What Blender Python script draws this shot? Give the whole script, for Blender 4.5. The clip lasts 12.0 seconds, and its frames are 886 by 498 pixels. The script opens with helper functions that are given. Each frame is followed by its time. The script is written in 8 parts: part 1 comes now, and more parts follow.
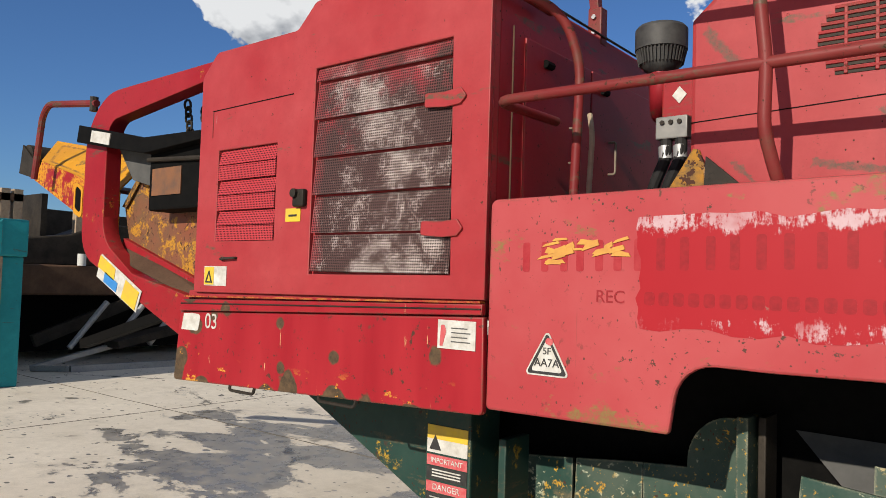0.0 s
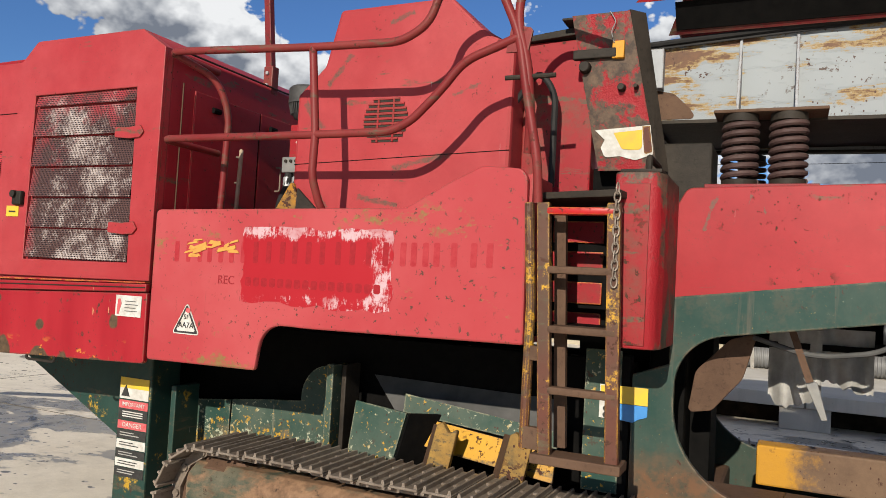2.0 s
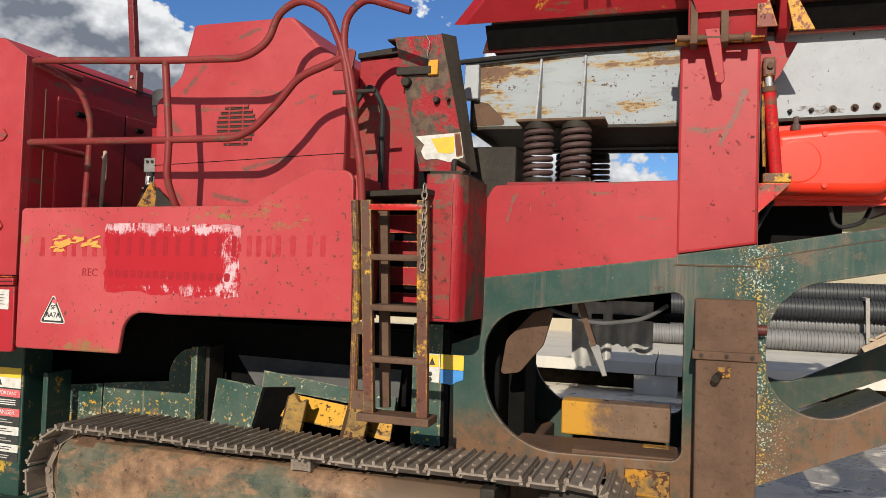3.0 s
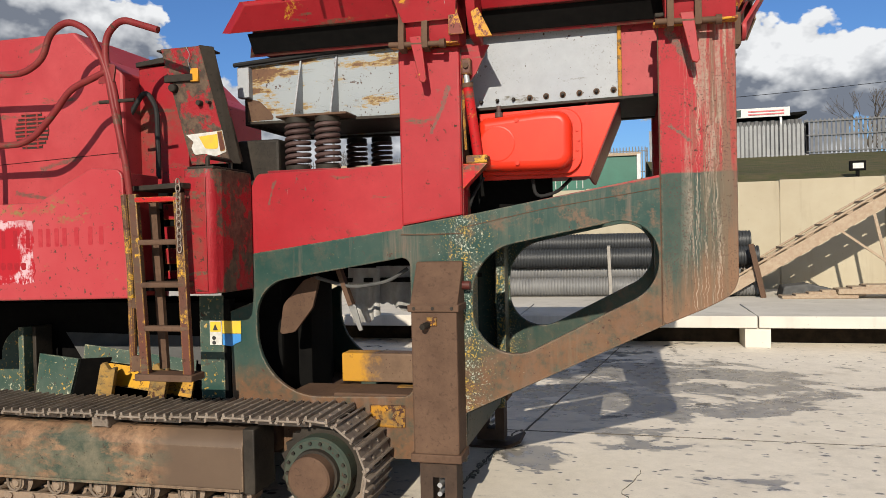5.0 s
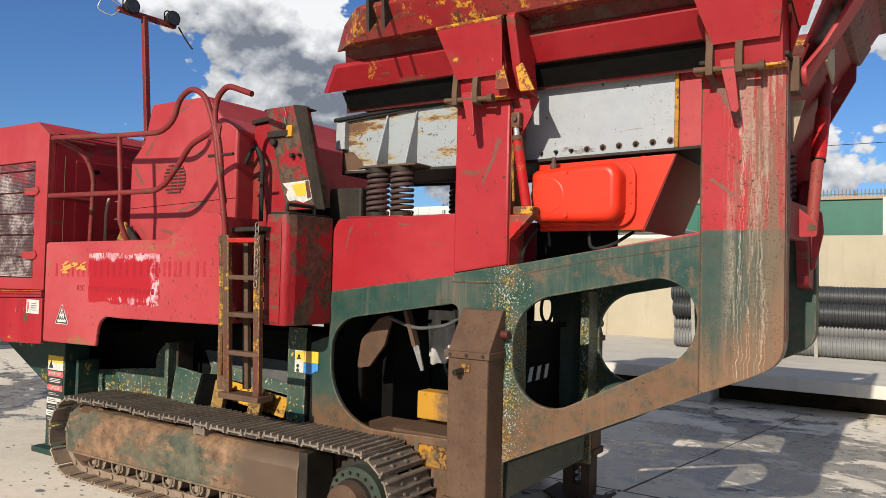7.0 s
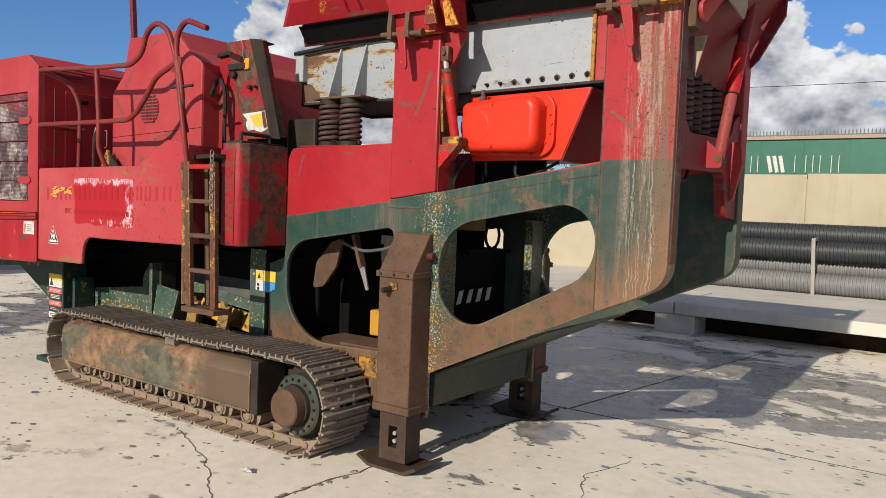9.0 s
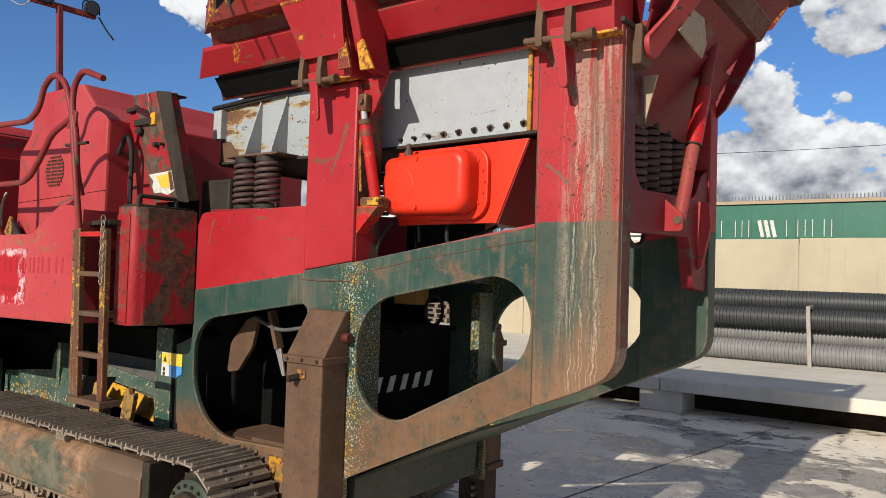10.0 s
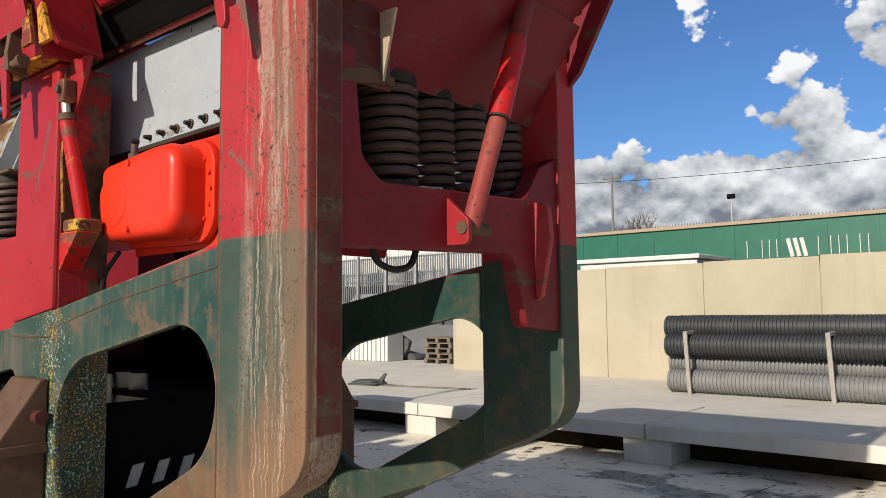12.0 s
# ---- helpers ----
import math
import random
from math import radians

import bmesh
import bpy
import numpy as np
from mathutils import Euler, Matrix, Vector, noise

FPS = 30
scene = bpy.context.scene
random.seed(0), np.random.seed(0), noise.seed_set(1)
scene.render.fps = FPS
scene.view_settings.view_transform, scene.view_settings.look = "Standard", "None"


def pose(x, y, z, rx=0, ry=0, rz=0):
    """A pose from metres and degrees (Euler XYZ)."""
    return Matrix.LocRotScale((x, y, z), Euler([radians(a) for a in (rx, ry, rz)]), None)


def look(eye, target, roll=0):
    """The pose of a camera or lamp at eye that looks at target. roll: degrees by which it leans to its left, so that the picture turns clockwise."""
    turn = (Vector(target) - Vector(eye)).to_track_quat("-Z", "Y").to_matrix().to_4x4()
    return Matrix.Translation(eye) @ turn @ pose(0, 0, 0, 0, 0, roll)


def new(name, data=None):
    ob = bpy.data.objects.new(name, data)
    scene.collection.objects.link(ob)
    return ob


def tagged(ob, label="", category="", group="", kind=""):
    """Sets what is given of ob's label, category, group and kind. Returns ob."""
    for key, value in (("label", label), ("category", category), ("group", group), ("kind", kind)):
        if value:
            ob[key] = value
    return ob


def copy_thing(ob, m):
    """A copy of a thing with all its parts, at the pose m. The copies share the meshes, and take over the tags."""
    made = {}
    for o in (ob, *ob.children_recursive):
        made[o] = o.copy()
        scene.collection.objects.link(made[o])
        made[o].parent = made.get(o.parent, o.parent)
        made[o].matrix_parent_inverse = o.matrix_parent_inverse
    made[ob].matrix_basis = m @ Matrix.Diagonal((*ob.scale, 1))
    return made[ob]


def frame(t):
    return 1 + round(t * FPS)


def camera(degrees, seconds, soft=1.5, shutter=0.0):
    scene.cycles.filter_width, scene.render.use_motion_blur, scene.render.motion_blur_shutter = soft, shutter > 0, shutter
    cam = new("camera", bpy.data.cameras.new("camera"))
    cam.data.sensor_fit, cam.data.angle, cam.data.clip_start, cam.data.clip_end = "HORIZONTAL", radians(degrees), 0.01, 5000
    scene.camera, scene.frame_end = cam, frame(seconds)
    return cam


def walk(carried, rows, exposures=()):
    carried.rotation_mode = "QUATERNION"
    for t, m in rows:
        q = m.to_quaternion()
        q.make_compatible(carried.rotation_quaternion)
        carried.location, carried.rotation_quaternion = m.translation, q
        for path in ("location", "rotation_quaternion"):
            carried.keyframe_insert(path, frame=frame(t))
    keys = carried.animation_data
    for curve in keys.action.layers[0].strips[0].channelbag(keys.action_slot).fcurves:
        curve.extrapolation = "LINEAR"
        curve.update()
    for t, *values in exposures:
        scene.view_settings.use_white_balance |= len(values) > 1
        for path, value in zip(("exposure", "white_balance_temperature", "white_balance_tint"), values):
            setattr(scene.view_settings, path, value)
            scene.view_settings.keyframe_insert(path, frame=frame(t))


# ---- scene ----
cam = camera(61.2, 12.0, soft=0.6)
PATH = [
    (0, (0.183, 0.082, 1.554), (-1.064, 1.642, 1.644), 1.8),
    (0.5, (0.538, -0.1, 1.545), (-0.852, 1.336, 1.607), 3.1),
    (1, (0.87, -0.325, 1.518), (-0.467, 1.16, 1.592), 3.6),
    (1.5, (1.227, -0.494, 1.539), (0.112, 1.164, 1.623), 3.6),
    (2, (1.646, -0.554, 1.569), (0.803, 1.258, 1.66), 3.2),
    (2.5, (1.941, -0.74, 1.557), (1.285, 1.147, 1.653), 2.8),
    (2.7, (2.047, -0.814, 1.566), (1.427, 1.085, 1.654), 2.5),
    (4.3, (2.909, -1.378, 1.637), (2.264, 0.514, 1.582), -1.0),
    (4.5, (3.077, -1.404, 1.647), (2.468, 0.5, 1.593), -1.2),
    (5, (3.477, -1.312, 1.645), (2.993, 0.628, 1.612), -1.3),
    (5.5, (3.759, -1.043, 1.643), (3.287, 0.901, 1.645), -0.6),
    (6, (4.072, -0.822, 1.676), (3.444, 1.076, 1.716), 0.3),
    (6.5, (4.349, -0.836, 1.697), (3.489, 0.969, 1.75), 0.8),
    (7, (4.606, -0.97, 1.717), (3.528, 0.714, 1.779), 1.4),
    (7.2, (4.718, -0.997, 1.703), (3.569, 0.64, 1.761), 1.8),
    (8.8, (5.308, -0.976, 1.687), (4.107, 0.622, 1.618), 2.1),
    (9, (5.355, -0.859, 1.671), (4.193, 0.765, 1.561), 2.2),
    (9.5, (5.319, -0.443, 1.618), (4.219, 1.215, 1.418), 1.9),
    (9.7, (5.295, -0.291, 1.669), (4.185, 1.369, 1.558), 1.9),
    (9.8, (5.3, -0.22, 1.685), (4.174, 1.432, 1.641), 1.8),
    (9.9, (5.301, -0.128, 1.7), (4.156, 1.512, 1.72), 1.8),
    (10, (5.291, -0.03, 1.712), (4.126, 1.594, 1.781), 1.8),
    (10.5, (5.306, 0.38, 1.752), (4.031, 1.906, 1.962), 1.3),
    (11, (5.336, 0.807, 1.747), (4.066, 2.336, 1.973), 0.7),
    (11.5, (5.469, 1.268, 1.742), (4.24, 2.83, 1.959), -0.1),
    (12, (5.576, 1.683, 1.746), (4.311, 3.223, 1.911), -0.6),
]
walk(cam, [(t, look(eye, target, roll)) for t, eye, target, roll in PATH],
     exposures=((0.0, 0.13), (2.0, 0.27), (6.0, 0.29), (7.0, 0.35), (9.0, 0.28), (10.5, 0.42), (11.0, 0.44), (12.0, 0.36)))

# ---- light ----
SUN_EL = 25.0
world = bpy.data.worlds.new("sky")
scene.world = world
world.use_nodes = True
wt = world.node_tree
wt.nodes.clear()


def wn(kind, **props):
    n = wt.nodes.new(kind)
    for k, v in props.items():
        n.inputs[k].default_value = v
    return n


def wmath(op, a, b=None, c=None):
    n = wt.nodes.new("ShaderNodeMath")
    n.operation = op
    for i, v in enumerate((a, b, c)):
        if v is None:
            continue
        if isinstance(v, (int, float)):
            n.inputs[i].default_value = v
        else:
            wt.links.new(v, n.inputs[i])
    return n.outputs[0]


sky = wt.nodes.new("ShaderNodeTexSky")
sky.sky_type = "NISHITA"
sky.sun_disc = False
sky.sun_elevation = radians(SUN_EL)
sky.sun_rotation = radians(177)
sky.air_density, sky.dust_density, sky.ozone_density = 1.0, 0.4, 2.5
tc = wt.nodes.new("ShaderNodeTexCoord")
sep = wt.nodes.new("ShaderNodeSeparateXYZ")
wt.links.new(tc.outputs["Generated"], sep.inputs[0])
up = wmath("MAXIMUM", sep.outputs[2], 0.0)
def wrange(v, lo, hi, a, c):
    n = wn("ShaderNodeMapRange")
    for key, x in (("From Min", lo), ("From Max", hi), ("To Min", a), ("To Max", c)):
        n.inputs[key].default_value = x
    wt.links.new(v, n.inputs["Value"])
    return n.outputs[0]


def wnoise(scale, detail, rough, stretch, offset):
    m = wt.nodes.new("ShaderNodeMapping")
    m.inputs["Scale"].default_value = (1.0, 1.0, stretch)
    m.inputs["Location"].default_value = offset
    wt.links.new(tc.outputs["Generated"], m.inputs[0])
    n = wn("ShaderNodeTexNoise", Scale=scale, Detail=detail, Roughness=rough, Distortion=0.1)
    wt.links.new(m.outputs[0], n.inputs["Vector"])
    return n.outputs[0]


def wcolour(f, a, c):
    n = wt.nodes.new("ShaderNodeMix")
    n.data_type = "RGBA"
    n.inputs[6].default_value = (*a, 1)
    n.inputs[7].default_value = (*c, 1)
    wt.links.new(f, n.inputs[0])
    return n.outputs[2]


# cumulus low down, lit from above; broad grey cloud higher up; clear towards -x
east = wrange(sep.outputs[0], -0.86, -0.76, -0.25, 0.0)


def wpuff(scale, offset):
    """Rounded billows: high in the middle of each, low in the creases between."""
    m = wt.nodes.new("ShaderNodeMapping")
    m.inputs["Scale"].default_value = (1.0, 1.0, 1.25)
    m.inputs["Location"].default_value = offset
    wt.links.new(tc.outputs["Generated"], m.inputs[0])
    n = wt.nodes.new("ShaderNodeTexVoronoi")
    n.feature = "SMOOTH_F1"
    for key, x in (("Scale", scale), ("Detail", 3.0), ("Roughness", 0.55), ("Lacunarity", 2.2), ("Smoothness", 0.35)):
        n.inputs[key].default_value = x
    wt.links.new(m.outputs[0], n.inputs["Vector"])
    return n.outputs["Distance"]


def billow(rise):
    """Density of the heaped cloud, looked up a little higher for rise > 0."""
    soft = wnoise(4.6, 10.0, 0.52, 1.5, (0.35, 0.1, rise * 1.5))
    return wmath("MULTIPLY_ADD", wpuff(15.0, (0.2, 0.0, rise * 1.25)), -0.16, wmath("ADD", soft, 0.065))


heap, above, crown = billow(0.0), billow(0.055), billow(0.013)


def swell(centre, radius, amount):
    """A bank of cloud, or a gap, about one direction."""
    n = wt.nodes.new("ShaderNodeVectorMath")
    n.operation = "DISTANCE"
    n.inputs[1].default_value = centre
    wt.links.new(tc.outputs["Generated"], n.inputs[0])
    return wrange(n.outputs["Value"], 0.0, radius, amount, 0.0)


heap_bias = wmath("ADD", wrange(up, 0.18, 0.33, 0.20, -0.09), wmath("ADD", wrange(sep.outputs[0], -0.88, -0.76, -0.45, 0.0), wrange(up, 0.07, 0.14, -0.10, 0.0)))
for centre, radius, amount in (((-0.70, 0.63, 0.32), 0.26, 0.40), ((-0.60, 0.77, 0.20), 0.16, 0.12), ((0.12, 0.95, 0.28), 0.20, 0.26), ((0.33, 0.90, 0.28), 0.12, -0.20), ((-0.37, 0.88, 0.29), 0.15, -0.21), ((-0.17, 0.955, 0.245), 0.11, 0.10), ((-0.12, 0.92, 0.365), 0.12, 0.24), ((-0.33, 0.865, 0.385), 0.10, 0.22)):
    heap_bias = wmath("ADD", heap_bias, swell(centre, radius, amount))
heap_mask = wrange(wmath("ADD", heap, heap_bias), 0.520, 0.542, 0.0, 1.0)
relief = wmath("ADD", wmath("SUBTRACT", heap, above), wmath("MULTIPLY", wmath("SUBTRACT", heap, crown), 1.3))
depth = wmath("MULTIPLY", wrange(wmath("ADD", heap, heap_bias), 0.55, 0.80, 0.0, 0.20), -1.0)
shade = wmath("ADD", wmath("ADD", relief, depth), wrange(up, 0.13, 0.25, -0.13, 0.06))
for centre, radius, amount in (((-0.10, 0.92, 0.375), 0.15, -0.35), ((0.07, 0.96, 0.25), 0.17, -0.10), ((-0.56, 0.80, 0.19), 0.15, -0.16)):
    shade = wmath("ADD", shade, swell(centre, radius, amount))
heap_col = wcolour(wrange(shade, -0.25, 0.12, 0.0, 1.0), (0.155, 0.175, 0.215), (0.72, 0.73, 0.74))
veil = wnoise(2.7, 8.0, 0.55, 1.6, (1.7, 0.4, 0.3))
# the veil thins overhead, out of view, to lower the fill light
veil_mask = wrange(wmath("ADD", wmath("ADD", wmath("ADD", veil, wrange(up, 0.50, 0.75, 0.0, -0.14)), wrange(up, 0.24, 0.33, -0.12, 0.05)), wmath("ADD", east, wrange(sep.outputs[0], -0.06, 0.06, -0.30, -0.01))), 0.485, 0.595, 0.0, 1.0)
veil_col = wcolour(wrange(wnoise(4.0, 6.0, 0.55, 1.6, (0.2, 0.9, 0.1)), 0.40, 0.62, 0.0, 1.0), (0.16, 0.19, 0.23), (0.44, 0.46, 0.51))
# unseen overhead cloud, added to brighten the shaded ground
fill_mask = wrange(wmath("ADD", wnoise(3.0, 8.0, 0.55, 1.0, (0.9, 2.1, 0.6)), wrange(up, 0.42, 0.55, -0.40, 0.06)), 0.47, 0.58, 0.0, 1.0)
fill_col = wcolour(wrange(wnoise(5.0, 6.0, 0.55, 1.0, (3.1, 0.2, 0.4)), 0.35, 0.65, 0.0, 1.0), (0.20, 0.21, 0.235), (0.38, 0.38, 0.385))
sky_gain = wt.nodes.new("ShaderNodeVectorMath")
sky_gain.operation = "MULTIPLY"
sky_gain.inputs[1].default_value = (0.041, 0.060, 0.087)
wt.links.new(sky.outputs[0], sky_gain.inputs[0])
layers = sky_gain.outputs[0]
for mask, colour in ((veil_mask, veil_col), (fill_mask, fill_col), (heap_mask, heap_col)):
    sky_mix = wt.nodes.new("ShaderNodeMix")
    sky_mix.data_type = "RGBA"
    wt.links.new(mask, sky_mix.inputs[0])
    wt.links.new(layers, sky_mix.inputs[6])
    wt.links.new(colour, sky_mix.inputs[7])
    layers = sky_mix.outputs[2]
bg = wn("ShaderNodeBackground", Strength=1.0)
wt.links.new(layers, bg.inputs[0])
wo = wt.nodes.new("ShaderNodeOutputWorld")
wt.links.new(bg.outputs[0], wo.inputs[0])

sun_data = bpy.data.lights.new("sun", "SUN")
sun_data.energy = 5.0
sun_data.angle = radians(0.53)
sun_data.color = (1.0, 0.91, 0.77)
sun = new("sun", sun_data)
sun.matrix_world = look((0.55, -10, 10 * math.tan(radians(SUN_EL))), (0, 0, 0))

# ---- materials ----


class Mat:
    """A node material under construction: small wrappers that return sockets."""

    def __init__(self, name):
        self.m = bpy.data.materials.new(name)
        self.m.use_nodes = True
        self.nt = self.m.node_tree
        self.bsdf = self.nt.nodes["Principled BSDF"]
        self.bsdf.inputs["Specular IOR Level"].default_value = 0.2
        self.pos = self.nt.nodes.new("ShaderNodeNewGeometry").outputs["Position"]

    def put(self, sock, v):
        if isinstance(v, (int, float)):
            sock.default_value = v
        elif isinstance(v, tuple):
            sock.default_value = (*v, 1) if len(v) == 3 and len(sock.default_value) == 4 else v
        else:
            self.nt.links.new(v, sock)

    def scaled(self, sx, sy, sz, offset=(0, 0, 0)):
        n = self.nt.nodes.new("ShaderNodeMapping")
        n.inputs["Scale"].default_value = (sx, sy, sz)
        n.inputs["Location"].default_value = offset
        self.nt.links.new(self.pos, n.inputs[0])
        return n.outputs[0]

    def noise(self, scale, detail=4.0, rough=0.55, vec=None, dist=0.0):
        n = self.nt.nodes.new("ShaderNodeTexNoise")
        self.nt.links.new(vec or self.pos, n.inputs["Vector"])
        for k, v in (("Scale", scale), ("Detail", detail), ("Roughness", rough), ("Distortion", dist)):
            n.inputs[k].default_value = v
        return n.outputs[0]

    def voronoi(self, scale, vec=None, feature="F1"):
        n = self.nt.nodes.new("ShaderNodeTexVoronoi")
        n.feature = feature
        self.nt.links.new(vec or self.pos, n.inputs["Vector"])
        n.inputs["Scale"].default_value = scale
        return n.outputs["Distance"]

    def rng(self, v, lo, hi, a=0.0, b=1.0):
        n = self.nt.nodes.new("ShaderNodeMapRange")
        self.put(n.inputs["Value"], v)
        for k, x in (("From Min", lo), ("From Max", hi), ("To Min", a), ("To Max", b)):
            n.inputs[k].default_value = x
        return n.outputs[0]

    def math(self, op, a, b=0.0, c=0.0):
        n = self.nt.nodes.new("ShaderNodeMath")
        n.operation = op
        for i, v in enumerate((a, b, c)):
            self.put(n.inputs[i], v)
        return n.outputs[0]

    def axis(self, i):
        n = self.nt.nodes.new("ShaderNodeSeparateXYZ")
        self.nt.links.new(self.pos, n.inputs[0])
        return n.outputs[i]

    def mix(self, f, a, b):
        n = self.nt.nodes.new("ShaderNodeMix")
        n.data_type = "RGBA"
        self.put(n.inputs[0], f)
        self.put(n.inputs[6], a)
        self.put(n.inputs[7], b)
        return n.outputs[2]

    def rand(self):
        return self.nt.nodes.new("ShaderNodeObjectInfo").outputs["Random"]

    def done(self, colour, rough=0.6, metal=0.0, bump=None, height=0.002, strength=0.5):
        self.put(self.bsdf.inputs["Base Color"], colour)
        self.put(self.bsdf.inputs["Roughness"], rough)
        self.put(self.bsdf.inputs["Metallic"], metal)
        if bump is not None:
            n = self.nt.nodes.new("ShaderNodeBump")
            n.inputs["Strength"].default_value = strength
            n.inputs["Distance"].default_value = height
            self.nt.links.new(bump, n.inputs["Height"])
            self.nt.links.new(n.outputs[0], self.bsdf.inputs["Normal"])
        return self.m


RUST = (0.058, 0.026, 0.017)
GRIME = (0.055, 0.045, 0.030)


def edge_wear(k, radius=0.010):
    """High along the sharp edges of a part, broken up by noise."""
    bev = k.nt.nodes.new("ShaderNodeBevel")
    bev.samples = 3
    bev.inputs["Radius"].default_value = radius
    dot = k.nt.nodes.new("ShaderNodeVectorMath")
    dot.operation = "DOT_PRODUCT"
    k.nt.links.new(bev.outputs[0], dot.inputs[0])
    k.nt.links.new(k.nt.nodes.new("ShaderNodeNewGeometry").outputs["Normal"], dot.inputs[1])
    return k.math("MULTIPLY", k.rng(dot.outputs["Value"], 0.985, 0.90, 0, 1), k.rng(k.noise(16, 6, 0.7), 0.40, 0.56))


def specks(k, amount):
    """Small dark chips scattered in drifts: round nicks and ragged flakes."""
    drift = k.rng(k.noise(2.3, 5, 0.65), 0.40, 0.66, 0.0, 0.06 + 0.30 * amount)
    nick = k.rng(k.math("SUBTRACT", k.voronoi(46, k.scaled(1, 1, 0.72)), drift), -0.02, 0.02, 1, 0)
    nick = k.math("MULTIPLY", nick, k.rng(k.noise(21, 3), 0.46, 0.52))
    big = k.math("MULTIPLY", k.rng(k.noise(27, 5, 0.66), 0.705 - 0.16 * amount, 0.722 - 0.16 * amount), k.rng(k.noise(1.9, 5, 0.65, k.scaled(1, 1, 1, (4, 2, 9))), 0.44, 0.56))
    return k.math("MAXIMUM", nick, big)


def smears(k, amount):
    """Slanting rubbed-on grime, long and thin."""
    n = k.nt.nodes.new("ShaderNodeMapping")
    n.inputs["Rotation"].default_value = (0.0, 0.55, 0.0)
    n.inputs["Scale"].default_value = (1.6, 1.6, 8.0)
    k.nt.links.new(k.pos, n.inputs[0])
    long = k.rng(k.noise(1.35, 6, 0.66, n.outputs[0]), 0.645 - 0.10 * amount, 0.69 - 0.10 * amount)
    return k.math("MULTIPLY", long, k.rng(k.noise(34, 6, 0.75), 0.36, 0.56))


def scrapes(k, lines):
    """Long rubbed scrapes between points (x, z) of an upright face, ragged at their edges."""
    total = None
    ragged = k.math("MULTIPLY", k.math("SUBTRACT", k.noise(22, 6, 0.72), 0.5), 0.075)
    for x0, z0, x1, z1, width in lines:
        length = math.hypot(x1 - x0, z1 - z0)
        ux, uz = (x1 - x0) / length, (z1 - z0) / length
        along = k.math("ADD", k.math("MULTIPLY", k.math("SUBTRACT", k.axis(0), x0), ux), k.math("MULTIPLY", k.math("SUBTRACT", k.axis(2), z0), uz))
        across = k.math("ABSOLUTE", k.math("SUBTRACT", k.math("MULTIPLY", k.math("SUBTRACT", k.axis(0), x0), uz), k.math("MULTIPLY", k.math("SUBTRACT", k.axis(2), z0), ux)))
        past = k.math("MAXIMUM", k.math("SUBTRACT", 0.0, along), k.math("SUBTRACT", along, length))
        mark = k.rng(k.math("ADD", k.math("MAXIMUM", across, past), ragged), width * 0.6, width * 1.3, 1, 0)
        total = mark if total is None else k.math("MAXIMUM", total, mark)
    return k.math("MULTIPLY", total, k.rng(k.noise(60, 5, 0.75), 0.30, 0.60, 0.35, 1.0))


def paint(name, base, faded, chips=0.30, grime=0.25, primer=None, primer_amount=0.0, rough=0.5, streaks=0.0, edge=None, under=(0.30, 0.30, 0.29), marks=()):
    """Old machine paint: faded in patches, chipped to rust, smeared with grime, rubbed through at its edges."""
    k = Mat(name)
    col = k.mix(k.rng(k.noise(1.7, 5, 0.6), 0.35, 0.68), base, faded)
    col = k.mix(k.rng(k.noise(11, 6, 0.7), 0.3, 0.8, 0.0, 0.45), col, tuple(c * 0.66 for c in base))
    if streaks:
        run = k.noise(1.0, 5, 0.6, k.scaled(14, 14, 0.7))
        col = k.mix(k.rng(run, 0.55, 0.72, 0, streaks), col, (0.12, 0.07, 0.045))
    dirt = k.math("MULTIPLY", k.rng(k.noise(2.6, 7, 0.7), 0.72 - 0.35 * grime, 0.86 - 0.2 * grime), k.rng(k.noise(14, 6, 0.72), 0.35, 0.6))
    dirt = k.math("MAXIMUM", dirt, k.math("MULTIPLY", smears(k, grime), 0.9))
    col = k.mix(dirt, col, k.mix(k.noise(6, 4), GRIME, (0.10, 0.085, 0.05)))
    if primer:
        pm = k.math("MULTIPLY", k.rng(k.noise(5.2, 8, 0.72), 0.70 - 0.3 * primer_amount, 0.74 - 0.3 * primer_amount), k.rng(k.noise(40, 4, 0.7), 0.4, 0.5))
        col = k.mix(pm, col, primer)
    if marks:
        col = k.mix(scrapes(k, marks), col, k.mix(k.noise(18, 5, 0.7), (0.075, 0.036, 0.028), (0.135, 0.080, 0.058)))
    chip = specks(k, chips)
    thin = k.nt.nodes.new("ShaderNodeMapping")
    thin.inputs["Rotation"].default_value = (0.0, -0.35, 0.0)
    thin.inputs["Scale"].default_value = (26, 26, 1.5)
    k.nt.links.new(k.pos, thin.inputs[0])
    scratch = k.rng(k.noise(1.6, 4, 0.6, thin.outputs[0]), 0.745 - 0.03 * chips, 0.765 - 0.03 * chips)
    col = k.mix(k.math("MULTIPLY", scratch, 0.6), col, under)
    wear = edge_wear(k)
    col = k.mix(wear, col, edge or primer or (0.11, 0.070, 0.050))
    pit = k.math("MULTIPLY", k.rng(k.noise(95, 4, 0.72), 0.60, 0.66), k.rng(k.noise(4.4, 5, 0.7), 0.46, 0.60, 0.0, 0.35 + 0.45 * chips))
    col = k.mix(k.math("MINIMUM", pit, 0.8), col, (0.060, 0.030, 0.022))
    col = k.mix(chip, col, RUST)
    r = k.rng(chip, 0, 1, rough, 0.85)
    h = k.math("SUBTRACT", k.math("MULTIPLY", k.noise(60, 3), 0.25), k.math("MAXIMUM", chip, k.math("MULTIPLY", wear, 0.6)))
    k.bsdf.inputs["Specular IOR Level"].default_value = 0.22
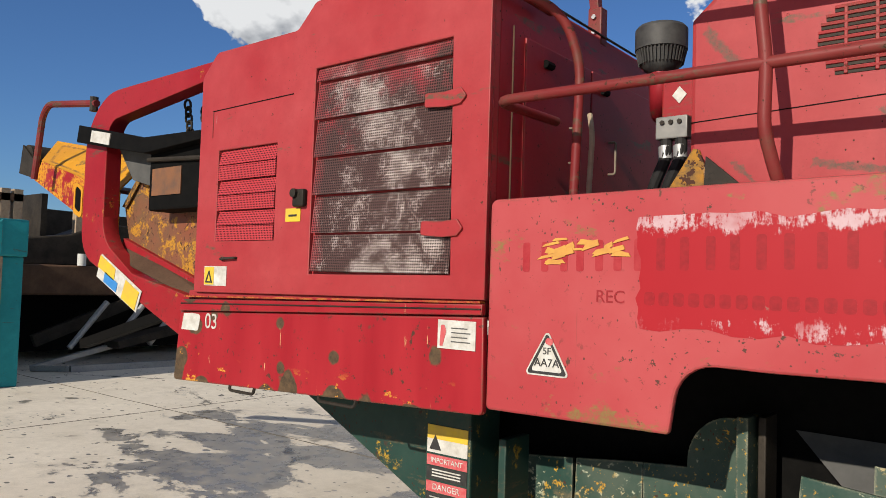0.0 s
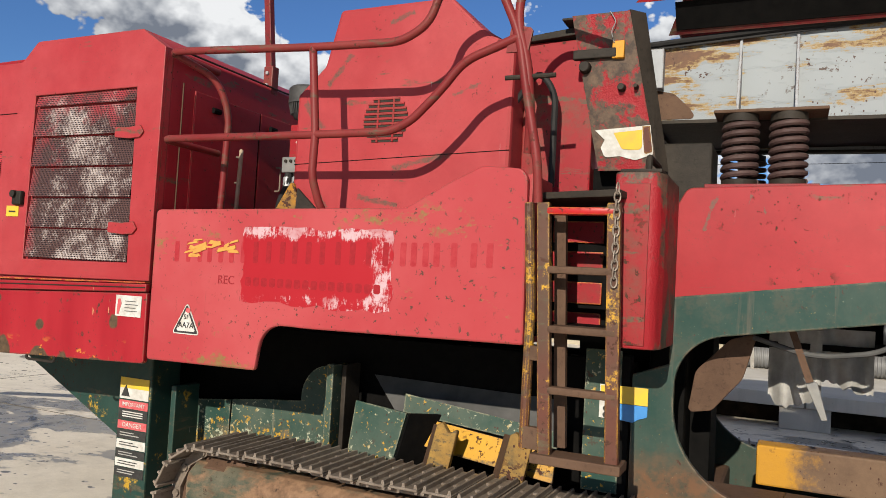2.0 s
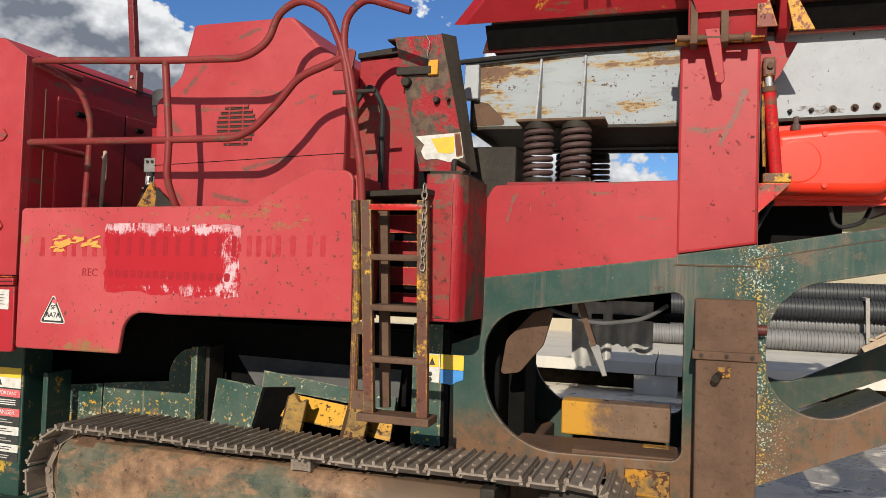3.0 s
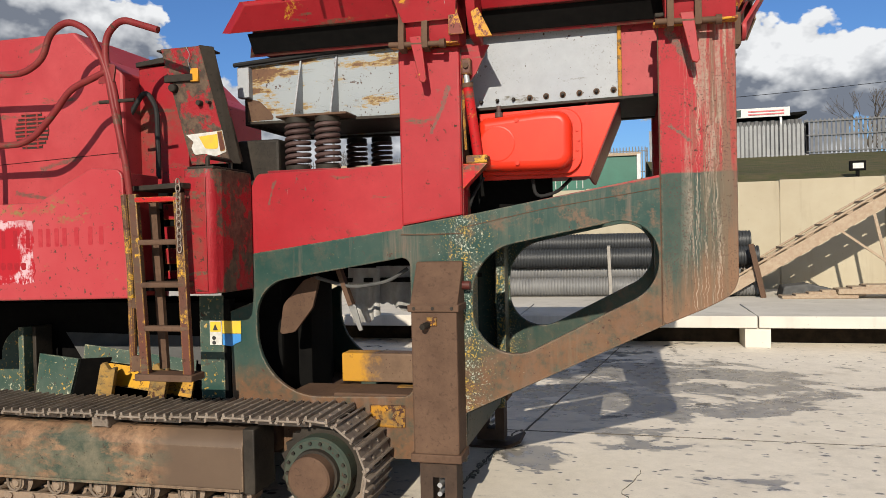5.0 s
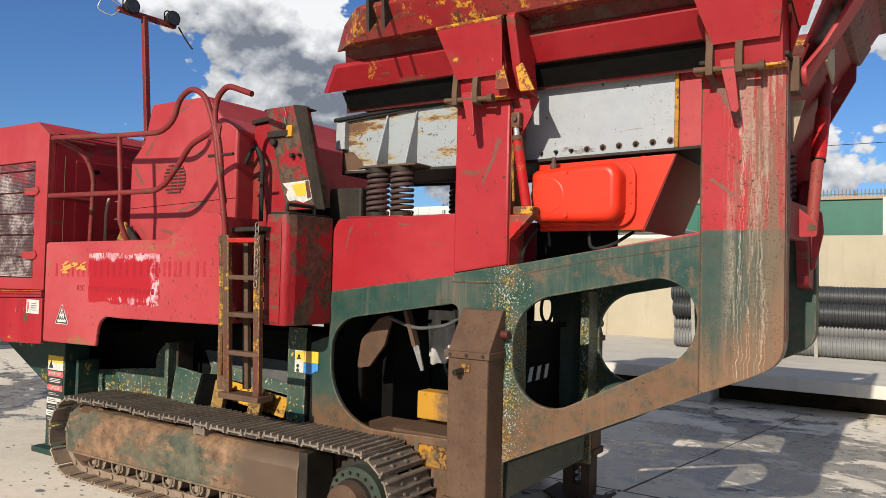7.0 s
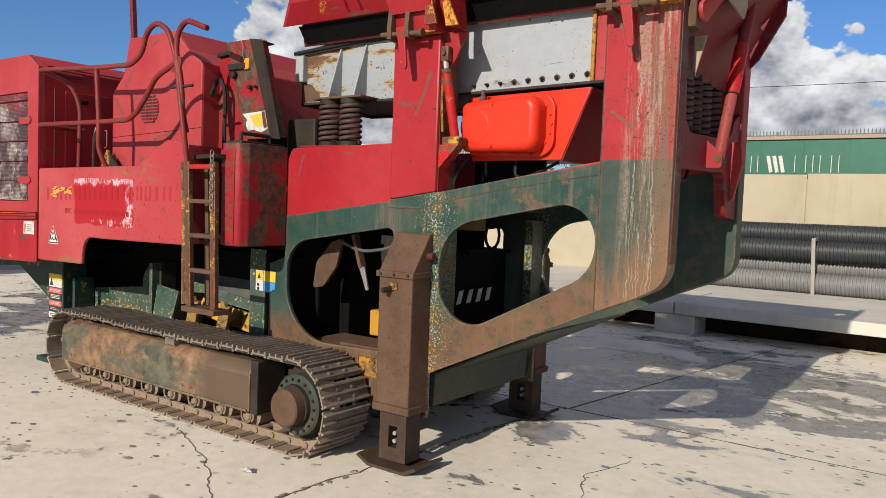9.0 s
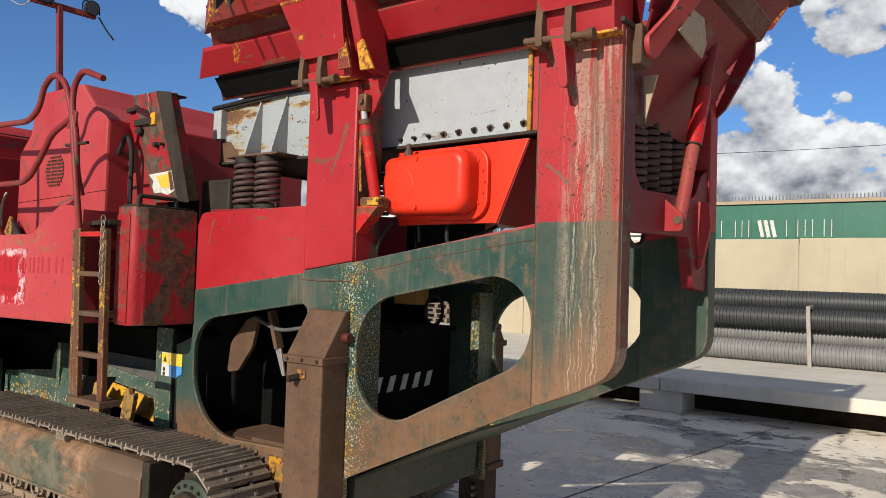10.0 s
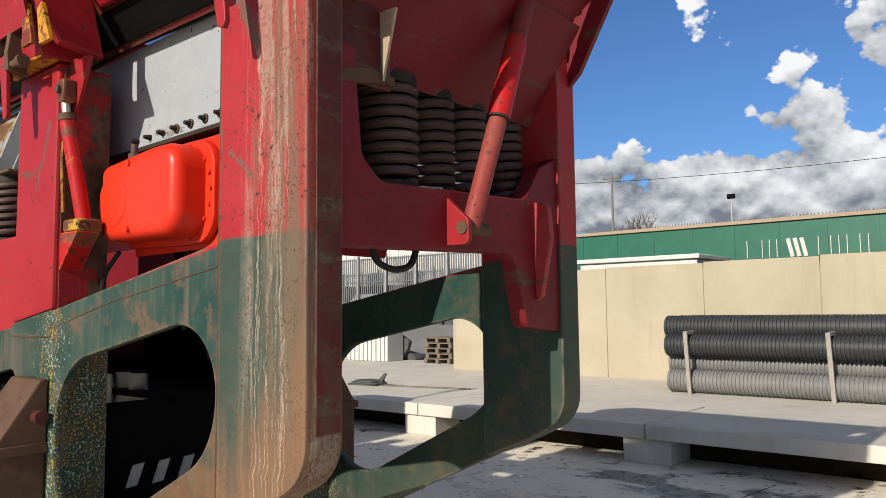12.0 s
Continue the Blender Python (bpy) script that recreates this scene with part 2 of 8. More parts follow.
    return k.done(col, r, 0, h, 0.0012, 0.6)


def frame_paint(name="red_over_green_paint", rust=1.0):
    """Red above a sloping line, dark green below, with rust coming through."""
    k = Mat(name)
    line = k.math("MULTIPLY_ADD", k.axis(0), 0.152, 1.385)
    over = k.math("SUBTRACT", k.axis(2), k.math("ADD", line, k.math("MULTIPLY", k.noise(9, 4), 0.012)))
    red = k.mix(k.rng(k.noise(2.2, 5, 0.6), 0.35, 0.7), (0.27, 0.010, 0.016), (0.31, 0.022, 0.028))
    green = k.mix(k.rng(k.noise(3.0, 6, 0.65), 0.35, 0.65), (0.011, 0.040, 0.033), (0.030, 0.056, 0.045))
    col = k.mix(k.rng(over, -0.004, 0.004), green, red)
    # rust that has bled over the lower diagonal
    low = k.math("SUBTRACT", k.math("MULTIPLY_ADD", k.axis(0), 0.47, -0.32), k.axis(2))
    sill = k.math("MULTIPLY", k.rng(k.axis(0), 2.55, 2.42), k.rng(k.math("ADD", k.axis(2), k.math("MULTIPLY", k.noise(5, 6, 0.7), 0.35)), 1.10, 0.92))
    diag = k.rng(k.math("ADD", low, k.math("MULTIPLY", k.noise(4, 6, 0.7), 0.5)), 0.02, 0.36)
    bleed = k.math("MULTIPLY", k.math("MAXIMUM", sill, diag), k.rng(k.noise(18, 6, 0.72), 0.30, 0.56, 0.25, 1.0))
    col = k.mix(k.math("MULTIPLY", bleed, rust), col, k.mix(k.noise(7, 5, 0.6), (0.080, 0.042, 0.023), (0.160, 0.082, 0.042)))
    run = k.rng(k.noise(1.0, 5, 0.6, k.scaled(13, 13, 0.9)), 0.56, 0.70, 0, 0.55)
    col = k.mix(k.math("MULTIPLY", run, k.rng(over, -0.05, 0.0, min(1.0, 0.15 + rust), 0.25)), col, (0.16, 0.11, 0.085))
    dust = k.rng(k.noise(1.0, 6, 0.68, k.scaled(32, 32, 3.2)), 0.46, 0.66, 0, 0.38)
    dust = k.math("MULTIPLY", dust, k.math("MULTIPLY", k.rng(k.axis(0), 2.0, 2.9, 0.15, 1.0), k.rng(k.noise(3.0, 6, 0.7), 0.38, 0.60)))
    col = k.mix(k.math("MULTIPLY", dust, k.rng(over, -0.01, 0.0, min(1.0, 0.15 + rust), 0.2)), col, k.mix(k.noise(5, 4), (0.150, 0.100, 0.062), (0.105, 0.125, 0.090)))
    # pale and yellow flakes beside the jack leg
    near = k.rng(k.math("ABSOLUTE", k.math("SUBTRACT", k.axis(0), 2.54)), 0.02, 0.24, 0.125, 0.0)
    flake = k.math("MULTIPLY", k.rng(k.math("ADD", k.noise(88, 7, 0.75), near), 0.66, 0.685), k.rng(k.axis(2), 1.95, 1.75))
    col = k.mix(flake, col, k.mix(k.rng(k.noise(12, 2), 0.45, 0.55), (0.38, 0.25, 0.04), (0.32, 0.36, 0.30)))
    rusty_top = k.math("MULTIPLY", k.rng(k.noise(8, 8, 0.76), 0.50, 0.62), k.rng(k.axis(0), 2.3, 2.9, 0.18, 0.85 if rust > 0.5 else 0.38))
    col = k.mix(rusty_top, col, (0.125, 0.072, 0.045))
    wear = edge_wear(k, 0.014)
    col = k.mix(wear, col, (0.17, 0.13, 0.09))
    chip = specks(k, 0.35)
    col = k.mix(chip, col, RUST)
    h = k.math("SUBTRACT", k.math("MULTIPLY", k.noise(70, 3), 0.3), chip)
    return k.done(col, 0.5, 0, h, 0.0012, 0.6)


def leg_paint():
    """The rear leg: red above, green below, streaked from top to bottom with washed-down mud and lime."""
    k = Mat("streaked_leg_paint")
    over = k.math("SUBTRACT", k.axis(2), k.math("ADD", 1.955, k.math("MULTIPLY", k.noise(12, 3), 0.02)))
    red = k.mix(k.rng(k.noise(2.2, 5, 0.6), 0.35, 0.7), (0.26, 0.010, 0.016), (0.30, 0.024, 0.030))
    green = k.mix(k.rng(k.noise(5.0, 6, 0.65), 0.35, 0.65), (0.018, 0.044, 0.036), (0.052, 0.066, 0.052))
    col = k.mix(k.rng(over, -0.006, 0.006), green, red)
    mud = k.math("ADD", k.rng(k.axis(0), 3.74, 3.98, -0.20, 0.13), k.rng(k.axis(2), 1.15, 1.70, 0.46, 0.0))
    col = k.mix(k.rng(k.math("ADD", k.noise(1.0, 7, 0.68, k.scaled(9, 9, 1.1)), mud), 0.50, 0.74, 0, 0.9), col, k.mix(k.rng(k.axis(2), 1.55, 2.05), k.mix(k.noise(9, 6, 0.7), (0.115, 0.058, 0.032), (0.215, 0.118, 0.066)), k.mix(k.noise(9, 6, 0.7), (0.150, 0.038, 0.027), (0.200, 0.075, 0.048))))
    # lime runs: thin wavering lines that start at the top
    sway = k.math("MULTIPLY", k.math("SUBTRACT", k.noise(2.2, 4, 0.6, k.scaled(0.6, 0.6, 3.0)), 0.5), 0.07)
    runs = k.nt.nodes.new("ShaderNodeCombineXYZ")
    k.put(runs.inputs[0], k.math("MULTIPLY", k.math("ADD", k.axis(0), sway), 24.0))
    k.put(runs.inputs[1], k.math("MULTIPLY", k.axis(1), 24.0))
    k.put(runs.inputs[2], k.math("MULTIPLY", k.axis(2), 0.55))
    line = k.math("ABSOLUTE", k.math("SUBTRACT", k.noise(1.0, 3, 0.5, runs.outputs[0]), 0.56))
    lime = k.math("MULTIPLY", k.rng(line, 0.004, 0.018, 1, 0), k.rng(k.axis(0), 3.77, 3.83))
    lime = k.math("MULTIPLY", lime, k.rng(k.noise(50, 4, 0.7), 0.30, 0.55))
    col = k.mix(k.math("MULTIPLY", lime, 0.8), col, (0.33, 0.265, 0.205))
    olive = k.math("MULTIPLY", k.rng(k.noise(1.0, 5, 0.6, k.scaled(15, 15, 0.8, (1, 0, 3))), 0.56, 0.66, 0, 0.75), k.rng(k.axis(0), 3.76, 3.84))
    col = k.mix(olive, col, (0.115, 0.088, 0.058))
    broad = k.math("MULTIPLY", k.rng(k.noise(1.0, 6, 0.7, k.scaled(11, 11, 0.75, (2, 0, 1))), 0.555, 0.60), k.rng(k.noise(36, 5, 0.72), 0.33, 0.60, 0.25, 0.75))
    col = k.mix(k.math("MULTIPLY", broad, k.rng(k.axis(0), 3.74, 3.82)), col, k.mix(k.noise(30, 4, 0.7), (0.20, 0.150, 0.115), (0.30, 0.245, 0.195)))
    col = k.mix(scrapes(k, ((3.69, 2.74, 3.76, 2.64, 0.018), (3.76, 2.64, 3.83, 2.52, 0.020), (3.71, 2.22, 3.80, 2.14, 0.010))), col, (0.10, 0.078, 0.060))
    pits = k.math("MULTIPLY", k.rng(k.noise(95, 3, 0.6), 0.56, 0.60), k.rng(k.noise(3.0, 4), 0.40, 0.55))
    col = k.mix(k.math("MULTIPLY", pits, 0.65), col, (0.060, 0.028, 0.020))
    wear = edge_wear(k, 0.02)
    col = k.mix(wear, col, (0.15, 0.10, 0.07))
    chip = specks(k, 0.36)
    col = k.mix(chip, col, RUST)
    h = k.math("SUBTRACT", k.math("MULTIPLY", k.noise(60, 4), 0.4), chip)
    return k.done(col, 0.62, 0, h, 0.0015, 0.7)


def rusty(name, a, b, rough=0.75, metal=0.2):
    k = Mat(name)
    col = k.mix(k.rng(k.noise(4, 7, 0.68), 0.3, 0.7), a, b)
    col = k.mix(k.rng(k.noise(38, 5, 0.7), 0.55, 0.7, 0, 0.6), col, tuple(c * 0.5 for c in a))
    return k.done(col, rough, metal, k.noise(80, 5, 0.7), 0.002, 0.6)


def plain(name, a, b=None, rough=0.6, metal=0.0, scale=20, gloss=0.4):
    k = Mat(name)
    k.bsdf.inputs["Specular IOR Level"].default_value = gloss
    b = b or tuple(c * 0.75 for c in a)
    return k.done(k.mix(k.rng(k.noise(scale, 5, 0.6), 0.3, 0.7), a, b), rough, metal, k.noise(scale * 6, 3), 0.001, 0.4)


FADED_RED = ((0.300, 0.024, 0.029), (0.350, 0.050, 0.054))
red_panel = paint("faded_red_paint", *FADED_RED, chips=0.42, grime=0.30, rough=0.5, edge=(0.13, 0.05, 0.035))
house_red = paint("clean_faded_red_paint", *FADED_RED, chips=0.22, grime=0.12, rough=0.5, edge=(0.15, 0.05, 0.04))
hood_red = paint("smeared_hood_paint", (0.300, 0.026, 0.031), (0.345, 0.048, 0.052), chips=0.30, grime=0.16, rough=0.5, edge=(0.13, 0.05, 0.035),
                 marks=((-0.76, 2.49, -0.66, 2.37, 0.018), (-0.62, 2.60, -0.50, 2.74, 0.012), (-0.26, 2.90, -0.14, 2.94, 0.010), (-0.40, 1.99, -0.18, 1.95, 0.012), (-0.20, 2.14, 0.09, 2.20, 0.014), (0.12, 2.50, 0.25, 2.55, 0.008), (-0.66, 2.01, -0.60, 1.94, 0.008)))
red_frame = paint("scraped_red_paint", (0.270, 0.010, 0.016), (0.320, 0.024, 0.029), chips=0.45, grime=0.22, rough=0.45, edge=(0.10, 0.045, 0.030), marks=((2.46, 2.52, 2.42, 2.40, 0.013), (2.42, 2.40, 2.35, 2.26, 0.009), (1.33, 2.01, 1.29, 1.88, 0.006), (1.48, 2.03, 1.46, 1.94, 0.003), (1.52, 2.02, 1.54, 1.95, 0.003)))
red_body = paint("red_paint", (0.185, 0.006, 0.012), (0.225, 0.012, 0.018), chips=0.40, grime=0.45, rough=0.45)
# darker copy of the machine red: the rear end's shade is in it
red_shaded = paint("shaded_red_paint", (0.125, 0.004, 0.011), (0.160, 0.010, 0.017), chips=0.60, grime=0.30, rough=0.5, edge=(0.09, 0.04, 0.03))
red_worn = paint("worn_red_paint", (0.255, 0.008, 0.014), (0.295, 0.019, 0.024), chips=0.42, grime=0.34, primer=(0.43, 0.20, 0.022), primer_amount=0.22, edge=(0.13, 0.055, 0.028))
rim_paint = paint("scraped_rim_paint", (0.235, 0.010, 0.015), (0.20, 0.030, 0.025), chips=0.8, grime=0.75, primer=(0.47, 0.23, 0.02), primer_amount=0.52, edge=(0.30, 0.15, 0.03))
red_skirt = paint("scuffed_red_paint", (0.255, 0.007, 0.014), (0.285, 0.014, 0.021), chips=0.62, grime=0.40, primer=(0.50, 0.22, 0.035), primer_amount=0.14)


def skirt_paint():
    """Red skirt with round brown rust blotches, thickest along its lower edge, and orange scrapes at one end."""
    k = Mat("blotched_skirt_paint")
    col = k.mix(k.rng(k.noise(1.0, 5, 0.6, k.scaled(4, 4, 0.8)), 0.35, 0.65), (0.245, 0.006, 0.013), (0.300, 0.014, 0.021))
    up_edge = k.math("SUBTRACT", k.axis(2), k.math("MULTIPLY_ADD", k.axis(0), 0.038, 1.105))
    wob = k.math("MULTIPLY", k.math("SUBTRACT", k.noise(20, 5, 0.65), 0.5), 0.14)
    size = k.math("ADD", k.rng(up_edge, 0.0, 0.08, 0.54, 0.20), k.rng(k.noise(2.3, 2), 0.35, 0.65, -0.18, 0.08))
    size = k.math("ADD", size, k.rng(k.axis(0), -3.42, -3.58, 0.0, 0.25))
    spot = k.math("SUBTRACT", k.math("ADD", k.voronoi(5.4, k.scaled(1, 0.02, 1, (0.3, 0, 0.2))), wob), size)
    brown = k.mix(k.rng(k.noise(26, 6, 0.7), 0.35, 0.65), (0.040, 0.028, 0.017), (0.105, 0.065, 0.035))
    col = k.mix(k.rng(spot, 0.0, 0.035, 1, 0), col, brown)
    flake = k.math("MULTIPLY", k.rng(k.noise(9, 7, 0.7, k.scaled(0.7, 1, 1.3)), 0.60, 0.615), k.rng(k.math("ADD", up_edge, k.rng(k.axis(0), -3.3, -3.0, 0.0, 0.10)), 0.22, 0.12))
    col = k.mix(flake, col, (0.52, 0.24, 0.03))
    line = k.rng(k.noise(1.0, 5, 0.65, k.scaled(34, 34, 2.6)), 0.665, 0.685)
    line = k.math("MULTIPLY", line, k.rng(k.noise(2.2, 3), 0.50, 0.56))
    col = k.mix(line, col, (0.50, 0.30, 0.14))
    col = k.mix(specks(k, 0.45), col, RUST)
    col = k.mix(edge_wear(k, 0.012), col, (0.075, 0.05, 0.03))
    k.bsdf.inputs["Specular IOR Level"].default_value = 0.25
    return k.done(col, 0.45, 0, k.math("MULTIPLY", k.noise(40, 4), 0.4), 0.0012, 0.5)


skirt_mat = skirt_paint()


def cover_paint():
    """The big cover: faded pinkish red, nicked, rubbed with olive dirt along its arch and lower corner."""
    k = Mat("faded_cover_paint")
    col = k.mix(k.rng(k.noise(1.5, 5, 0.6), 0.35, 0.66), (0.315, 0.034, 0.040), (0.365, 0.062, 0.066))
    col = k.mix(k.rng(k.axis(0), -0.2, 0.6, 0.0, 0.55), col, (0.29, 0.020, 0.026))
    n = k.nt.nodes.new("ShaderNodeVectorMath")
    n.operation = "DISTANCE"
    k.nt.links.new(k.scaled(0.7, 0, 3.0), n.inputs[0])
    n.inputs[1].default_value = (-0.92 * 0.7, 0, 1.085 * 3.0)
    rub = k.math("ADD", k.rng(n.outputs["Value"], 0.05, 0.34, 0.17, 0.0), k.noise(1.0, 8, 0.72, k.scaled(5, 5, 9)))
    n2 = k.nt.nodes.new("ShaderNodeVectorMath")
    n2.operation = "DISTANCE"
    k.nt.links.new(k.scaled(0.6, 0, 1.0), n2.inputs[0])
    n2.inputs[1].default_value = (0.08 * 0.6, 0, 1.86)
    rub = k.math("ADD", rub, k.rng(n2.outputs["Value"], 0.04, 0.20, 0.14, 0.0))
    dirt = k.math("MULTIPLY", k.rng(rub, 0.615, 0.675), k.rng(k.noise(30, 5, 0.7), 0.36, 0.56))
    col = k.mix(dirt, col, k.mix(k.noise(30, 5, 0.7), (0.080, 0.045, 0.024), (0.26, 0.165, 0.055)))
    drip = k.math("MULTIPLY", k.rng(k.noise(1.0, 4, 0.6, k.scaled(30, 30, 0.9)), 0.70, 0.715), k.rng(k.axis(2), 1.50, 1.35))
    col = k.mix(k.math("MULTIPLY", drip, 0.8), col, (0.10, 0.045, 0.035))
    nick = k.rng(k.noise(1.0, 5, 0.62, k.scaled(20, 20, 6, (0, 0, 5))), 0.70, 0.715)
    col = k.mix(k.math("MULTIPLY", nick, 0.85), col, (0.055, 0.035, 0.022))
    col = k.mix(specks(k, 0.60), col, (0.080, 0.030, 0.022))
    col = k.mix(edge_wear(k, 0.010), col, (0.11, 0.06, 0.04))
    k.bsdf.inputs["Specular IOR Level"].default_value = 0.25
    return k.done(col, 0.48, 0, k.math("MULTIPLY", k.noise(8, 4), 0.5), 0.0015, 0.4)


cover_mat = cover_paint()
# grime over a red darkened for the shade on recessed and turned faces
red_grimy_shaded = paint("grimy_shaded_red_paint", (0.125, 0.005, 0.009), (0.050, 0.007, 0.008), chips=0.75, grime=0.85)
# darker than house_red: part of the side's shade sits in the colour
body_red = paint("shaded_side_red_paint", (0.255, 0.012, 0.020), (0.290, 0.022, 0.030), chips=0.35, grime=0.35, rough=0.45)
motor_red = paint("orange_red_paint", (0.60, 0.026, 0.010), (0.64, 0.036, 0.013), chips=0.03, grime=0.0, rough=0.36, edge=(0.5, 0.03, 0.012))
ram_red = paint("bright_red_paint", (0.40, 0.007, 0.011), (0.36, 0.016, 0.016), chips=0.75, grime=0.60, rough=0.4, primer=(0.40, 0.20, 0.03), primer_amount=0.30)
strut_red = paint("dusty_red_tube_paint", (0.23, 0.036, 0.032), (0.26, 0.075, 0.060), chips=0.85, grime=0.35, primer=(0.42, 0.25, 0.06), primer_amount=0.18, edge=(0.12, 0.05, 0.035))
horn_paint = paint("yellow_patched_red_paint", (0.20, 0.012, 0.014), (0.12, 0.045, 0.026), chips=0.8, grime=0.8, primer=(0.44, 0.21, 0.015), primer_amount=0.85, edge=(0.40, 0.20, 0.02))
rail_red = paint("red_tube_paint", (0.150, 0.012, 0.014), (0.195, 0.032, 0.029), chips=0.65, grime=0.55)
ladder_paint = paint("rusted_red_ladder_paint", (0.105, 0.034, 0.023), (0.075, 0.046, 0.030), chips=0.8, grime=0.7, primer=(0.44, 0.24, 0.022), primer_amount=0.50)
green_paint = paint("dark_green_paint", (0.010, 0.038, 0.031), (0.022, 0.052, 0.042), chips=0.70, grime=0.55, primer=(0.36, 0.22, 0.022), primer_amount=0.40, edge=(0.085, 0.10, 0.065))


def chassis_green():
    """Dark green plate flecked pale, its foot caked with yellow and brown dirt."""
    k = Mat("flecked_green_paint")
    col = k.mix(k.rng(k.noise(4, 6, 0.65), 0.35, 0.65), (0.018, 0.050, 0.039), (0.062, 0.086, 0.066))
    foot = k.rng(k.axis(2), 0.44, 0.72, 0.13, 0.0)
    col = k.mix(k.rng(k.math("ADD", k.noise(5, 7, 0.7), k.math("MULTIPLY", foot, 1.6)), 0.60, 0.72), col, k.mix(k.noise(20, 5), (0.10, 0.080, 0.050), (0.16, 0.125, 0.075)))
    flake = k.math("ADD", k.noise(34, 7, 0.72), foot)
    col = k.mix(k.rng(flake, 0.600, 0.620), col, k.mix(k.rng(k.noise(6, 2), 0.48, 0.56), (0.42, 0.24, 0.025), (0.34, 0.35, 0.25)))
    col = k.mix(specks(k, 0.5), col, RUST)
    col = k.mix(edge_wear(k, 0.014), col, (0.24, 0.23, 0.16))
    return k.done(col, 0.6, 0, k.math("MULTIPLY", k.noise(50, 5), 0.5), 0.0015, 0.6)


plate_green = chassis_green()
drive_green = paint("grey_green_drive_paint", (0.030, 0.048, 0.038), (0.055, 0.058, 0.043), chips=0.7, grime=0.9, edge=(0.06, 0.05, 0.036))
grey_paint = paint("grey_paint", (0.28, 0.30, 0.325), (0.32, 0.335, 0.35), chips=0.25, grime=0.15)


def peeling_grey():
    """Grey paint rubbed off in level streaks down to yellow and rust."""
    k = Mat("peeling_grey_paint")
    col = k.mix(k.noise(3, 5), (0.215, 0.245, 0.265), (0.265, 0.285, 0.295))
    rub = k.math("ADD", k.noise(1.0, 8, 0.7, k.scaled(2.2, 2.2, 13)), k.math("MULTIPLY", k.noise(24, 6, 0.7), 0.25))
    rub = k.math("ADD", rub, k.rng(k.axis(2), 2.70, 2.84, 0.0, 0.10))
    rub = k.math("ADD", rub, k.rng(k.axis(0), 1.28, 1.10, 0.0, 0.12))
    col = k.mix(k.rng(rub, 0.685, 0.72), col, (0.27, 0.19, 0.08))
    col = k.mix(k.rng(rub, 0.725, 0.77), col, k.mix(k.noise(30, 5, 0.7), (0.060, 0.034, 0.022), (0.16, 0.075, 0.035)))
    col = k.mix(specks(k, 0.5), col, RUST)
    k.bsdf.inputs["Specular IOR Level"].default_value = 0.25
    return k.done(col, 0.6, 0, k.math("MULTIPLY", k.rng(rub, 0.64, 0.70), -1.0), 0.0015, 0.7)


grey_worn = peeling_grey()
yellow_paint = paint("chipped_yellow_paint", (0.43, 0.19, 0.008), (0.36, 0.18, 0.025), chips=1.05, grime=1.15, edge=RUST, rough=0.7)
conveyor_paint = paint("yellow_and_red_flaking_paint", (0.15, 0.085, 0.045), (0.22, 0.055, 0.030), chips=0.7, grime=0.75, primer=(0.40, 0.19, 0.02), primer_amount=0.62)
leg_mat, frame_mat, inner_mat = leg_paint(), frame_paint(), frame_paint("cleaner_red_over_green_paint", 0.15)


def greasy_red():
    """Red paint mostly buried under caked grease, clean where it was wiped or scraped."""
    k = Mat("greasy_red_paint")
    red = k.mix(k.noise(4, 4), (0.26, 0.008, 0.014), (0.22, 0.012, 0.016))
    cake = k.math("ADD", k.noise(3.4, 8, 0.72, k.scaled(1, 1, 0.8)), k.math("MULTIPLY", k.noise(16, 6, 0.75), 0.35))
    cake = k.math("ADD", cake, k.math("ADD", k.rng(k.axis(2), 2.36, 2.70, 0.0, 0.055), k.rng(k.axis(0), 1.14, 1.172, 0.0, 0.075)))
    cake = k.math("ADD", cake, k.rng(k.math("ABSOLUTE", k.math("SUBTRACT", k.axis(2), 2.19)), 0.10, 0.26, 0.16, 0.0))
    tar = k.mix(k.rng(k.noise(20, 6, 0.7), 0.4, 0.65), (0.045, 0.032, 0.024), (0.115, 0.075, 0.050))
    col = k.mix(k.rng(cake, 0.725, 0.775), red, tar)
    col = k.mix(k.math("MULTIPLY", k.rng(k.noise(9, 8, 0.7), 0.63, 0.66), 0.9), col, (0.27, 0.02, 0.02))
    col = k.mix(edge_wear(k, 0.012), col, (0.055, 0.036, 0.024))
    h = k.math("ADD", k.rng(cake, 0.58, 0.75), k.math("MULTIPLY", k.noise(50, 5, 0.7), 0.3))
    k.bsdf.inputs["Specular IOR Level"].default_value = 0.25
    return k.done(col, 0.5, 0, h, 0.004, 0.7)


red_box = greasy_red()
box_sheet = paint("bright_red_sheet", (0.265, 0.007, 0.013), (0.235, 0.010, 0.015), chips=0.7, grime=0.75, edge=(0.10, 0.030, 0.022))

brown_steel = rusty("brown_rusted_steel", (0.064, 0.036, 0.023), (0.112, 0.066, 0.042), 0.75, 0.05)
foot_steel = rusty("dark_brown_steel", (0.030, 0.020, 0.015), (0.075, 0.047, 0.032), 0.7, 0.1)
dark_steel = rusty("dark_oily_steel", (0.013, 0.011, 0.009), (0.042, 0.034, 0.026), 0.65, 0.1)


def track_paint():
    """Shoe steel: rubbed bright on the ridges, clay-brown dust where it lies near the ground."""
    k = Mat("worn_track_steel")
    col = k.mix(k.rng(k.noise(4, 7, 0.68), 0.3, 0.7), (0.120, 0.095, 0.076), (0.240, 0.198, 0.160))
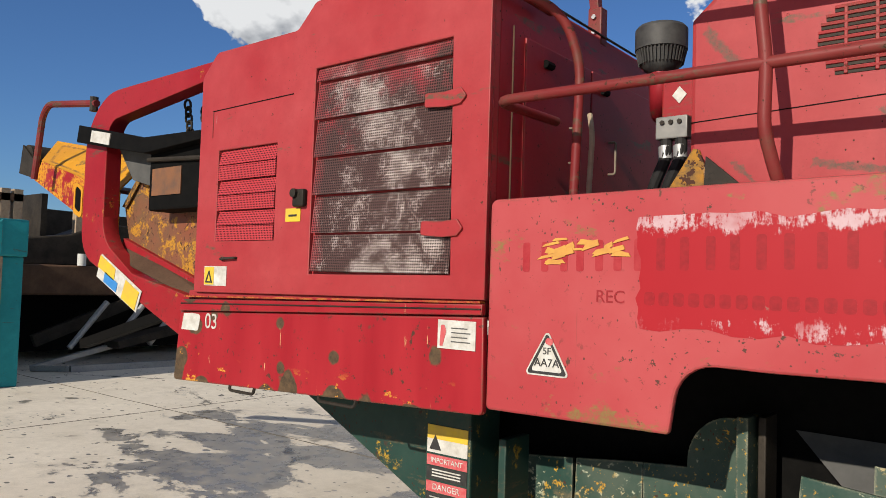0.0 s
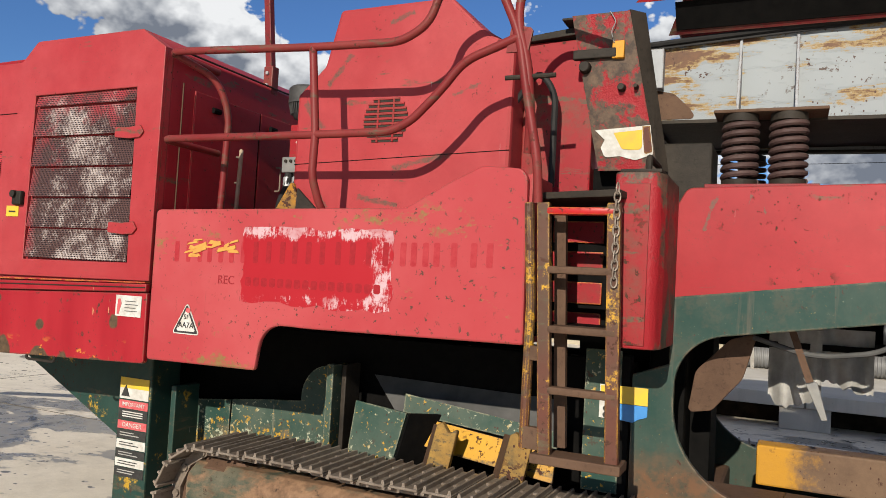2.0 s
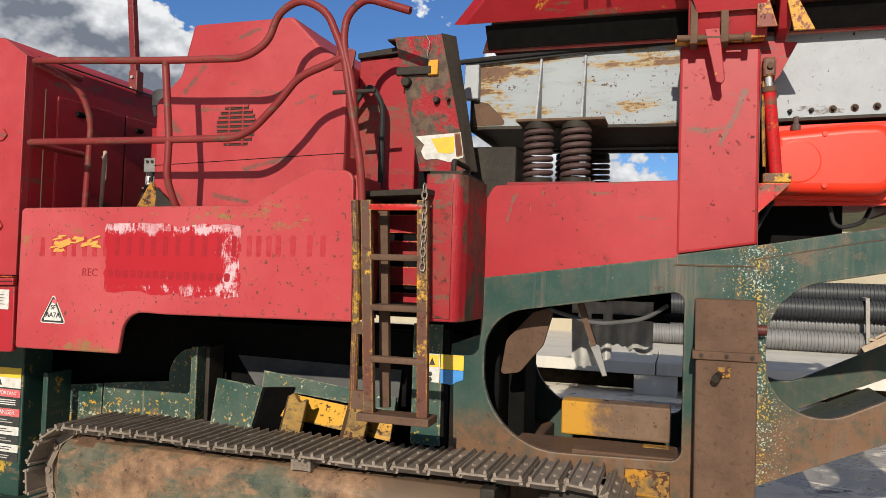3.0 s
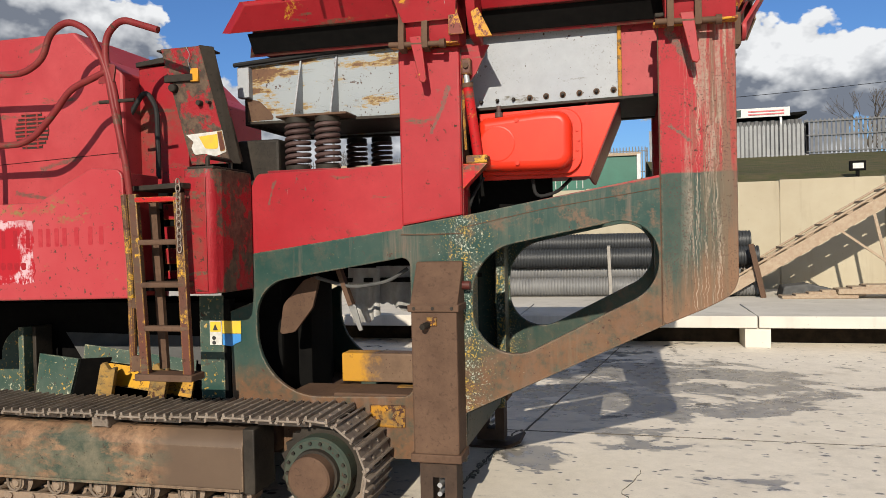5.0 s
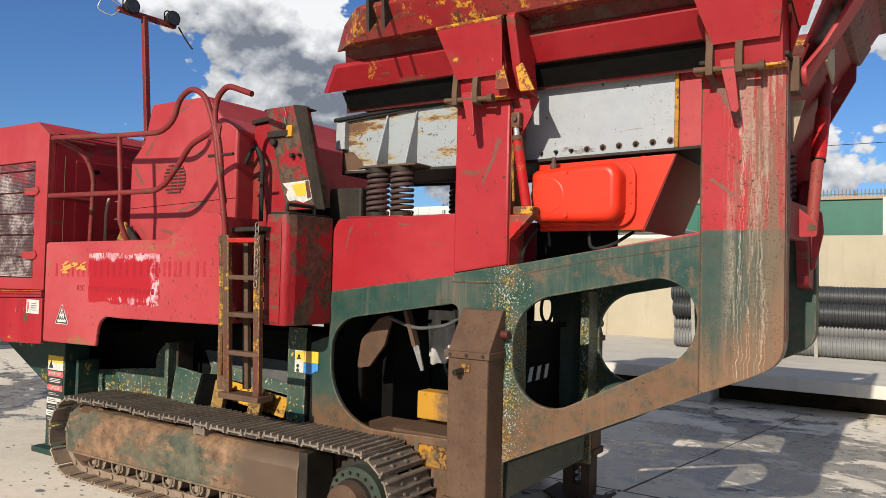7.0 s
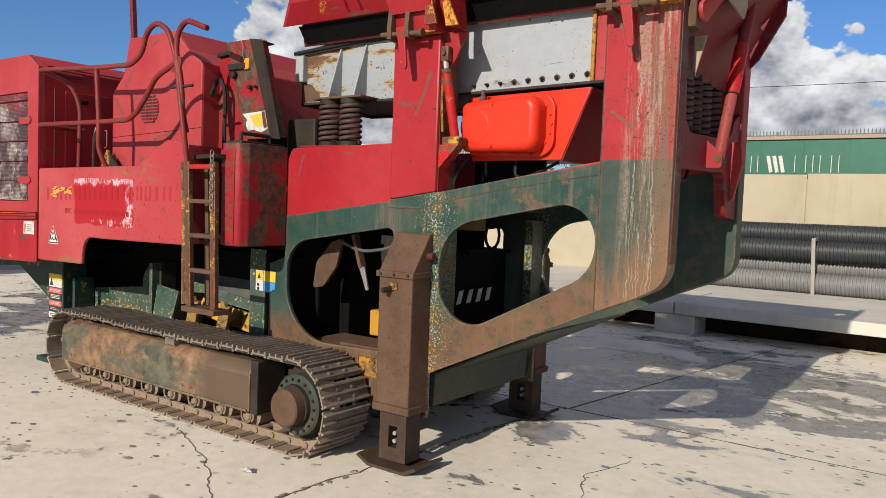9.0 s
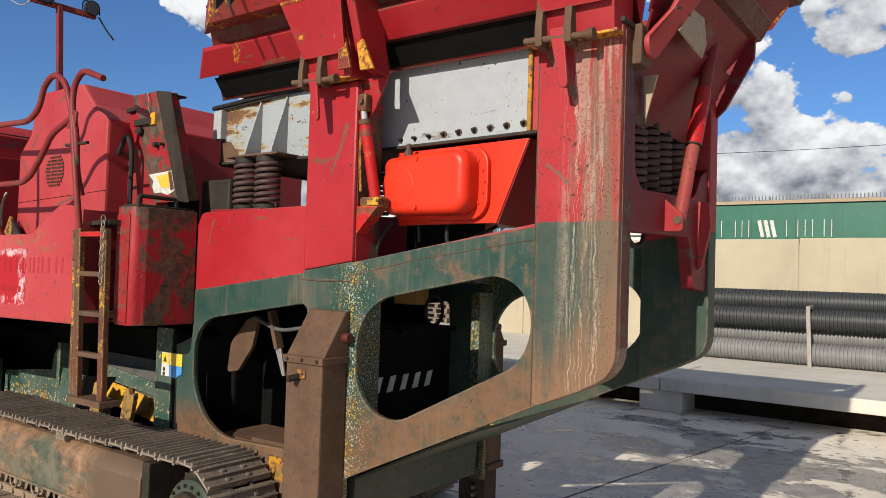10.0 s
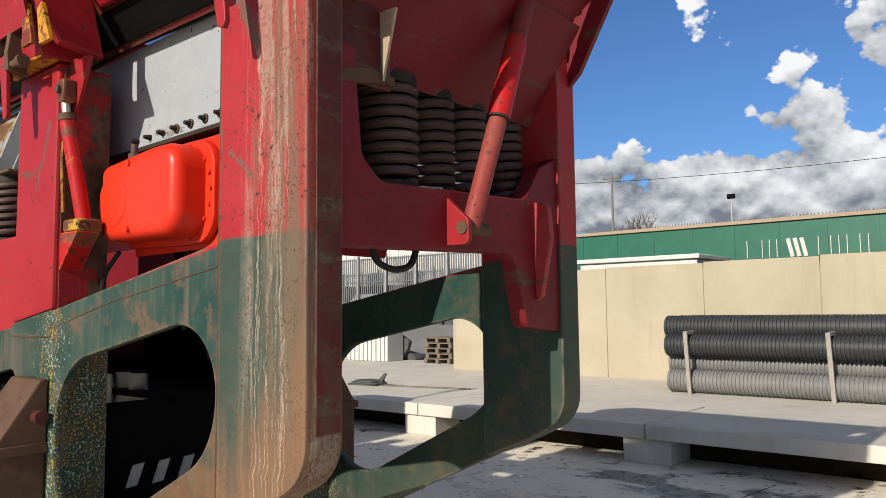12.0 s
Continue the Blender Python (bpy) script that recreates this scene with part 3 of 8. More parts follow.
    clay = k.math("MULTIPLY", k.rng(k.axis(2), 0.30, 0.08), k.rng(k.noise(9, 6, 0.7), 0.25, 0.60, 0.35, 1.0))
    col = k.mix(clay, col, k.mix(k.noise(14, 5), (0.21, 0.145, 0.098), (0.34, 0.255, 0.185)))
    col = k.mix(k.rng(k.noise(38, 5, 0.7), 0.55, 0.7, 0, 0.6), col, (0.030, 0.022, 0.017))
    col = k.mix(k.math("MULTIPLY", edge_wear(k, 0.007), 0.8), col, (0.30, 0.255, 0.21))
    return k.done(col, 0.48, 0.2, k.noise(80, 5, 0.7), 0.002, 0.6)


track_steel = track_paint()
loop_steel = rusty("pale_worn_steel", (0.12, 0.092, 0.070), (0.22, 0.175, 0.135), 0.5, 0.2)
rail_yellow = paint("streaked_yellow_paint", (0.52, 0.27, 0.015), (0.36, 0.19, 0.035), chips=0.75, grime=0.65, edge=(0.16, 0.09, 0.04))


def beam_paint():
    """Track side beam: mottled green and rust, bare smooth brown towards one end."""
    k = Mat("weathered_green_beam")
    green = k.mix(k.rng(k.noise(6, 7, 0.74), 0.35, 0.65), (0.030, 0.046, 0.034), (0.125, 0.112, 0.078))
    rust = k.mix(k.rng(k.noise(9, 7, 0.74), 0.32, 0.66), (0.066, 0.038, 0.024), (0.250, 0.150, 0.088))
    n = k.math("ADD", k.noise(3.2, 8, 0.72, k.scaled(0.6, 1, 1.4)), k.rng(k.axis(2), 0.30, 0.54, -0.05, 0.05))
    col = k.mix(k.rng(n, 0.44, 0.53), green, rust)
    col = k.mix(k.rng(k.noise(22, 7, 0.72), 0.60, 0.66), col, (0.045, 0.030, 0.020))
    brown = k.mix(k.noise(4, 5), (0.070, 0.046, 0.032), (0.110, 0.075, 0.050))
    col = k.mix(k.rng(k.math("ADD", k.axis(0), k.math("MULTIPLY", k.noise(6, 5), 0.25)), 0.80, 0.95), col, brown)
    col = k.mix(edge_wear(k, 0.02), col, (0.20, 0.14, 0.09))
    return k.done(col, 0.6, 0, k.noise(40, 6, 0.7), 0.002, 0.6)


beam_steel = beam_paint()
spring_steel = rusty("dusty_spring_steel", (0.046, 0.027, 0.025), (0.098, 0.062, 0.056), 0.6, 0.1)
tail_red = paint("yellow_streaked_red_paint", (0.27, 0.012, 0.016), (0.30, 0.030, 0.030), chips=0.5, grime=0.4, primer=(0.50, 0.22, 0.015), primer_amount=0.75)
tail_yellow = paint("dented_yellow_paint", (0.56, 0.26, 0.012), (0.50, 0.22, 0.02), chips=0.35, grime=0.3, edge=(0.2, 0.10, 0.03))
block_grey = plain("grey_zinc_block", (0.16, 0.16, 0.155), (0.22, 0.215, 0.20), 0.5, metal=0.3)
galv = rusty("galvanised_steel", (0.28, 0.285, 0.29), (0.40, 0.40, 0.40), 0.5, 0.5)
# blacker than paint gets: deep interior shade is held in this colour
shaded_black_paint = plain("shaded_black_paint", (0.0030, 0.0030, 0.0030), (0.0062, 0.0058, 0.0054), 0.75, gloss=0.06)
black_rubber = plain("black_rubber", (0.012, 0.012, 0.013), (0.022, 0.021, 0.020), 0.7, gloss=0.2)
belt_rubber = plain("dusty_belt_rubber", (0.055, 0.056, 0.056), (0.095, 0.094, 0.091), 0.85, scale=6, gloss=0.15)
filter_grey = plain("dusty_black_plastic", (0.030, 0.030, 0.031), (0.060, 0.059, 0.057), 0.6, gloss=0.3)
white_sticker = plain("white_sticker", (0.56, 0.555, 0.53), (0.36, 0.34, 0.30), 0.5, scale=22)
yellow_sticker = plain("yellow_sticker", (0.62, 0.42, 0.02), (0.50, 0.33, 0.05), 0.5, scale=14)
blue_sticker = plain("blue_sticker", (0.03, 0.17, 0.46), (0.05, 0.22, 0.50), 0.4)
red_sticker = plain("red_sticker", (0.42, 0.045, 0.055), (0.46, 0.13, 0.13), 0.5, scale=40)
ink = plain("black_ink", (0.012, 0.012, 0.012), (0.035, 0.034, 0.032), 0.5, scale=40)
teal_paint = paint("teal_paint", (0.012, 0.23, 0.27), (0.02, 0.30, 0.34), chips=0.12, grime=0.15)
torn_grey = plain("grey_torn_rubber", (0.26, 0.255, 0.24), (0.40, 0.39, 0.37), 0.85, scale=12)
beige_steel = plain("beige_steel", (0.34, 0.27, 0.19), (0.26, 0.18, 0.12), 0.7)
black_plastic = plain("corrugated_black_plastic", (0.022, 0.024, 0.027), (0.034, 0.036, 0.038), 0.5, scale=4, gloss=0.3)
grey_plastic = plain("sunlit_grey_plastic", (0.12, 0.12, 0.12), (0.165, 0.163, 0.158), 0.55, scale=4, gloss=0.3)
trailer_green = plain("green_curtain", (0.008, 0.085, 0.055), (0.012, 0.11, 0.07), 0.45, scale=3)
trailer_white = plain("white_paint", (0.55, 0.55, 0.53), (0.44, 0.44, 0.42), 0.5)
bark = plain("bark", (0.10, 0.08, 0.06), (0.06, 0.05, 0.04), 0.9)
glass_dark = plain("lamp_glass", (0.05, 0.05, 0.055), (0.03, 0.03, 0.03), 0.15)


def punched(k, pitch):
    """1 in the holes of a punched grid in the x, z plane."""
    s = 2 * math.pi / pitch
    a = k.math("SINE", k.math("MULTIPLY", k.axis(0), s))
    c = k.math("SINE", k.math("MULTIPLY", k.axis(2), s))
    return k.rng(k.math("ADD", a, c), 0.35, 0.8)


def perforated(name):
    """Punched sheet: fine rows of holes, red where the paint holds, worn to oily dusty metal elsewhere, glints in its
    colour.
    """
    k = Mat(name)
    holes = punched(k, 0.0125)
    worn = k.rng(k.math("ADD", k.noise(2.2, 6, 0.7), k.rng(k.axis(2), 2.10, 2.50, 0.20, -0.02)), 0.44, 0.56)
    worn = k.math("MULTIPLY", worn, k.rng(k.math("ADD", k.axis(0), k.math("MULTIPLY", k.noise(5, 5), 0.2)), -2.47, -2.38, 0.15, 1.0))
    red = k.mix(k.noise(6, 4), (0.24, 0.022, 0.030), (0.33, 0.055, 0.062))
    # pale speckle gathered about the middle: the metal's sheen put in as colour
    oil = k.math("ADD", k.math("ADD", k.noise(3.6, 7, 0.72), k.math("MULTIPLY", k.noise(70, 4, 0.75), 0.45)), k.rng(k.math("ABSOLUTE", k.math("SUBTRACT", k.axis(0), -2.08)), 0.05, 0.42, 0.03, -0.06))
    sheen = k.mix(k.rng(oil, 0.70, 0.86), (0.085, 0.046, 0.040), (0.44, 0.37, 0.34))
    col = k.mix(worn, red, sheen)
    col = k.mix(holes, col, (0.012, 0.008, 0.007))
    return k.done(col, k.rng(worn, 0, 1, 0.5, 0.34), 0.1, k.math("ADD", holes, k.math("MULTIPLY", k.noise(45, 4), -0.6)), -0.003, 0.9)


mesh_mat = perforated("perforated_sheet")


def louvre_mat():
    k = Mat("red_perforated_sheet")
    holes = punched(k, 0.0125)
    col = k.mix(holes, k.mix(k.noise(5, 4), (0.36, 0.028, 0.036), (0.42, 0.045, 0.054)), (0.03, 0.006, 0.007))
    return k.done(col, 0.5, 0, holes, -0.002, 0.7)


louvre_red = louvre_mat()


def concrete_ground():
    """Yard concrete: pale and dusty, blotted with drying wet patches, spots and cracks."""
    k = Mat("yard_concrete")
    base = k.mix(k.rng(k.noise(0.5, 6, 0.6), 0.3, 0.7), (0.63, 0.57, 0.48), (0.74, 0.675, 0.575))
    base = k.mix(k.rng(k.noise(9, 7, 0.7), 0.35, 0.75, 0, 0.5), base, (0.48, 0.435, 0.37))
    base = k.mix(k.rng(k.noise(1.9, 7, 0.7), 0.55, 0.75, 0, 0.4), base, (0.42, 0.38, 0.325))
    stain = k.math("MULTIPLY", k.rng(k.noise(2.4, 9, 0.72, k.scaled(1, 1, 1, (7, 3, 0))), 0.50, 0.70, 0, 0.55), k.rng(k.noise(0.7, 4), 0.40, 0.60, 0.25, 1.0))
    base = k.mix(stain, base, (0.40, 0.345, 0.275))
    grain = k.rng(k.noise(75, 4, 0.75), 0.55, 0.72, 0, 0.45)
    base = k.mix(grain, base, (0.36, 0.325, 0.28))
    base = k.mix(k.rng(k.noise(140, 2, 0.6), 0.64, 0.70, 0, 0.5), base, (0.80, 0.75, 0.66))
    wet = k.noise(1.35, 9, 0.64, k.scaled(0.75, 1.15, 1.0, (2.1, 0.4, 0)), 0.35)
    far = k.axis(1)
    damp = k.math("MULTIPLY", k.rng(far, 7.4, 8.8, 0.0, 0.05), k.rng(k.axis(0), 4.6, 3.4))
    for px, py, radius, amount in ((2.55, 4.35, 0.75, 0.12), (3.5, 4.5, 0.9, 0.08), (3.1, 7.0, 2.8, 0.19), (5.0, 7.2, 1.7, 0.10), (-5.2, 4.9, 2.9, 0.20), (0.2, 4.0, 2.4, 0.08), (-4.6, 2.9, 1.3, 0.08)):
        d = k.nt.nodes.new("ShaderNodeVectorMath")
        d.operation = "DISTANCE"
        k.nt.links.new(k.pos, d.inputs[0])
        d.inputs[1].default_value = (px, py, 0.0)
        damp = k.math("ADD", damp, k.rng(d.outputs["Value"], radius * 0.25, radius, amount, 0.0))
    wet = k.math("ADD", k.math("SUBTRACT", wet, 0.035), damp)
    film = k.math("MULTIPLY", k.rng(wet, 0.600, 0.614), k.rng(k.noise(6, 5, 0.6), 0.25, 0.6, 0.55, 1.0))
    film = k.math("MAXIMUM", film, k.rng(wet, 0.56, 0.61, 0.0, 0.16))
    for scale, size in ((2.3, 0.095), (4.6, 0.13), (8.0, 0.13)):
        wob = k.math("MULTIPLY", k.math("SUBTRACT", k.noise(11, 4, 0.6), 0.5), 0.16)
        d = k.math("ADD", k.voronoi(scale, k.scaled(1, 1.5, 1, (0.3, 0.7, 0))), wob)
        spots = k.math("MULTIPLY", k.rng(d, size, size + 0.03, 1, 0), k.rng(k.noise(1.1, 3), 0.43, 0.50))
        film = k.math("MAXIMUM", film, k.math("MULTIPLY", spots, 0.95))
    col = k.mix(film, base, k.mix(k.noise(3, 5), (0.150, 0.140, 0.124), (0.215, 0.202, 0.180)))
    crack = k.voronoi(0.22, k.scaled(1, 1, 1, (3.3, 1.9, 0)), "DISTANCE_TO_EDGE")
    crack = k.rng(k.math("ADD", crack, k.math("MULTIPLY", k.math("SUBTRACT", k.noise(5, 5, 0.7), 0.5), 0.10)), 0.0, 0.006, 1, 0)
    crack = k.math("MULTIPLY", crack, k.rng(k.noise(0.8, 3), 0.45, 0.6))
    col = k.mix(crack, col, (0.05, 0.048, 0.045))
    rough = k.rng(film, 0, 1, 0.85, 0.24)
    h = k.math("SUBTRACT", k.math("MULTIPLY", k.noise(55, 6, 0.7), 0.35), k.math("ADD", crack, k.math("MULTIPLY", film, 0.2)))
    k.put(k.bsdf.inputs["Specular IOR Level"], k.rng(film, 0, 1, 0.3, 0.55))
    return k.done(col, rough, 0, h, 0.003, 0.4)


def wall_concrete(name, a, b, scale=1.3):
    k = Mat(name)
    col = k.mix(k.rng(k.noise(scale, 6, 0.6), 0.3, 0.7), a, b)
    col = k.mix(k.rng(k.noise(1.0, 6, 0.65, k.scaled(3.2, 3.2, 0.35)), 0.55, 0.8, 0, 0.5), col, tuple(c * 0.55 for c in a))
    pits = k.rng(k.voronoi(9), 0.05, 0.09, 1, 0)
    col = k.mix(k.math("MULTIPLY", pits, 0.4), col, tuple(c * 0.4 for c in a))
    return k.done(col, 0.85, 0, k.noise(40, 6, 0.7), 0.004, 0.5)


ground_mat = concrete_ground()
cream_wall = wall_concrete("cream_concrete", (0.33, 0.285, 0.205), (0.385, 0.34, 0.25))
slab_mat = wall_concrete("slab_concrete", (0.44, 0.41, 0.36), (0.54, 0.51, 0.455))


def grass_mat():
    k = Mat("rough_grass")
    col = k.mix(k.rng(k.noise(2.5, 6, 0.7), 0.35, 0.65), (0.065, 0.075, 0.028), (0.13, 0.105, 0.055))
    return k.done(col, 0.95, 0, k.noise(25, 6, 0.8), 0.05, 1.0)


bank_mat = grass_mat()



# ---- building tools ----
ORIGIN = {}


def thing(name, loc, label, category, group="", kind=""):
    e = new(name)
    e.empty_display_size = 0.2
    e.location = loc
    ORIGIN[e] = Vector(loc)
    return tagged(e, label, category, group, kind)


def link_mesh(name, bm, mat, origin, parent=None):
    bmesh.ops.translate(bm, verts=bm.verts, vec=-Vector(origin))
    bmesh.ops.recalc_face_normals(bm, faces=bm.faces)
    me = bpy.data.meshes.new(name)
    bm.to_mesh(me)
    bm.free()
    me.materials.append(mat)
    ob = new(name, me)
    if parent is not None:
        ob.parent = parent
    return ob


def smooth(ob, deg=35):
    """Rounded faces shade smoothly; a broad face among narrow ones stays flat."""
    me = ob.data
    me.set_sharp_from_angle(angle=radians(deg))
    t = bmesh.new()
    t.from_mesh(me)
    t.faces.ensure_lookup_table()
    area = [f.calc_area() for f in t.faces]
    flags = []
    for f in t.faces:
        near = [area[g.index] for e in f.edges for g in e.link_faces if g is not f and 0.03 < e.calc_face_angle(0) < 0.62]
        flags.append(bool(near) and area[f.index] < 3.0 * max(near) and len(f.verts) < 5)
    t.free()
    me.polygons.foreach_set("use_smooth", flags)
    return ob


def part(name, bm, mat, parent, label=""):
    o = ORIGIN[parent]
    ob = link_mesh(name, bm, mat, o, parent)
    ORIGIN[ob] = o
    smooth(ob)
    return tagged(ob, label)


def solid(name, bm, mat, loc, label, category="", group="", kind=""):
    ob = link_mesh(name, bm, mat, loc)
    ob.location = loc
    ORIGIN[ob] = Vector(loc)
    smooth(ob)
    return tagged(ob, label, category, group, kind)


def box(x0, x1, y0, y1, z0, z1, bevel=0.0, seg=2, bm=None):
    b = bmesh.new()
    m = Matrix.LocRotScale(((x0 + x1) / 2, (y0 + y1) / 2, (z0 + z1) / 2), None, (x1 - x0, y1 - y0, z1 - z0))
    bmesh.ops.create_cube(b, size=1.0, matrix=m)
    if bevel:
        bmesh.ops.bevel(b, geom=b.edges[:], offset=bevel, segments=seg, profile=0.5, affect="EDGES")
    return join(bm, b)


def join(bm, b):
    if bm is None:
        return b
    me = bpy.data.meshes.new("tmp")
    b.to_mesh(me)
    b.free()
    bm.from_mesh(me)
    bpy.data.meshes.remove(me)
    return bm


def rnd(pts, r=0.0, n=6, most=0.48):
    """A polygon with corners rounded to true arcs; a third number in a point is that corner's own radius."""
    out = []
    for i, p in enumerate(pts):
        a, c = Vector(pts[i - 1][:2]), Vector(pts[(i + 1) % len(pts)][:2])
        b = Vector(p[:2])
        rad = p[2] if len(p) > 2 else r
        if rad <= 0:
            out.append((b.x, b.y))
            continue
        u, v = (a - b), (c - b)
        half = max(0.05, u.angle(v) / 2)
        d = min(rad / math.tan(half), u.length * most, v.length * most)
        p0, p1 = b + u.normalized() * d, b + v.normalized() * d
        mid = b + (u.normalized() + v.normalized()).normalized() * d / math.cos(half)
        a0, sweep = p0 - mid, (p0 - mid).angle_signed(p1 - mid)
        for j in range(n + 1):
            t = -sweep * j / n
            out.append((mid.x + a0.x * math.cos(t) - a0.y * math.sin(t), mid.y + a0.x * math.sin(t) + a0.y * math.cos(t)))
    return out


AX = {"x": lambda u, v, w: (w, u, v), "y": lambda u, v, w: (u, w, v), "z": lambda u, v, w: (u, v, w)}


def prism(pts, axis, a, b, holes=(), bevel=0.0, bm=None):
    """A plate of the outline pts (with holes), from a to b along the axis. Points are the two other axes, in order."""
    f = AX[axis]
    m = bmesh.new()
    edges = []
    for loop in (pts, *holes):
        vs = [m.verts.new(f(u, v, a)) for u, v, *_ in loop]
        edges += [m.edges.new((vs[i], vs[(i + 1) % len(vs)])) for i in range(len(vs))]
    if holes:
        bmesh.ops.triangle_fill(m, use_beauty=True, use_dissolve=False, edges=edges)
    else:
        m.faces.new(m.verts[:])
    ext = bmesh.ops.extrude_face_region(m, geom=m.faces[:])
    vec = Vector(f(0, 0, b - a))
    bmesh.ops.translate(m, verts=[v for v in ext["geom"] if isinstance(v, bmesh.types.BMVert)], vec=vec)
    bmesh.ops.recalc_face_normals(m, faces=m.faces[:])
    if bevel:
        es = [e for e in m.edges if len(e.link_faces) == 2 and e.calc_face_angle(0) > 0.6]
        bmesh.ops.bevel(m, geom=es, offset=bevel, segments=2, profile=0.5, affect="EDGES")
    return join(bm, m)


def curve(pts, radius=0.1, n=5):
    """A polyline in space with its inner corners rounded."""
    pts = [Vector(p) for p in pts]
    out = [pts[0]]
    for i in range(1, len(pts) - 1):
        a, b, c = pts[i - 1], pts[i], pts[i + 1]
        d = min(radius, (a - b).length * 0.45, (c - b).length * 0.45)
        p0, p1 = b + (a - b).normalized() * d, b + (c - b).normalized() * d
        for j in range(n + 1):
            t = j / n
            out.append(p0 * (1 - t) ** 2 + b * 2 * t * (1 - t) + p1 * t * t)
    out.append(pts[-1])
    return out


def tube(pts, r, seg=10, bm=None, cap=True):
    m = bmesh.new()
    pts = [Vector(p) for p in pts]
    rs = r if isinstance(r, (list, tuple)) else [r] * len(pts)
    rings = []
    prev = None
    for i, p in enumerate(pts):
        d = (pts[min(i + 1, len(pts) - 1)] - pts[max(i - 1, 0)]).normalized()
        if prev is None:
            side = d.orthogonal().normalized()
        else:
            side = (prev - d * prev.dot(d)).normalized()
        prev = side
        oth = d.cross(side)
        rings.append([m.verts.new(p + (side * math.cos(2 * math.pi * j / seg) + oth * math.sin(2 * math.pi * j / seg)) * rs[i]) for j in range(seg)])
    for a, b in zip(rings, rings[1:]):
        for j in range(seg):
            m.faces.new((a[j], a[(j + 1) % seg], b[(j + 1) % seg], b[j]))
    if cap:
        m.faces.new(rings[0][::-1])
        m.faces.new(rings[-1])
    return join(bm, m)


def rod(p, q, r, seg=12, bm=None):
    return tube([p, q], r, seg, bm)


def bar(p, q, w, h, bm=None, up=(0, 0, 1), bevel=0.0):
    """A square bar from p to q, w wide and h high."""
    p, q = Vector(p), Vector(q)
    d = (q - p).normalized()
    s = d.cross(Vector(up))
    s = s.normalized() if s.length > 1e-4 else Vector((1, 0, 0))
    u = s.cross(d)
    b = bmesh.new()
    vs = [b.verts.new(c + s * w / 2 * i + u * h / 2 * j) for c in (p, q) for i, j in ((-1, -1), (1, -1), (1, 1), (-1, 1))]
    for f in ((0, 1, 2, 3), (7, 6, 5, 4), (0, 4, 5, 1), (1, 5, 6, 2), (2, 6, 7, 3), (3, 7, 4, 0)):
        b.faces.new([vs[i] for i in f])
    bmesh.ops.recalc_face_normals(b, faces=b.faces[:])
    if bevel:
        bmesh.ops.bevel(b, geom=b.edges[:], offset=bevel, segments=2, profile=0.5, affect="EDGES")
    return join(bm, b)


def helix(x, y, z0, z1, r, wire, turns, seg=14):
    n = int(turns * seg)
    pts = [(x + r * math.cos(2 * math.pi * i / seg), y + r * math.sin(2 * math.pi * i / seg), z0 + (z1 - z0) * i / n) for i in range(n + 1)]
    return tube(pts, wire, 8)


def bolt(bm, c, axis, r=0.014, h=0.014):
    v = Vector(AX[axis](0, 0, 1))
    c = Vector(c)
    return tube([c - v * h / 2, c + v * h / 2], r, 6, bm)


def text_mesh(body, size, x, y, z, mat, parent, name="lettering", depth=0.0015, tilt=0.0):
    """Letters on a face that looks towards -y, centred on x, z."""
    cu = bpy.data.curves.new(name, "FONT")
    cu.body, cu.size, cu.extrude = body, size, depth
    cu.align_x, cu.align_y = "CENTER", "CENTER"
    ob = bpy.data.objects.new(name, cu)
    me = bpy.data.meshes.new_from_object(ob)
    bpy.data.objects.remove(ob)
    bpy.data.curves.remove(cu)
    me.transform(pose(x, y, z, 90, 0, 0) @ pose(0, 0, 0, 0, 0, tilt))
    b = bmesh.new()
    b.from_mesh(me)
    bpy.data.meshes.remove(me)
    return part(name, b, mat, parent)


# ---- yard ----
solid("ground", prism([(-150, -120), (150, -120), (150, 260), (-150, 260)], "z", -0.3, 0.0), ground_mat, (0, 0, 0), "pale yard concrete blotted with drying wet patches", "ground", kind="structure")
random.seed(12)


def rough_joint(bm, p, q, width, wander, step=0.22):
    """A joint or crack that wavers and changes width along its way."""
    p, q = Vector((*p, 0.001)), Vector((*q, 0.001))
    n = max(2, int((q - p).length / step))
    side = Vector((p.y - q.y, q.x - p.x, 0)).normalized()
    drift, pts = 0.0, []
    for i in range(n + 1):
        drift = drift * 0.8 + random.uniform(-wander, wander)
        pts.append(p.lerp(q, i / n) + side * drift * (0 if i in (0, n) else 1))
    for a, b in zip(pts, pts[1:]):
        bar(a, b, width * random.uniform(0.5, 1.5), 0.004, bm)
    return bm


jb = rough_joint(bmesh.new(), (-30, 4.93), (2.6, 4.93), 0.012, 0.004)
rough_joint(jb, (2.6, 4.93), (30, 4.62), 0.012, 0.004)
rough_joint(jb, (-7.5, -20), (-7.7, 9.6), 0.012, 0.004)
rough_joint(jb, (1.8, -2), (2.53, 4.93), 0.013, 0.014, 0.06)
rough_joint(jb, (2.6, 4.93), (3.3, 9.6), 0.014, 0.004)
rough_joint(jb, (0.7, 2.42), (2.2, 1.66), 0.0045, 0.022, 0.05)
rough_joint(jb, (3.52, 4.0), (3.40, 3.5), 0.004, 0.015, 0.06)
rough_joint(jb, (3.40, 3.5), (3.68, 2.75), 0.005, 0.018, 0.06)
grit_mat = plain("joint_grit", (0.34, 0.31, 0.26), (0.075, 0.066, 0.055), 0.9, scale=55, gloss=0.1)
grit = bmesh.new()
for i in range(190):
    u = random.random()
    w = random.gauss(0, 0.020)
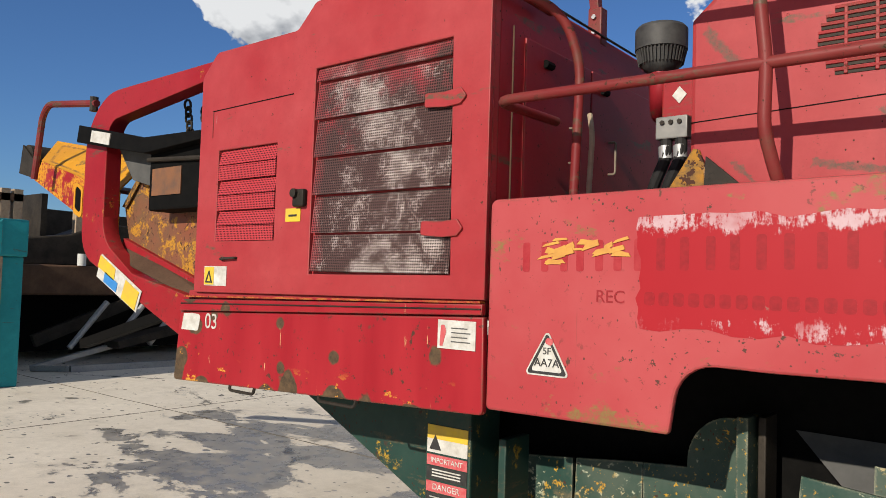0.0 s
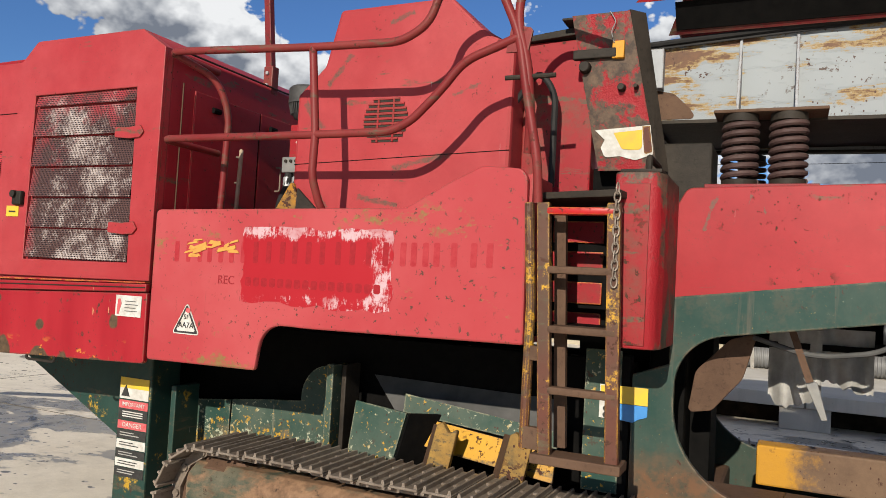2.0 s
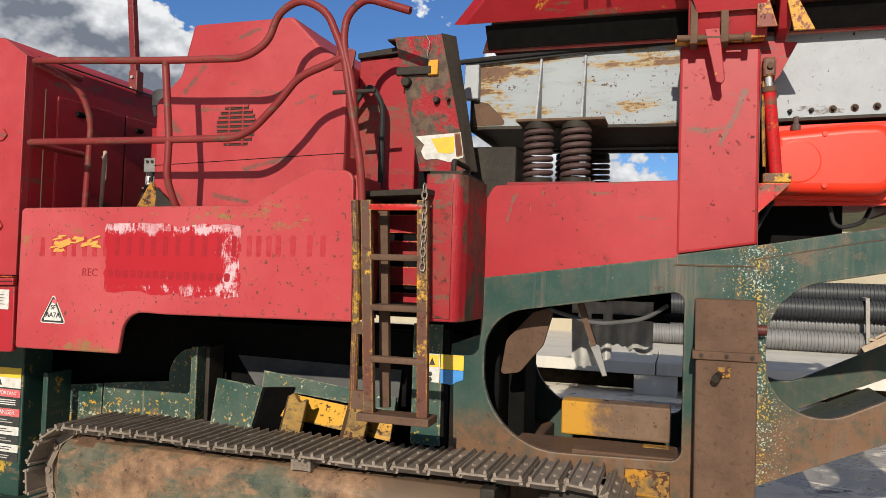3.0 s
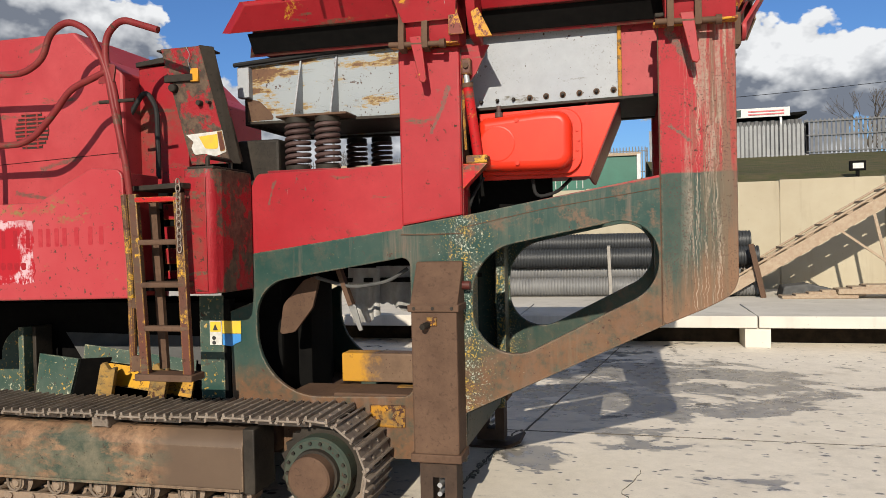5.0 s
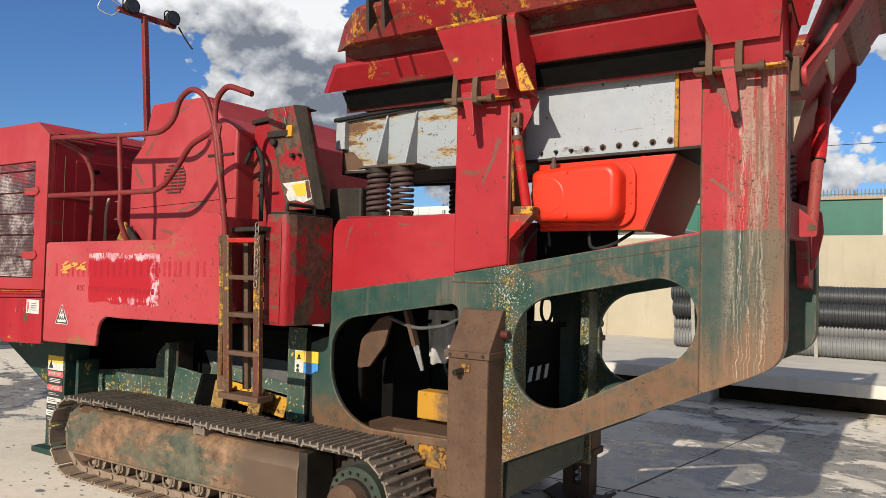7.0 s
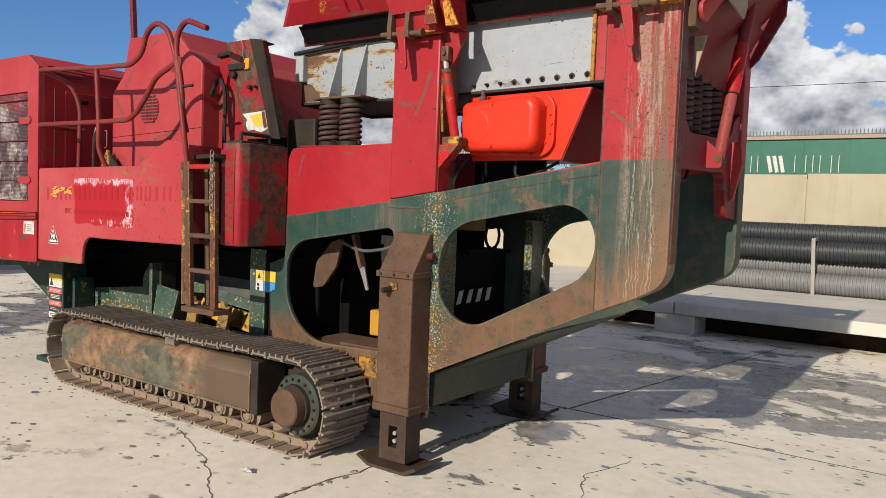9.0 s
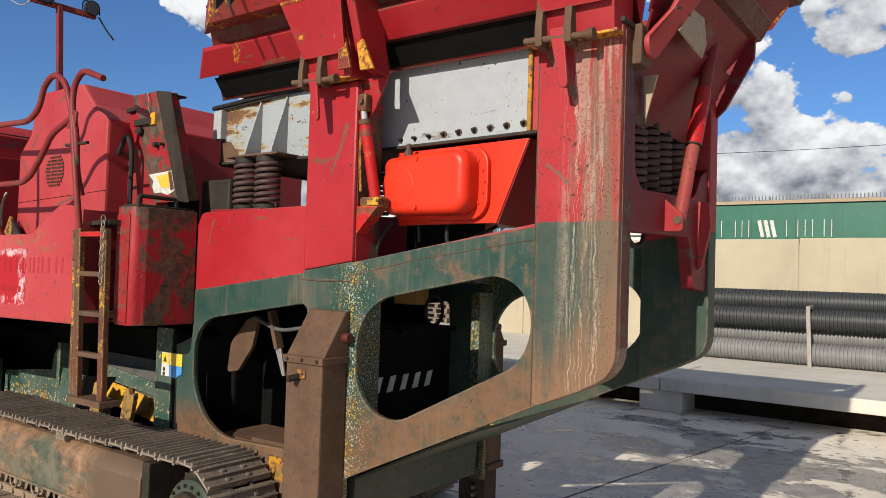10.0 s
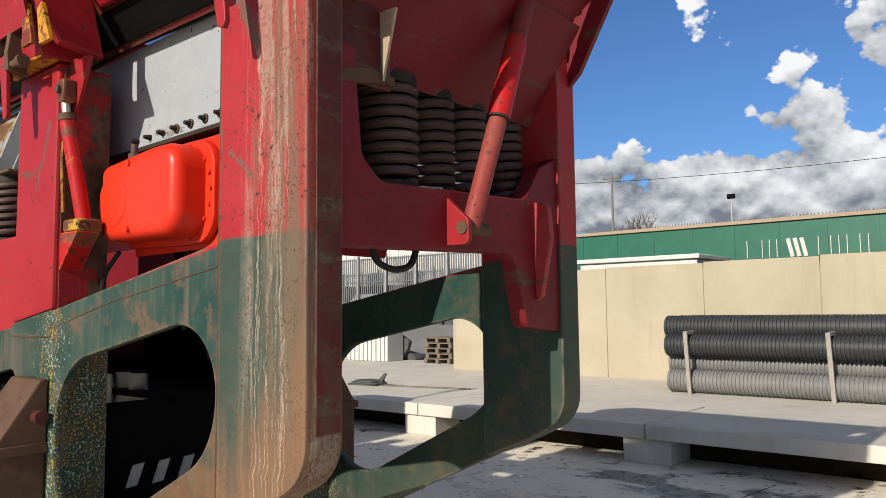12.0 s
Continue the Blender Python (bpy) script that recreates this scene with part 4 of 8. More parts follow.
    gx, gy = 1.8 + 0.73 * u + w, -2 + 6.93 * u - 0.1 * w
    r = random.uniform(0.005, 0.019)
    ring = [(gx + r * random.uniform(0.5, 1.2) * math.cos(q * 1.047), gy + 1.8 * r * random.uniform(0.5, 1.2) * math.sin(q * 1.047)) for q in range(6)]
    prism(ring, "z", -0.002, random.uniform(0.004, 0.010), (), 0.0, grit)
solid("joint_rubble", grit, grit_mat, (0, 0, 0), "crumbs of broken concrete along a worn joint", "rubble", kind="stuff")
joint_dirt = plain("joint_dirt", (0.060, 0.052, 0.042), (0.17, 0.15, 0.12), 0.9, scale=30, gloss=0.1)
solid("slab_joint", jb, joint_dirt, (0, 0, 0), "dark joints between the concrete bays", "joint", kind="structure")

# raised deck of precast slabs on blocks, and the plateau behind it
DECK_Y, DECK_Z = 9.75, 0.45
edges_x = [-5.2, -1.55, 1.86, 5.18, 8.8, 12.4, 16.0]
for a, b in zip(edges_x, edges_x[1:]):
    solid("deck_slab", box(a + 0.008, b - 0.008, DECK_Y, DECK_Y + 1.9, DECK_Z - 0.17, DECK_Z, 0.015), slab_mat, ((a + b) / 2, DECK_Y + 0.9, DECK_Z - 0.17), "pale precast concrete slab resting on blocks", "slab", "deck slabs", "structure")
for x in edges_x[:-1]:
    w = 0.17 if x > 3 else 0.29
    solid("support_block", box(x - w, x + w, DECK_Y + 0.05, DECK_Y + 0.6, 0, DECK_Z - 0.172, 0.012), slab_mat, (x, DECK_Y + 0.3, 0), "square concrete block carrying the deck slabs", "block", "deck blocks", "structure")
# added backing: stands for the dark gap below the slabs
under_deck = plain("dark_underdeck_fill", (0.010, 0.008, 0.006), (0.034, 0.024, 0.016), 0.9, scale=7, gloss=0.1)
solid("deck_base", box(-5.1, 15.9, DECK_Y + 0.62, DECK_Y + 1.89, 0, DECK_Z - 0.174, 0.01), under_deck, (5, DECK_Y + 1.2, 0), "dark infill added under the deck slabs", "earth bank", kind="structure")
solid("plateau", box(-40, 60, DECK_Y + 1.91, 60, -0.2, DECK_Z - 0.01), slab_mat, (0, 30, 0), "raised concrete plateau behind the deck", "ground", kind="structure")

# retaining wall, in cast bays
WALL_Y = 15.0
wx = -5.1
wall = thing("wall_north", (10, WALL_Y, DECK_Z), "cream cast concrete retaining wall with vertical joints", "wall", kind="structure")
while wx < 44:
    part("wall_bay", box(wx + 0.006, wx + 1.92 - 0.006, WALL_Y, WALL_Y + 0.3, DECK_Z - 0.2, 2.57 + 0.011 * wx, 0.012), cream_wall, wall)
    wx += 1.92
part("wall_return", box(-5.1, -4.82, WALL_Y + 0.302, 29.5, DECK_Z - 0.2, 2.50, 0.012), cream_wall, wall)
part("wall_core", box(-5.05, 44, WALL_Y + 0.02, WALL_Y + 0.28, DECK_Z - 0.2, 2.49), cream_wall, wall)

# ---- the crushing machine ----
F, B = 2.98, 4.42          # outer faces of the two side frames
P, PB = 2.48, 4.92         # outer faces of the housings
MID = (F + B) / 2


def mirrored(y0, y1, far):
    return (2 * MID - y1, 2 * MID - y0) if far else (y0, y1)


big_hole = rnd([(2.578, 0.802, 0.245), (3.632, 1.340, 0.25), (3.632, 1.754, 0.20), (2.578, 1.547, 0.30)], n=12, most=0.6)
left_hole = rnd([(1.186, 0.662, 0.40), (2.2, 0.690, 0.06), (2.2, 1.530, 0.05), (1.186, 1.370, 0.24)], n=12, most=0.6)
FRAME = rnd([(1.0, 0.31), (2.52, 0.31), (2.52, 0.60), (3.66, 1.13), (3.66, 1.962), (2.16, 1.70), (1.16, 1.565), (1.16, 1.26), (1.0, 1.2)])

for far in (False, True):
    fr = thing("machine_frame", (2.5, MID - 0.7 if not far else MID + 0.7, 0.31), "heavy steel frame, red over dark green, with rounded openings", "machine frame", "machine frames")
    y0, y1 = mirrored(F, F + 0.035, far)
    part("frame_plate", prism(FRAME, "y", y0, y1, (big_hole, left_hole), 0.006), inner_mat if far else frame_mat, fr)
    y0, y1 = mirrored(F + 0.004, F + 0.05, far)
    part("upper_panel", prism(rnd([(1.16, 1.553), (2.17, 1.688), (2.17, 2.085), (1.21, 2.065, 0.05), (1.165, 1.98, 0.05)]), "y", y0, y1, (), 0.006), red_frame, fr, "faded red upper panel")
    y0, y1 = mirrored(F - 0.003, F + 0.22, far)
    part("post", prism([(2.155, 1.7126), (2.53, 1.7696), (2.53, 2.76), (2.155, 2.76)], "y", y0, y1, (), 0.014), red_frame if not far else red_body, fr, "scratched red upright post")
    part("post_foot", prism([(2.157, 1.662), (2.528, 1.662), (2.528, 1.768), (2.157, 1.711)], "y", *mirrored(F - 0.002, F + 0.21, far), (), 0.004), inner_mat if far else frame_mat, fr, "green foot of the post")
    y0, y1 = mirrored(F - 0.003, F + 0.13, far)
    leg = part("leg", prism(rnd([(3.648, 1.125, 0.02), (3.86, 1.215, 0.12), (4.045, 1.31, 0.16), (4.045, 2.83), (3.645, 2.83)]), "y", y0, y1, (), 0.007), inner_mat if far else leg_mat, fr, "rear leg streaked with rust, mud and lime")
    y0, y1 = mirrored(F - 0.02, F + 0.15, far)
    part("leg_collar", box(3.63, 4.06, y0, y1, 2.815, 2.84, 0.008), dark_steel, fr)
    ya, yb = mirrored(F + 0.036, F + 0.21, far)
    part("post_web", prism([(2.50, 0.62), (2.568, 0.66), (2.568, 1.60), (2.50, 1.60)], "y", ya, yb, (), 0.004), inner_mat if far else frame_mat, fr, "green inner web of the post")
    if not far:
        part("weld_bead", tube([(2.15, F - 0.003, 1.662), (2.30, F - 0.003, 1.658), (2.53, F - 0.003, 1.662)], 0.003, 6), brown_steel, fr)
        part("weld_bead", tube([(2.5, F - 0.001, 1.69), (3.0, F - 0.001, 1.79), (3.64, F - 0.001, 1.885)], 0.0022, 6), brown_steel, fr)
        part("weld_bead", tube([(3.645, F + 0.001, 1.13), (3.645, F + 0.001, 2.82)], 0.004, 6), brown_steel, fr)
        part("leg_side", box(4.044, 4.049, F + 0.030, F + 0.122, 1.42, 2.81, 0.001, 1), red_grimy_shaded, leg, "grimy red edge of the leg, its shade in the colour")
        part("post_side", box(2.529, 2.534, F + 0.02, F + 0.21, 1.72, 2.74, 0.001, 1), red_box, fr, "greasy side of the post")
        part("name_plate", box(1.93, 2.15, F - 0.006, F + 0.002, 0.50, 0.635, 0.008), yellow_paint, fr, "flaking yellow rectangle on the sill")
        part("frame_stud", rod((1.155, F - 0.03, 1.53), (1.155, F + 0.02, 1.53), 0.008, 8), dark_steel, fr)

# crossbeam between the two legs, with its strut bracket
xb = thing("crossbeam", (4.0, MID, 1.95), "red cross member between the rear legs, shade in its colour", "cross member")
prof = rnd([(3.10, 1.93), (3.98, 1.955, 0.06), (4.06, 1.68, 0.05), (4.3, 1.66), (4.3, 2.36, 0.0), (4.16, 2.30, 0.06), (4.06, 2.165, 0.08), (3.28, 2.135, 0.08), (3.20, 2.20, 0.06), (3.17, 2.52), (3.10, 2.52)])
part("beam_plate", prism(prof, "x", 3.96, 4.03, (), 0.006), red_shaded, xb)
part("beam_shelf", box(3.72, 4.02, 3.12, 4.29, 2.10, 2.135, 0.006), red_shaded, xb)
# dark sheet added for the shade in the opening beside the springs
part("void_shade", box(3.70, 3.72, 3.12, 3.42, 2.14, 2.50), shaded_black_paint, xb)
part("bracket_fin", prism(rnd([(4.03, 1.78), (4.055, 1.80), (4.10, 2.02), (4.088, 2.15, 0.03), (4.03, 2.16)]), "y", 4.12, 4.15, (), 0.004), red_panel, xb, "bright red fin of folded plate")
part("strut_bracket", prism(rnd([(4.03, 1.96), (4.12, 1.96, 0.02), (4.12, 2.04, 0.03), (4.03, 2.12)]), "y", 3.585, 3.605, (), 0.003), red_worn, xb, "chipped red and yellow bracket")
part("strut_pin", rod((4.095, 3.58, 2.015), (4.095, 3.72, 2.015), 0.022, 12), brown_steel, xb)

part("hose_loop", tube(curve([(3.95, 3.31, 1.965), (3.95, 3.335, 1.90), (3.95, 3.41, 1.875), (3.95, 3.50, 1.89), (3.95, 3.53, 1.965)], 0.05), 0.011, 8), black_rubber, xb, "looped black hose")
st = thing("gas_strut", (4.1, 3.67, 2.0), "red hydraulic strut holding up the hopper's end", "strut")
sa, sm, sb = Vector((4.085, 3.64, 2.01)), Vector((4.10, 3.79, 2.41)), Vector((4.13, 3.98, 2.98))
part("strut_rod", rod(sa, sm, 0.033, 16), strut_red, st, "dusty lower tube")
part("strut_body", tube([sm, sm.lerp(sb, 0.50), sm.lerp(sb, 0.56)], [0.041, 0.041, 0.034], 16), ram_red, st)
part("strut_neck", tube([sm.lerp(sb, 0.53), sb], 0.035, 14), rail_red, st)
part("strut_collar", rod(sm - (sb - sm) * 0.006, sm + (sb - sm) * 0.008, 0.043, 16), dark_steel, st)

# coil springs, two pairs each side in front and a row at the rear
def spring(x, y, z0, z1, r, wire, turns, label):
    s = thing("coil_spring", (x, y, z0), label, "spring", "feeder springs")
    part("coil", helix(x, y, z0 + 0.03, z1 - 0.03, r, wire, turns), spring_steel, s)
    part("spring_seat", tube([(x, y, z0), (x, y, z0 + 0.035)], r + 0.008, 20), dark_steel, s)
    part("spring_cap", tube([(x, y, z1 - 0.035), (x, y, z1)], r + 0.008, 20), dark_steel, s)


for sx in (1.415, 1.62):
    for sy in (3.16, 2 * MID - 3.16):
        spring(sx, sy, 2.085, 2.425, 0.071, 0.0146, 7.4, "dusty brown coil spring under the feeder")
for sy, sr in ((3.475, 0.098), (3.70, 0.079), (3.90, 0.076), (4.155, 0.066)):
    spring(3.86, sy, 2.135, 2.53, sr, 0.0165, 8.6, "dusty coil spring standing on the rear cross member")
part("spring_plate", box(1.28, 1.75, 2.99, 3.28, 2.055, 2.083, 0.004), red_body, thing("front_spring_plate", (1.5, 3.1, 2.055), "red plate carrying the front coil springs", "plate"))
part("spring_plate", box(1.28, 1.75, 4.12, 4.41, 2.055, 2.083, 0.004), red_body, thing("front_spring_plate", (1.5, 4.3, 2.055), "red plate carrying the far coil springs", "plate"))

# feeder: grey side walls with gussets, bolts and a rubber lip
fd = thing("vibrating_feeder", (2.3, MID, 2.43), "grey painted vibrating feeder box with peeling paint and bolted lower edge", "feeder")
G0, G1 = 3.28, 2 * MID - 3.28
for far in (False, True):
    y0, y1 = mirrored(G0, G0 + 0.03, far)
    part("side_wall", prism([(1.0, 2.44), (2.16, 2.425), (2.16, 2.87), (1.0, 2.815)], "y", y0, y1), grey_worn, fd, "grey wall with peeling paint and rust")
    part("side_wall", prism([(2.165, 2.425), (3.44, 2.45), (3.44, 2.895), (2.165, 2.87)], "y", y0, y1), grey_paint, fd)
    part("end_plate", prism([(3.445, 2.45), (3.66, 2.455), (3.66, 2.90), (3.445, 2.895)], "y", y0, y1), red_panel, fd, "faded red end plate")
    ya, yb = mirrored(G0 - 0.025, G0 + 0.03, far)
    part("lower_flange", prism([(1.0, 2.425), (2.16, 2.41), (3.66, 2.44), (3.66, 2.455), (2.16, 2.427), (1.0, 2.442)], "y", ya, yb), dark_steel, fd)
    part("top_lip", tube([(0.92, ya, 2.825), (1.6, ya - 0.005, 2.862), (2.2, ya, 2.890), (2.9, ya - 0.006, 2.912), (3.66, ya, 2.925)], 0.016, 8), black_rubber, fd, "black rubber lip")
    part("rubber_flap", prism([(0.95, 2.80), (1.6, 2.835), (2.2, 2.862), (2.6, 2.880), (3.1, 2.868), (3.66, 2.885), (3.66, 2.925), (2.9, 2.912), (2.2, 2.890), (1.6, 2.862), (0.95, 2.825)], "y", *sorted((ya, ya + (0.008 if not far else -0.008)))), black_rubber, fd)
part("end_rib", box(3.425, 3.45, G0 - 0.02, G0 + 0.01, 2.45, 2.90, 0.004), yellow_paint, fd)
part("floor_pan", box(1.0, 3.66, G0 + 0.035, G1 - 0.035, 2.445, 2.47), dark_steel, fd)
part("front_wall", box(0.98, 1.0, G0, G1, 2.42, 2.82, 0.003), dark_steel, fd)
part("corner_angle", box(0.955, 1.04, G0 - 0.05, G0 + 0.01, 2.60, 2.80, 0.004), grey_paint, fd)
part("rust_patch", prism(rnd([(1.0, 2.45), (1.2, 2.45, 0.03), (1.17, 2.50, 0.03), (1.09, 2.58, 0.04), (1.0, 2.60)]), "y", G0 - 0.003, G0 + 0.004), brown_steel, fd)
for gx in (1.39, 1.64):
    tri = [(G0, 2.45), (G0 - 0.13, 2.45), (G0 - 0.13, 2.47), (G0, 2.86)]
    part("gusset", prism(tri, "x", gx, gx + 0.014, (), 0.002), grey_paint, fd)
part("gusset_shelf", box(1.30, 1.78, G0 - 0.20, G0, 2.425, 2.44, 0.004), brown_steel, fd)
for i in range(9):
    bx = 2.60 + i * 0.1
    part("bolt", tube([(bx, G0 - 0.03, 2.472 + 0.003 * i), (bx, G0 + 0.005, 2.472 + 0.003 * i)], [0.008, 0.014], 8), dark_steel, fd)
    if i > 2:
        part("washer", tube([(bx, G0 - 0.006, 2.472 + 0.003 * i), (bx, G0 + 0.003, 2.472 + 0.003 * i)], 0.019, 12), brown_steel, fd)

# vibrator cover slung under the feeder
vb = thing("vibrator_drive", (2.95, 3.3, 2.0), "bright orange-red rounded drive guard under the feeder", "drive guard")
part("mount_plate", prism([(2.58, 2.40), (3.43, 2.42), (3.25, 1.99), (2.60, 1.985)], "y", 3.28, 3.30, (), 0.003), motor_red, vb)
part("drum_box", box(2.62, 3.22, 3.31, 4.1, 2.02, 2.42, 0.04), red_body, vb, "dark red exciter housing")
part("side_web", prism([(3.30, 1.99), (4.1, 1.99), (4.1, 2.44), (3.30, 2.44)], "x", 3.235, 3.245), red_body, vb)
part("sloped_web", prism([(3.435, 2.42), (3.255, 1.985), (3.24, 1.985), (3.42, 2.42)], "y", 3.29, 4.1), red_body, vb)
guard = rnd([(2.60, 2.035, 0.05), (2.97, 2.03, 0.0), (3.158, 2.03, 0.172), (3.158, 2.376, 0.172), (2.97, 2.376), (2.60, 2.345, 0.05)], n=10, most=0.5)
gb = prism(guard, "y", 3.115, 3.28)
bmesh.ops.bevel(gb, geom=[e for e in gb.edges if all(abs(v.co.y - 3.115) < 1e-4 for v in e.verts)], offset=0.055, segments=6, profile=0.5, affect="EDGES", clamp_overlap=True)
part("guard", gb, motor_red, vb)
flange = rnd([(2.60, 2.015, 0.03), (2.99, 2.006, 0.0), (3.212, 2.006, 0.196), (3.212, 2.400, 0.196), (2.99, 2.400), (2.60, 2.365, 0.03)], n=10, most=0.5)
part("guard_flange", prism(flange, "y", 3.246, 3.278, (), 0.006), motor_red, vb)
part("raised_disc", tube([(2.72, 3.1115, 2.19), (2.72, 3.113, 2.19), (2.72, 3.12, 2.19)], [0.100, 0.106, 0.108], 32), motor_red, vb)
# sheet added behind the drive to stand for the darkness there
part("shade_backing", box(2.45, 3.0, 3.55, 3.57, 1.72, 2.42), shaded_black_paint, vb)
part("inner_web", box(1.80, 2.445, 3.55, 3.57, 1.70, 2.06), red_shaded, vb)
for a in range(9):
    th = radians(-75 + a * 19)
    part("bolt", bolt(None, (3.015 + 0.178 * math.cos(th), 3.244, 2.203 + 0.180 * math.sin(th)), "y", 0.009, 0.012), motor_red, vb)
for bx, bz in ((2.84, 2.325), (2.84, 2.07)):
    part("bolt", bolt(None, (bx, 3.115, bz), "y", 0.013, 0.016), motor_red, vb)
part("filler_cap", tube([(2.72, 3.2, 2.36), (2.72, 3.2, 2.39), (2.72, 3.2, 2.395), (2.72, 3.2, 2.43)], [0.024, 0.024, 0.014, 0.014], 10), spring_steel, vb, "grey filler cap")
part("hose", tube(curve([(2.9, 3.34, 2.0), (2.92, 3.30, 1.87), (3.05, 3.32, 1.90), (3.12, 3.5, 1.99)], 0.06), 0.011, 8), black_rubber, vb)
part("hose", tube(curve([(2.62, 3.2, 2.0), (2.56, 3.16, 1.9), (2.50, 3.2, 1.75)], 0.06), 0.010, 8), black_rubber, vb)

# thin ram beside the post
rm = thing("hydraulic_ram", (2.6, 3.05, 1.95), "bright red hydraulic ram beside the post", "hydraulic ram")
part("ram_body", rod((2.615, 3.055, 2.11), (2.572, 2.995, 2.53), 0.030, 14), ram_red, rm)
part("ram_rod", rod((2.572, 2.995, 2.53), (2.566, 2.99, 2.60), 0.017, 10), galv, rm)
part("ram_clevis", box(2.54, 2.60, 2.965, 3.02, 2.585, 2.68, 0.012), ladder_paint, rm)
part("clevis_pin", rod((2.572, 2.95, 2.635), (2.572, 3.03, 2.635), 0.016, 10), brown_steel, rm)
part("gland", rod((2.5735, 2.997, 2.515), (2.571, 2.994, 2.54), 0.034, 14), brown_steel, rm)
part("ram_foot", box(2.55, 2.68, 3.0, 3.10, 2.07, 2.12, 0.01), ladder_paint, rm, "yellow and red chipped foot")
part("ram_gusset", prism([(2.53, 1.92), (2.68, 2.07), (2.53, 2.07)], "y", 3.0, 3.09, (), 0.004), ram_red, rm)
part("ram_pipe", tube(curve([(2.55, 3.02, 2.62), (2.545, 2.99, 2.4), (2.555, 3.0, 2.15)], 0.1), 0.008, 6), yellow_paint, rm)

# ---- hopper ----
hp = thing("feed_hopper", (2.6, MID, 2.95), "red steel feed hopper with folded ribs and flared sides", "hopper")


def lx_at(y):
    """The slanting near end of the hopper in plan."""
    return 1.426 - (y - 2.802) * 1.566


def rx_at(y):
    return 4.12 + (3.08 - y) * 0.62


def sheet(p, q, r, s, thick):
    """A flat quadrilateral plate with thickness."""
    m = bmesh.new()
    p, q, r, s = (Vector(v) for v in (p, q, r, s))
    n = (q - p).cross(s - p).normalized() * thick
    a = [m.verts.new(v) for v in (p, q, r, s)]
    b = [m.verts.new(v + n) for v in (p, q, r, s)]
    m.faces.new(a)
    m.faces.new(b[::-1])
    for i in range(4):
        j = (i + 1) % 4
        m.faces.new((a[i], b[i], b[j], a[j]))
    return m


for far in (False, True):
    def fy(y):
        return 2 * MID - y if far else y

    part("side_wall", sheet((1.06, fy(3.23), 2.865), (rx_at(3.23), fy(3.23), 2.865), (rx_at(2.86), fy(2.86), 3.36), (1.335, fy(2.86), 3.36), 0.012), red_grimy_shaded, hp, "sloping hopper wall, grime and the ribs' shade in its colour")
    # near-black strip standing for the shadow under the lower rib
    m = prism([(1.10, 2.875), (4.0, 2.875), (4.0, 2.985), (1.10, 2.985)], "y", 0.0, 0.008)
    for v in m.verts:
        v.co.y = fy(3.205 - (v.co.z - 2.865) * 0.7475 + v.co.y)
    part("shade_strip", m, shaded_black_paint, hp, "black strip added along the foot of the wall for its shade")
    low = ((3.078, 2.985), (2.972, 3.119), (2.984, 3.147), (3.006, 3.158), (3.135, 3.010))
    rim = ((2.800, 3.205), (2.685, 3.370), (2.696, 3.400), (2.760, 3.412), (2.880, 3.370), (2.965, 3.225))
    for section, ends in ((low, (lx_at, 2.17)), (low, (2.615, 3.62)), (low, (4.06, rx_at)), (rim, (lx_at, rx_at))):
        m = bmesh.new()
        ring = [[m.verts.new(((e(y) if callable(e) else e + (y - 2.972) * 0.25), fy(y), z)) for y, z in section] for e in ends]
        n = len(section)
        for i in range(n):
            k = (i + 1) % n
            m.faces.new((ring[0][i], ring[0][k], ring[1][k], ring[1][i]))
        m.faces.new(ring[0])
        m.faces.new(ring[1][::-1])
        bmesh.ops.recalc_face_normals(m, faces=m.faces[:])
        long_edges = [e for e in m.edges if e.calc_length() > 0.18]
        bmesh.ops.bevel(m, geom=long_edges, offset=0.006, segments=2, profile=0.5, affect="EDGES")
        part("rib", m, rim_paint if section is rim else red_worn, hp, "folded red stiffening rib with rubbed yellow edges")
part("end_wall", sheet((4.10, 3.12, 2.90), (4.10, 4.28, 2.90), (4.40, 4.68, 3.42), (4.40, 2.72, 3.42), 0.012), red_shaded, hp, "flared end wall, grime and shade in its red")
part("end_rib", prism(rnd([(4.20, 3.09), (4.27, 3.10), (4.33, 3.20), (4.27, 3.22)]), "y", 2.95, 4.45, (), 0.006), red_grimy_shaded, hp)
part("end_rim", prism([(4.36, 3.36), (4.43, 3.37), (4.46, 3.43), (4.45, 3.48), (4.39, 3.48)], "y", 2.70, 4.72, (), 0.006), red_grimy_shaded, hp)
part("end_apron", sheet((4.12, 3.10, 2.90), (3.92, 3.30, 2.50), (3.92, 4.25, 2.50), (4.12, 4.34, 2.90), 0.012), red_shaded, hp, "sloping red apron plate, shade in its colour")
part("end_cheek", prism(rnd([(3.90, 2.52), (4.10, 2.72, 0.03), (4.25, 2.99, 0.03), (4.255, 3.20), (4.05, 3.05)]), "y", 4.375, 4.40), red_shaded, hp)
part("back_wall", sheet((1.10, 3.24, 2.90), (1.42, 2.87, 3.36), (1.42, 4.53, 3.36), (1.10, 4.16, 2.90), 0.012), red_worn, hp)
for lx in (1.68, 1.80):
    part("lifting_lug", prism(rnd([(2.655, 3.20), (2.63, 3.50, 0.06), (2.70, 3.58, 0.05), (2.76, 3.54, 0.05), (2.78, 3.36)]), "x", lx, lx + 0.022, (rnd([(2.67, 3.49, 0.02), (2.71, 3.49, 0.02), (2.71, 3.53, 0.02), (2.67, 3.53, 0.02)]),)), dark_steel, hp, "lifting lug with a hole")
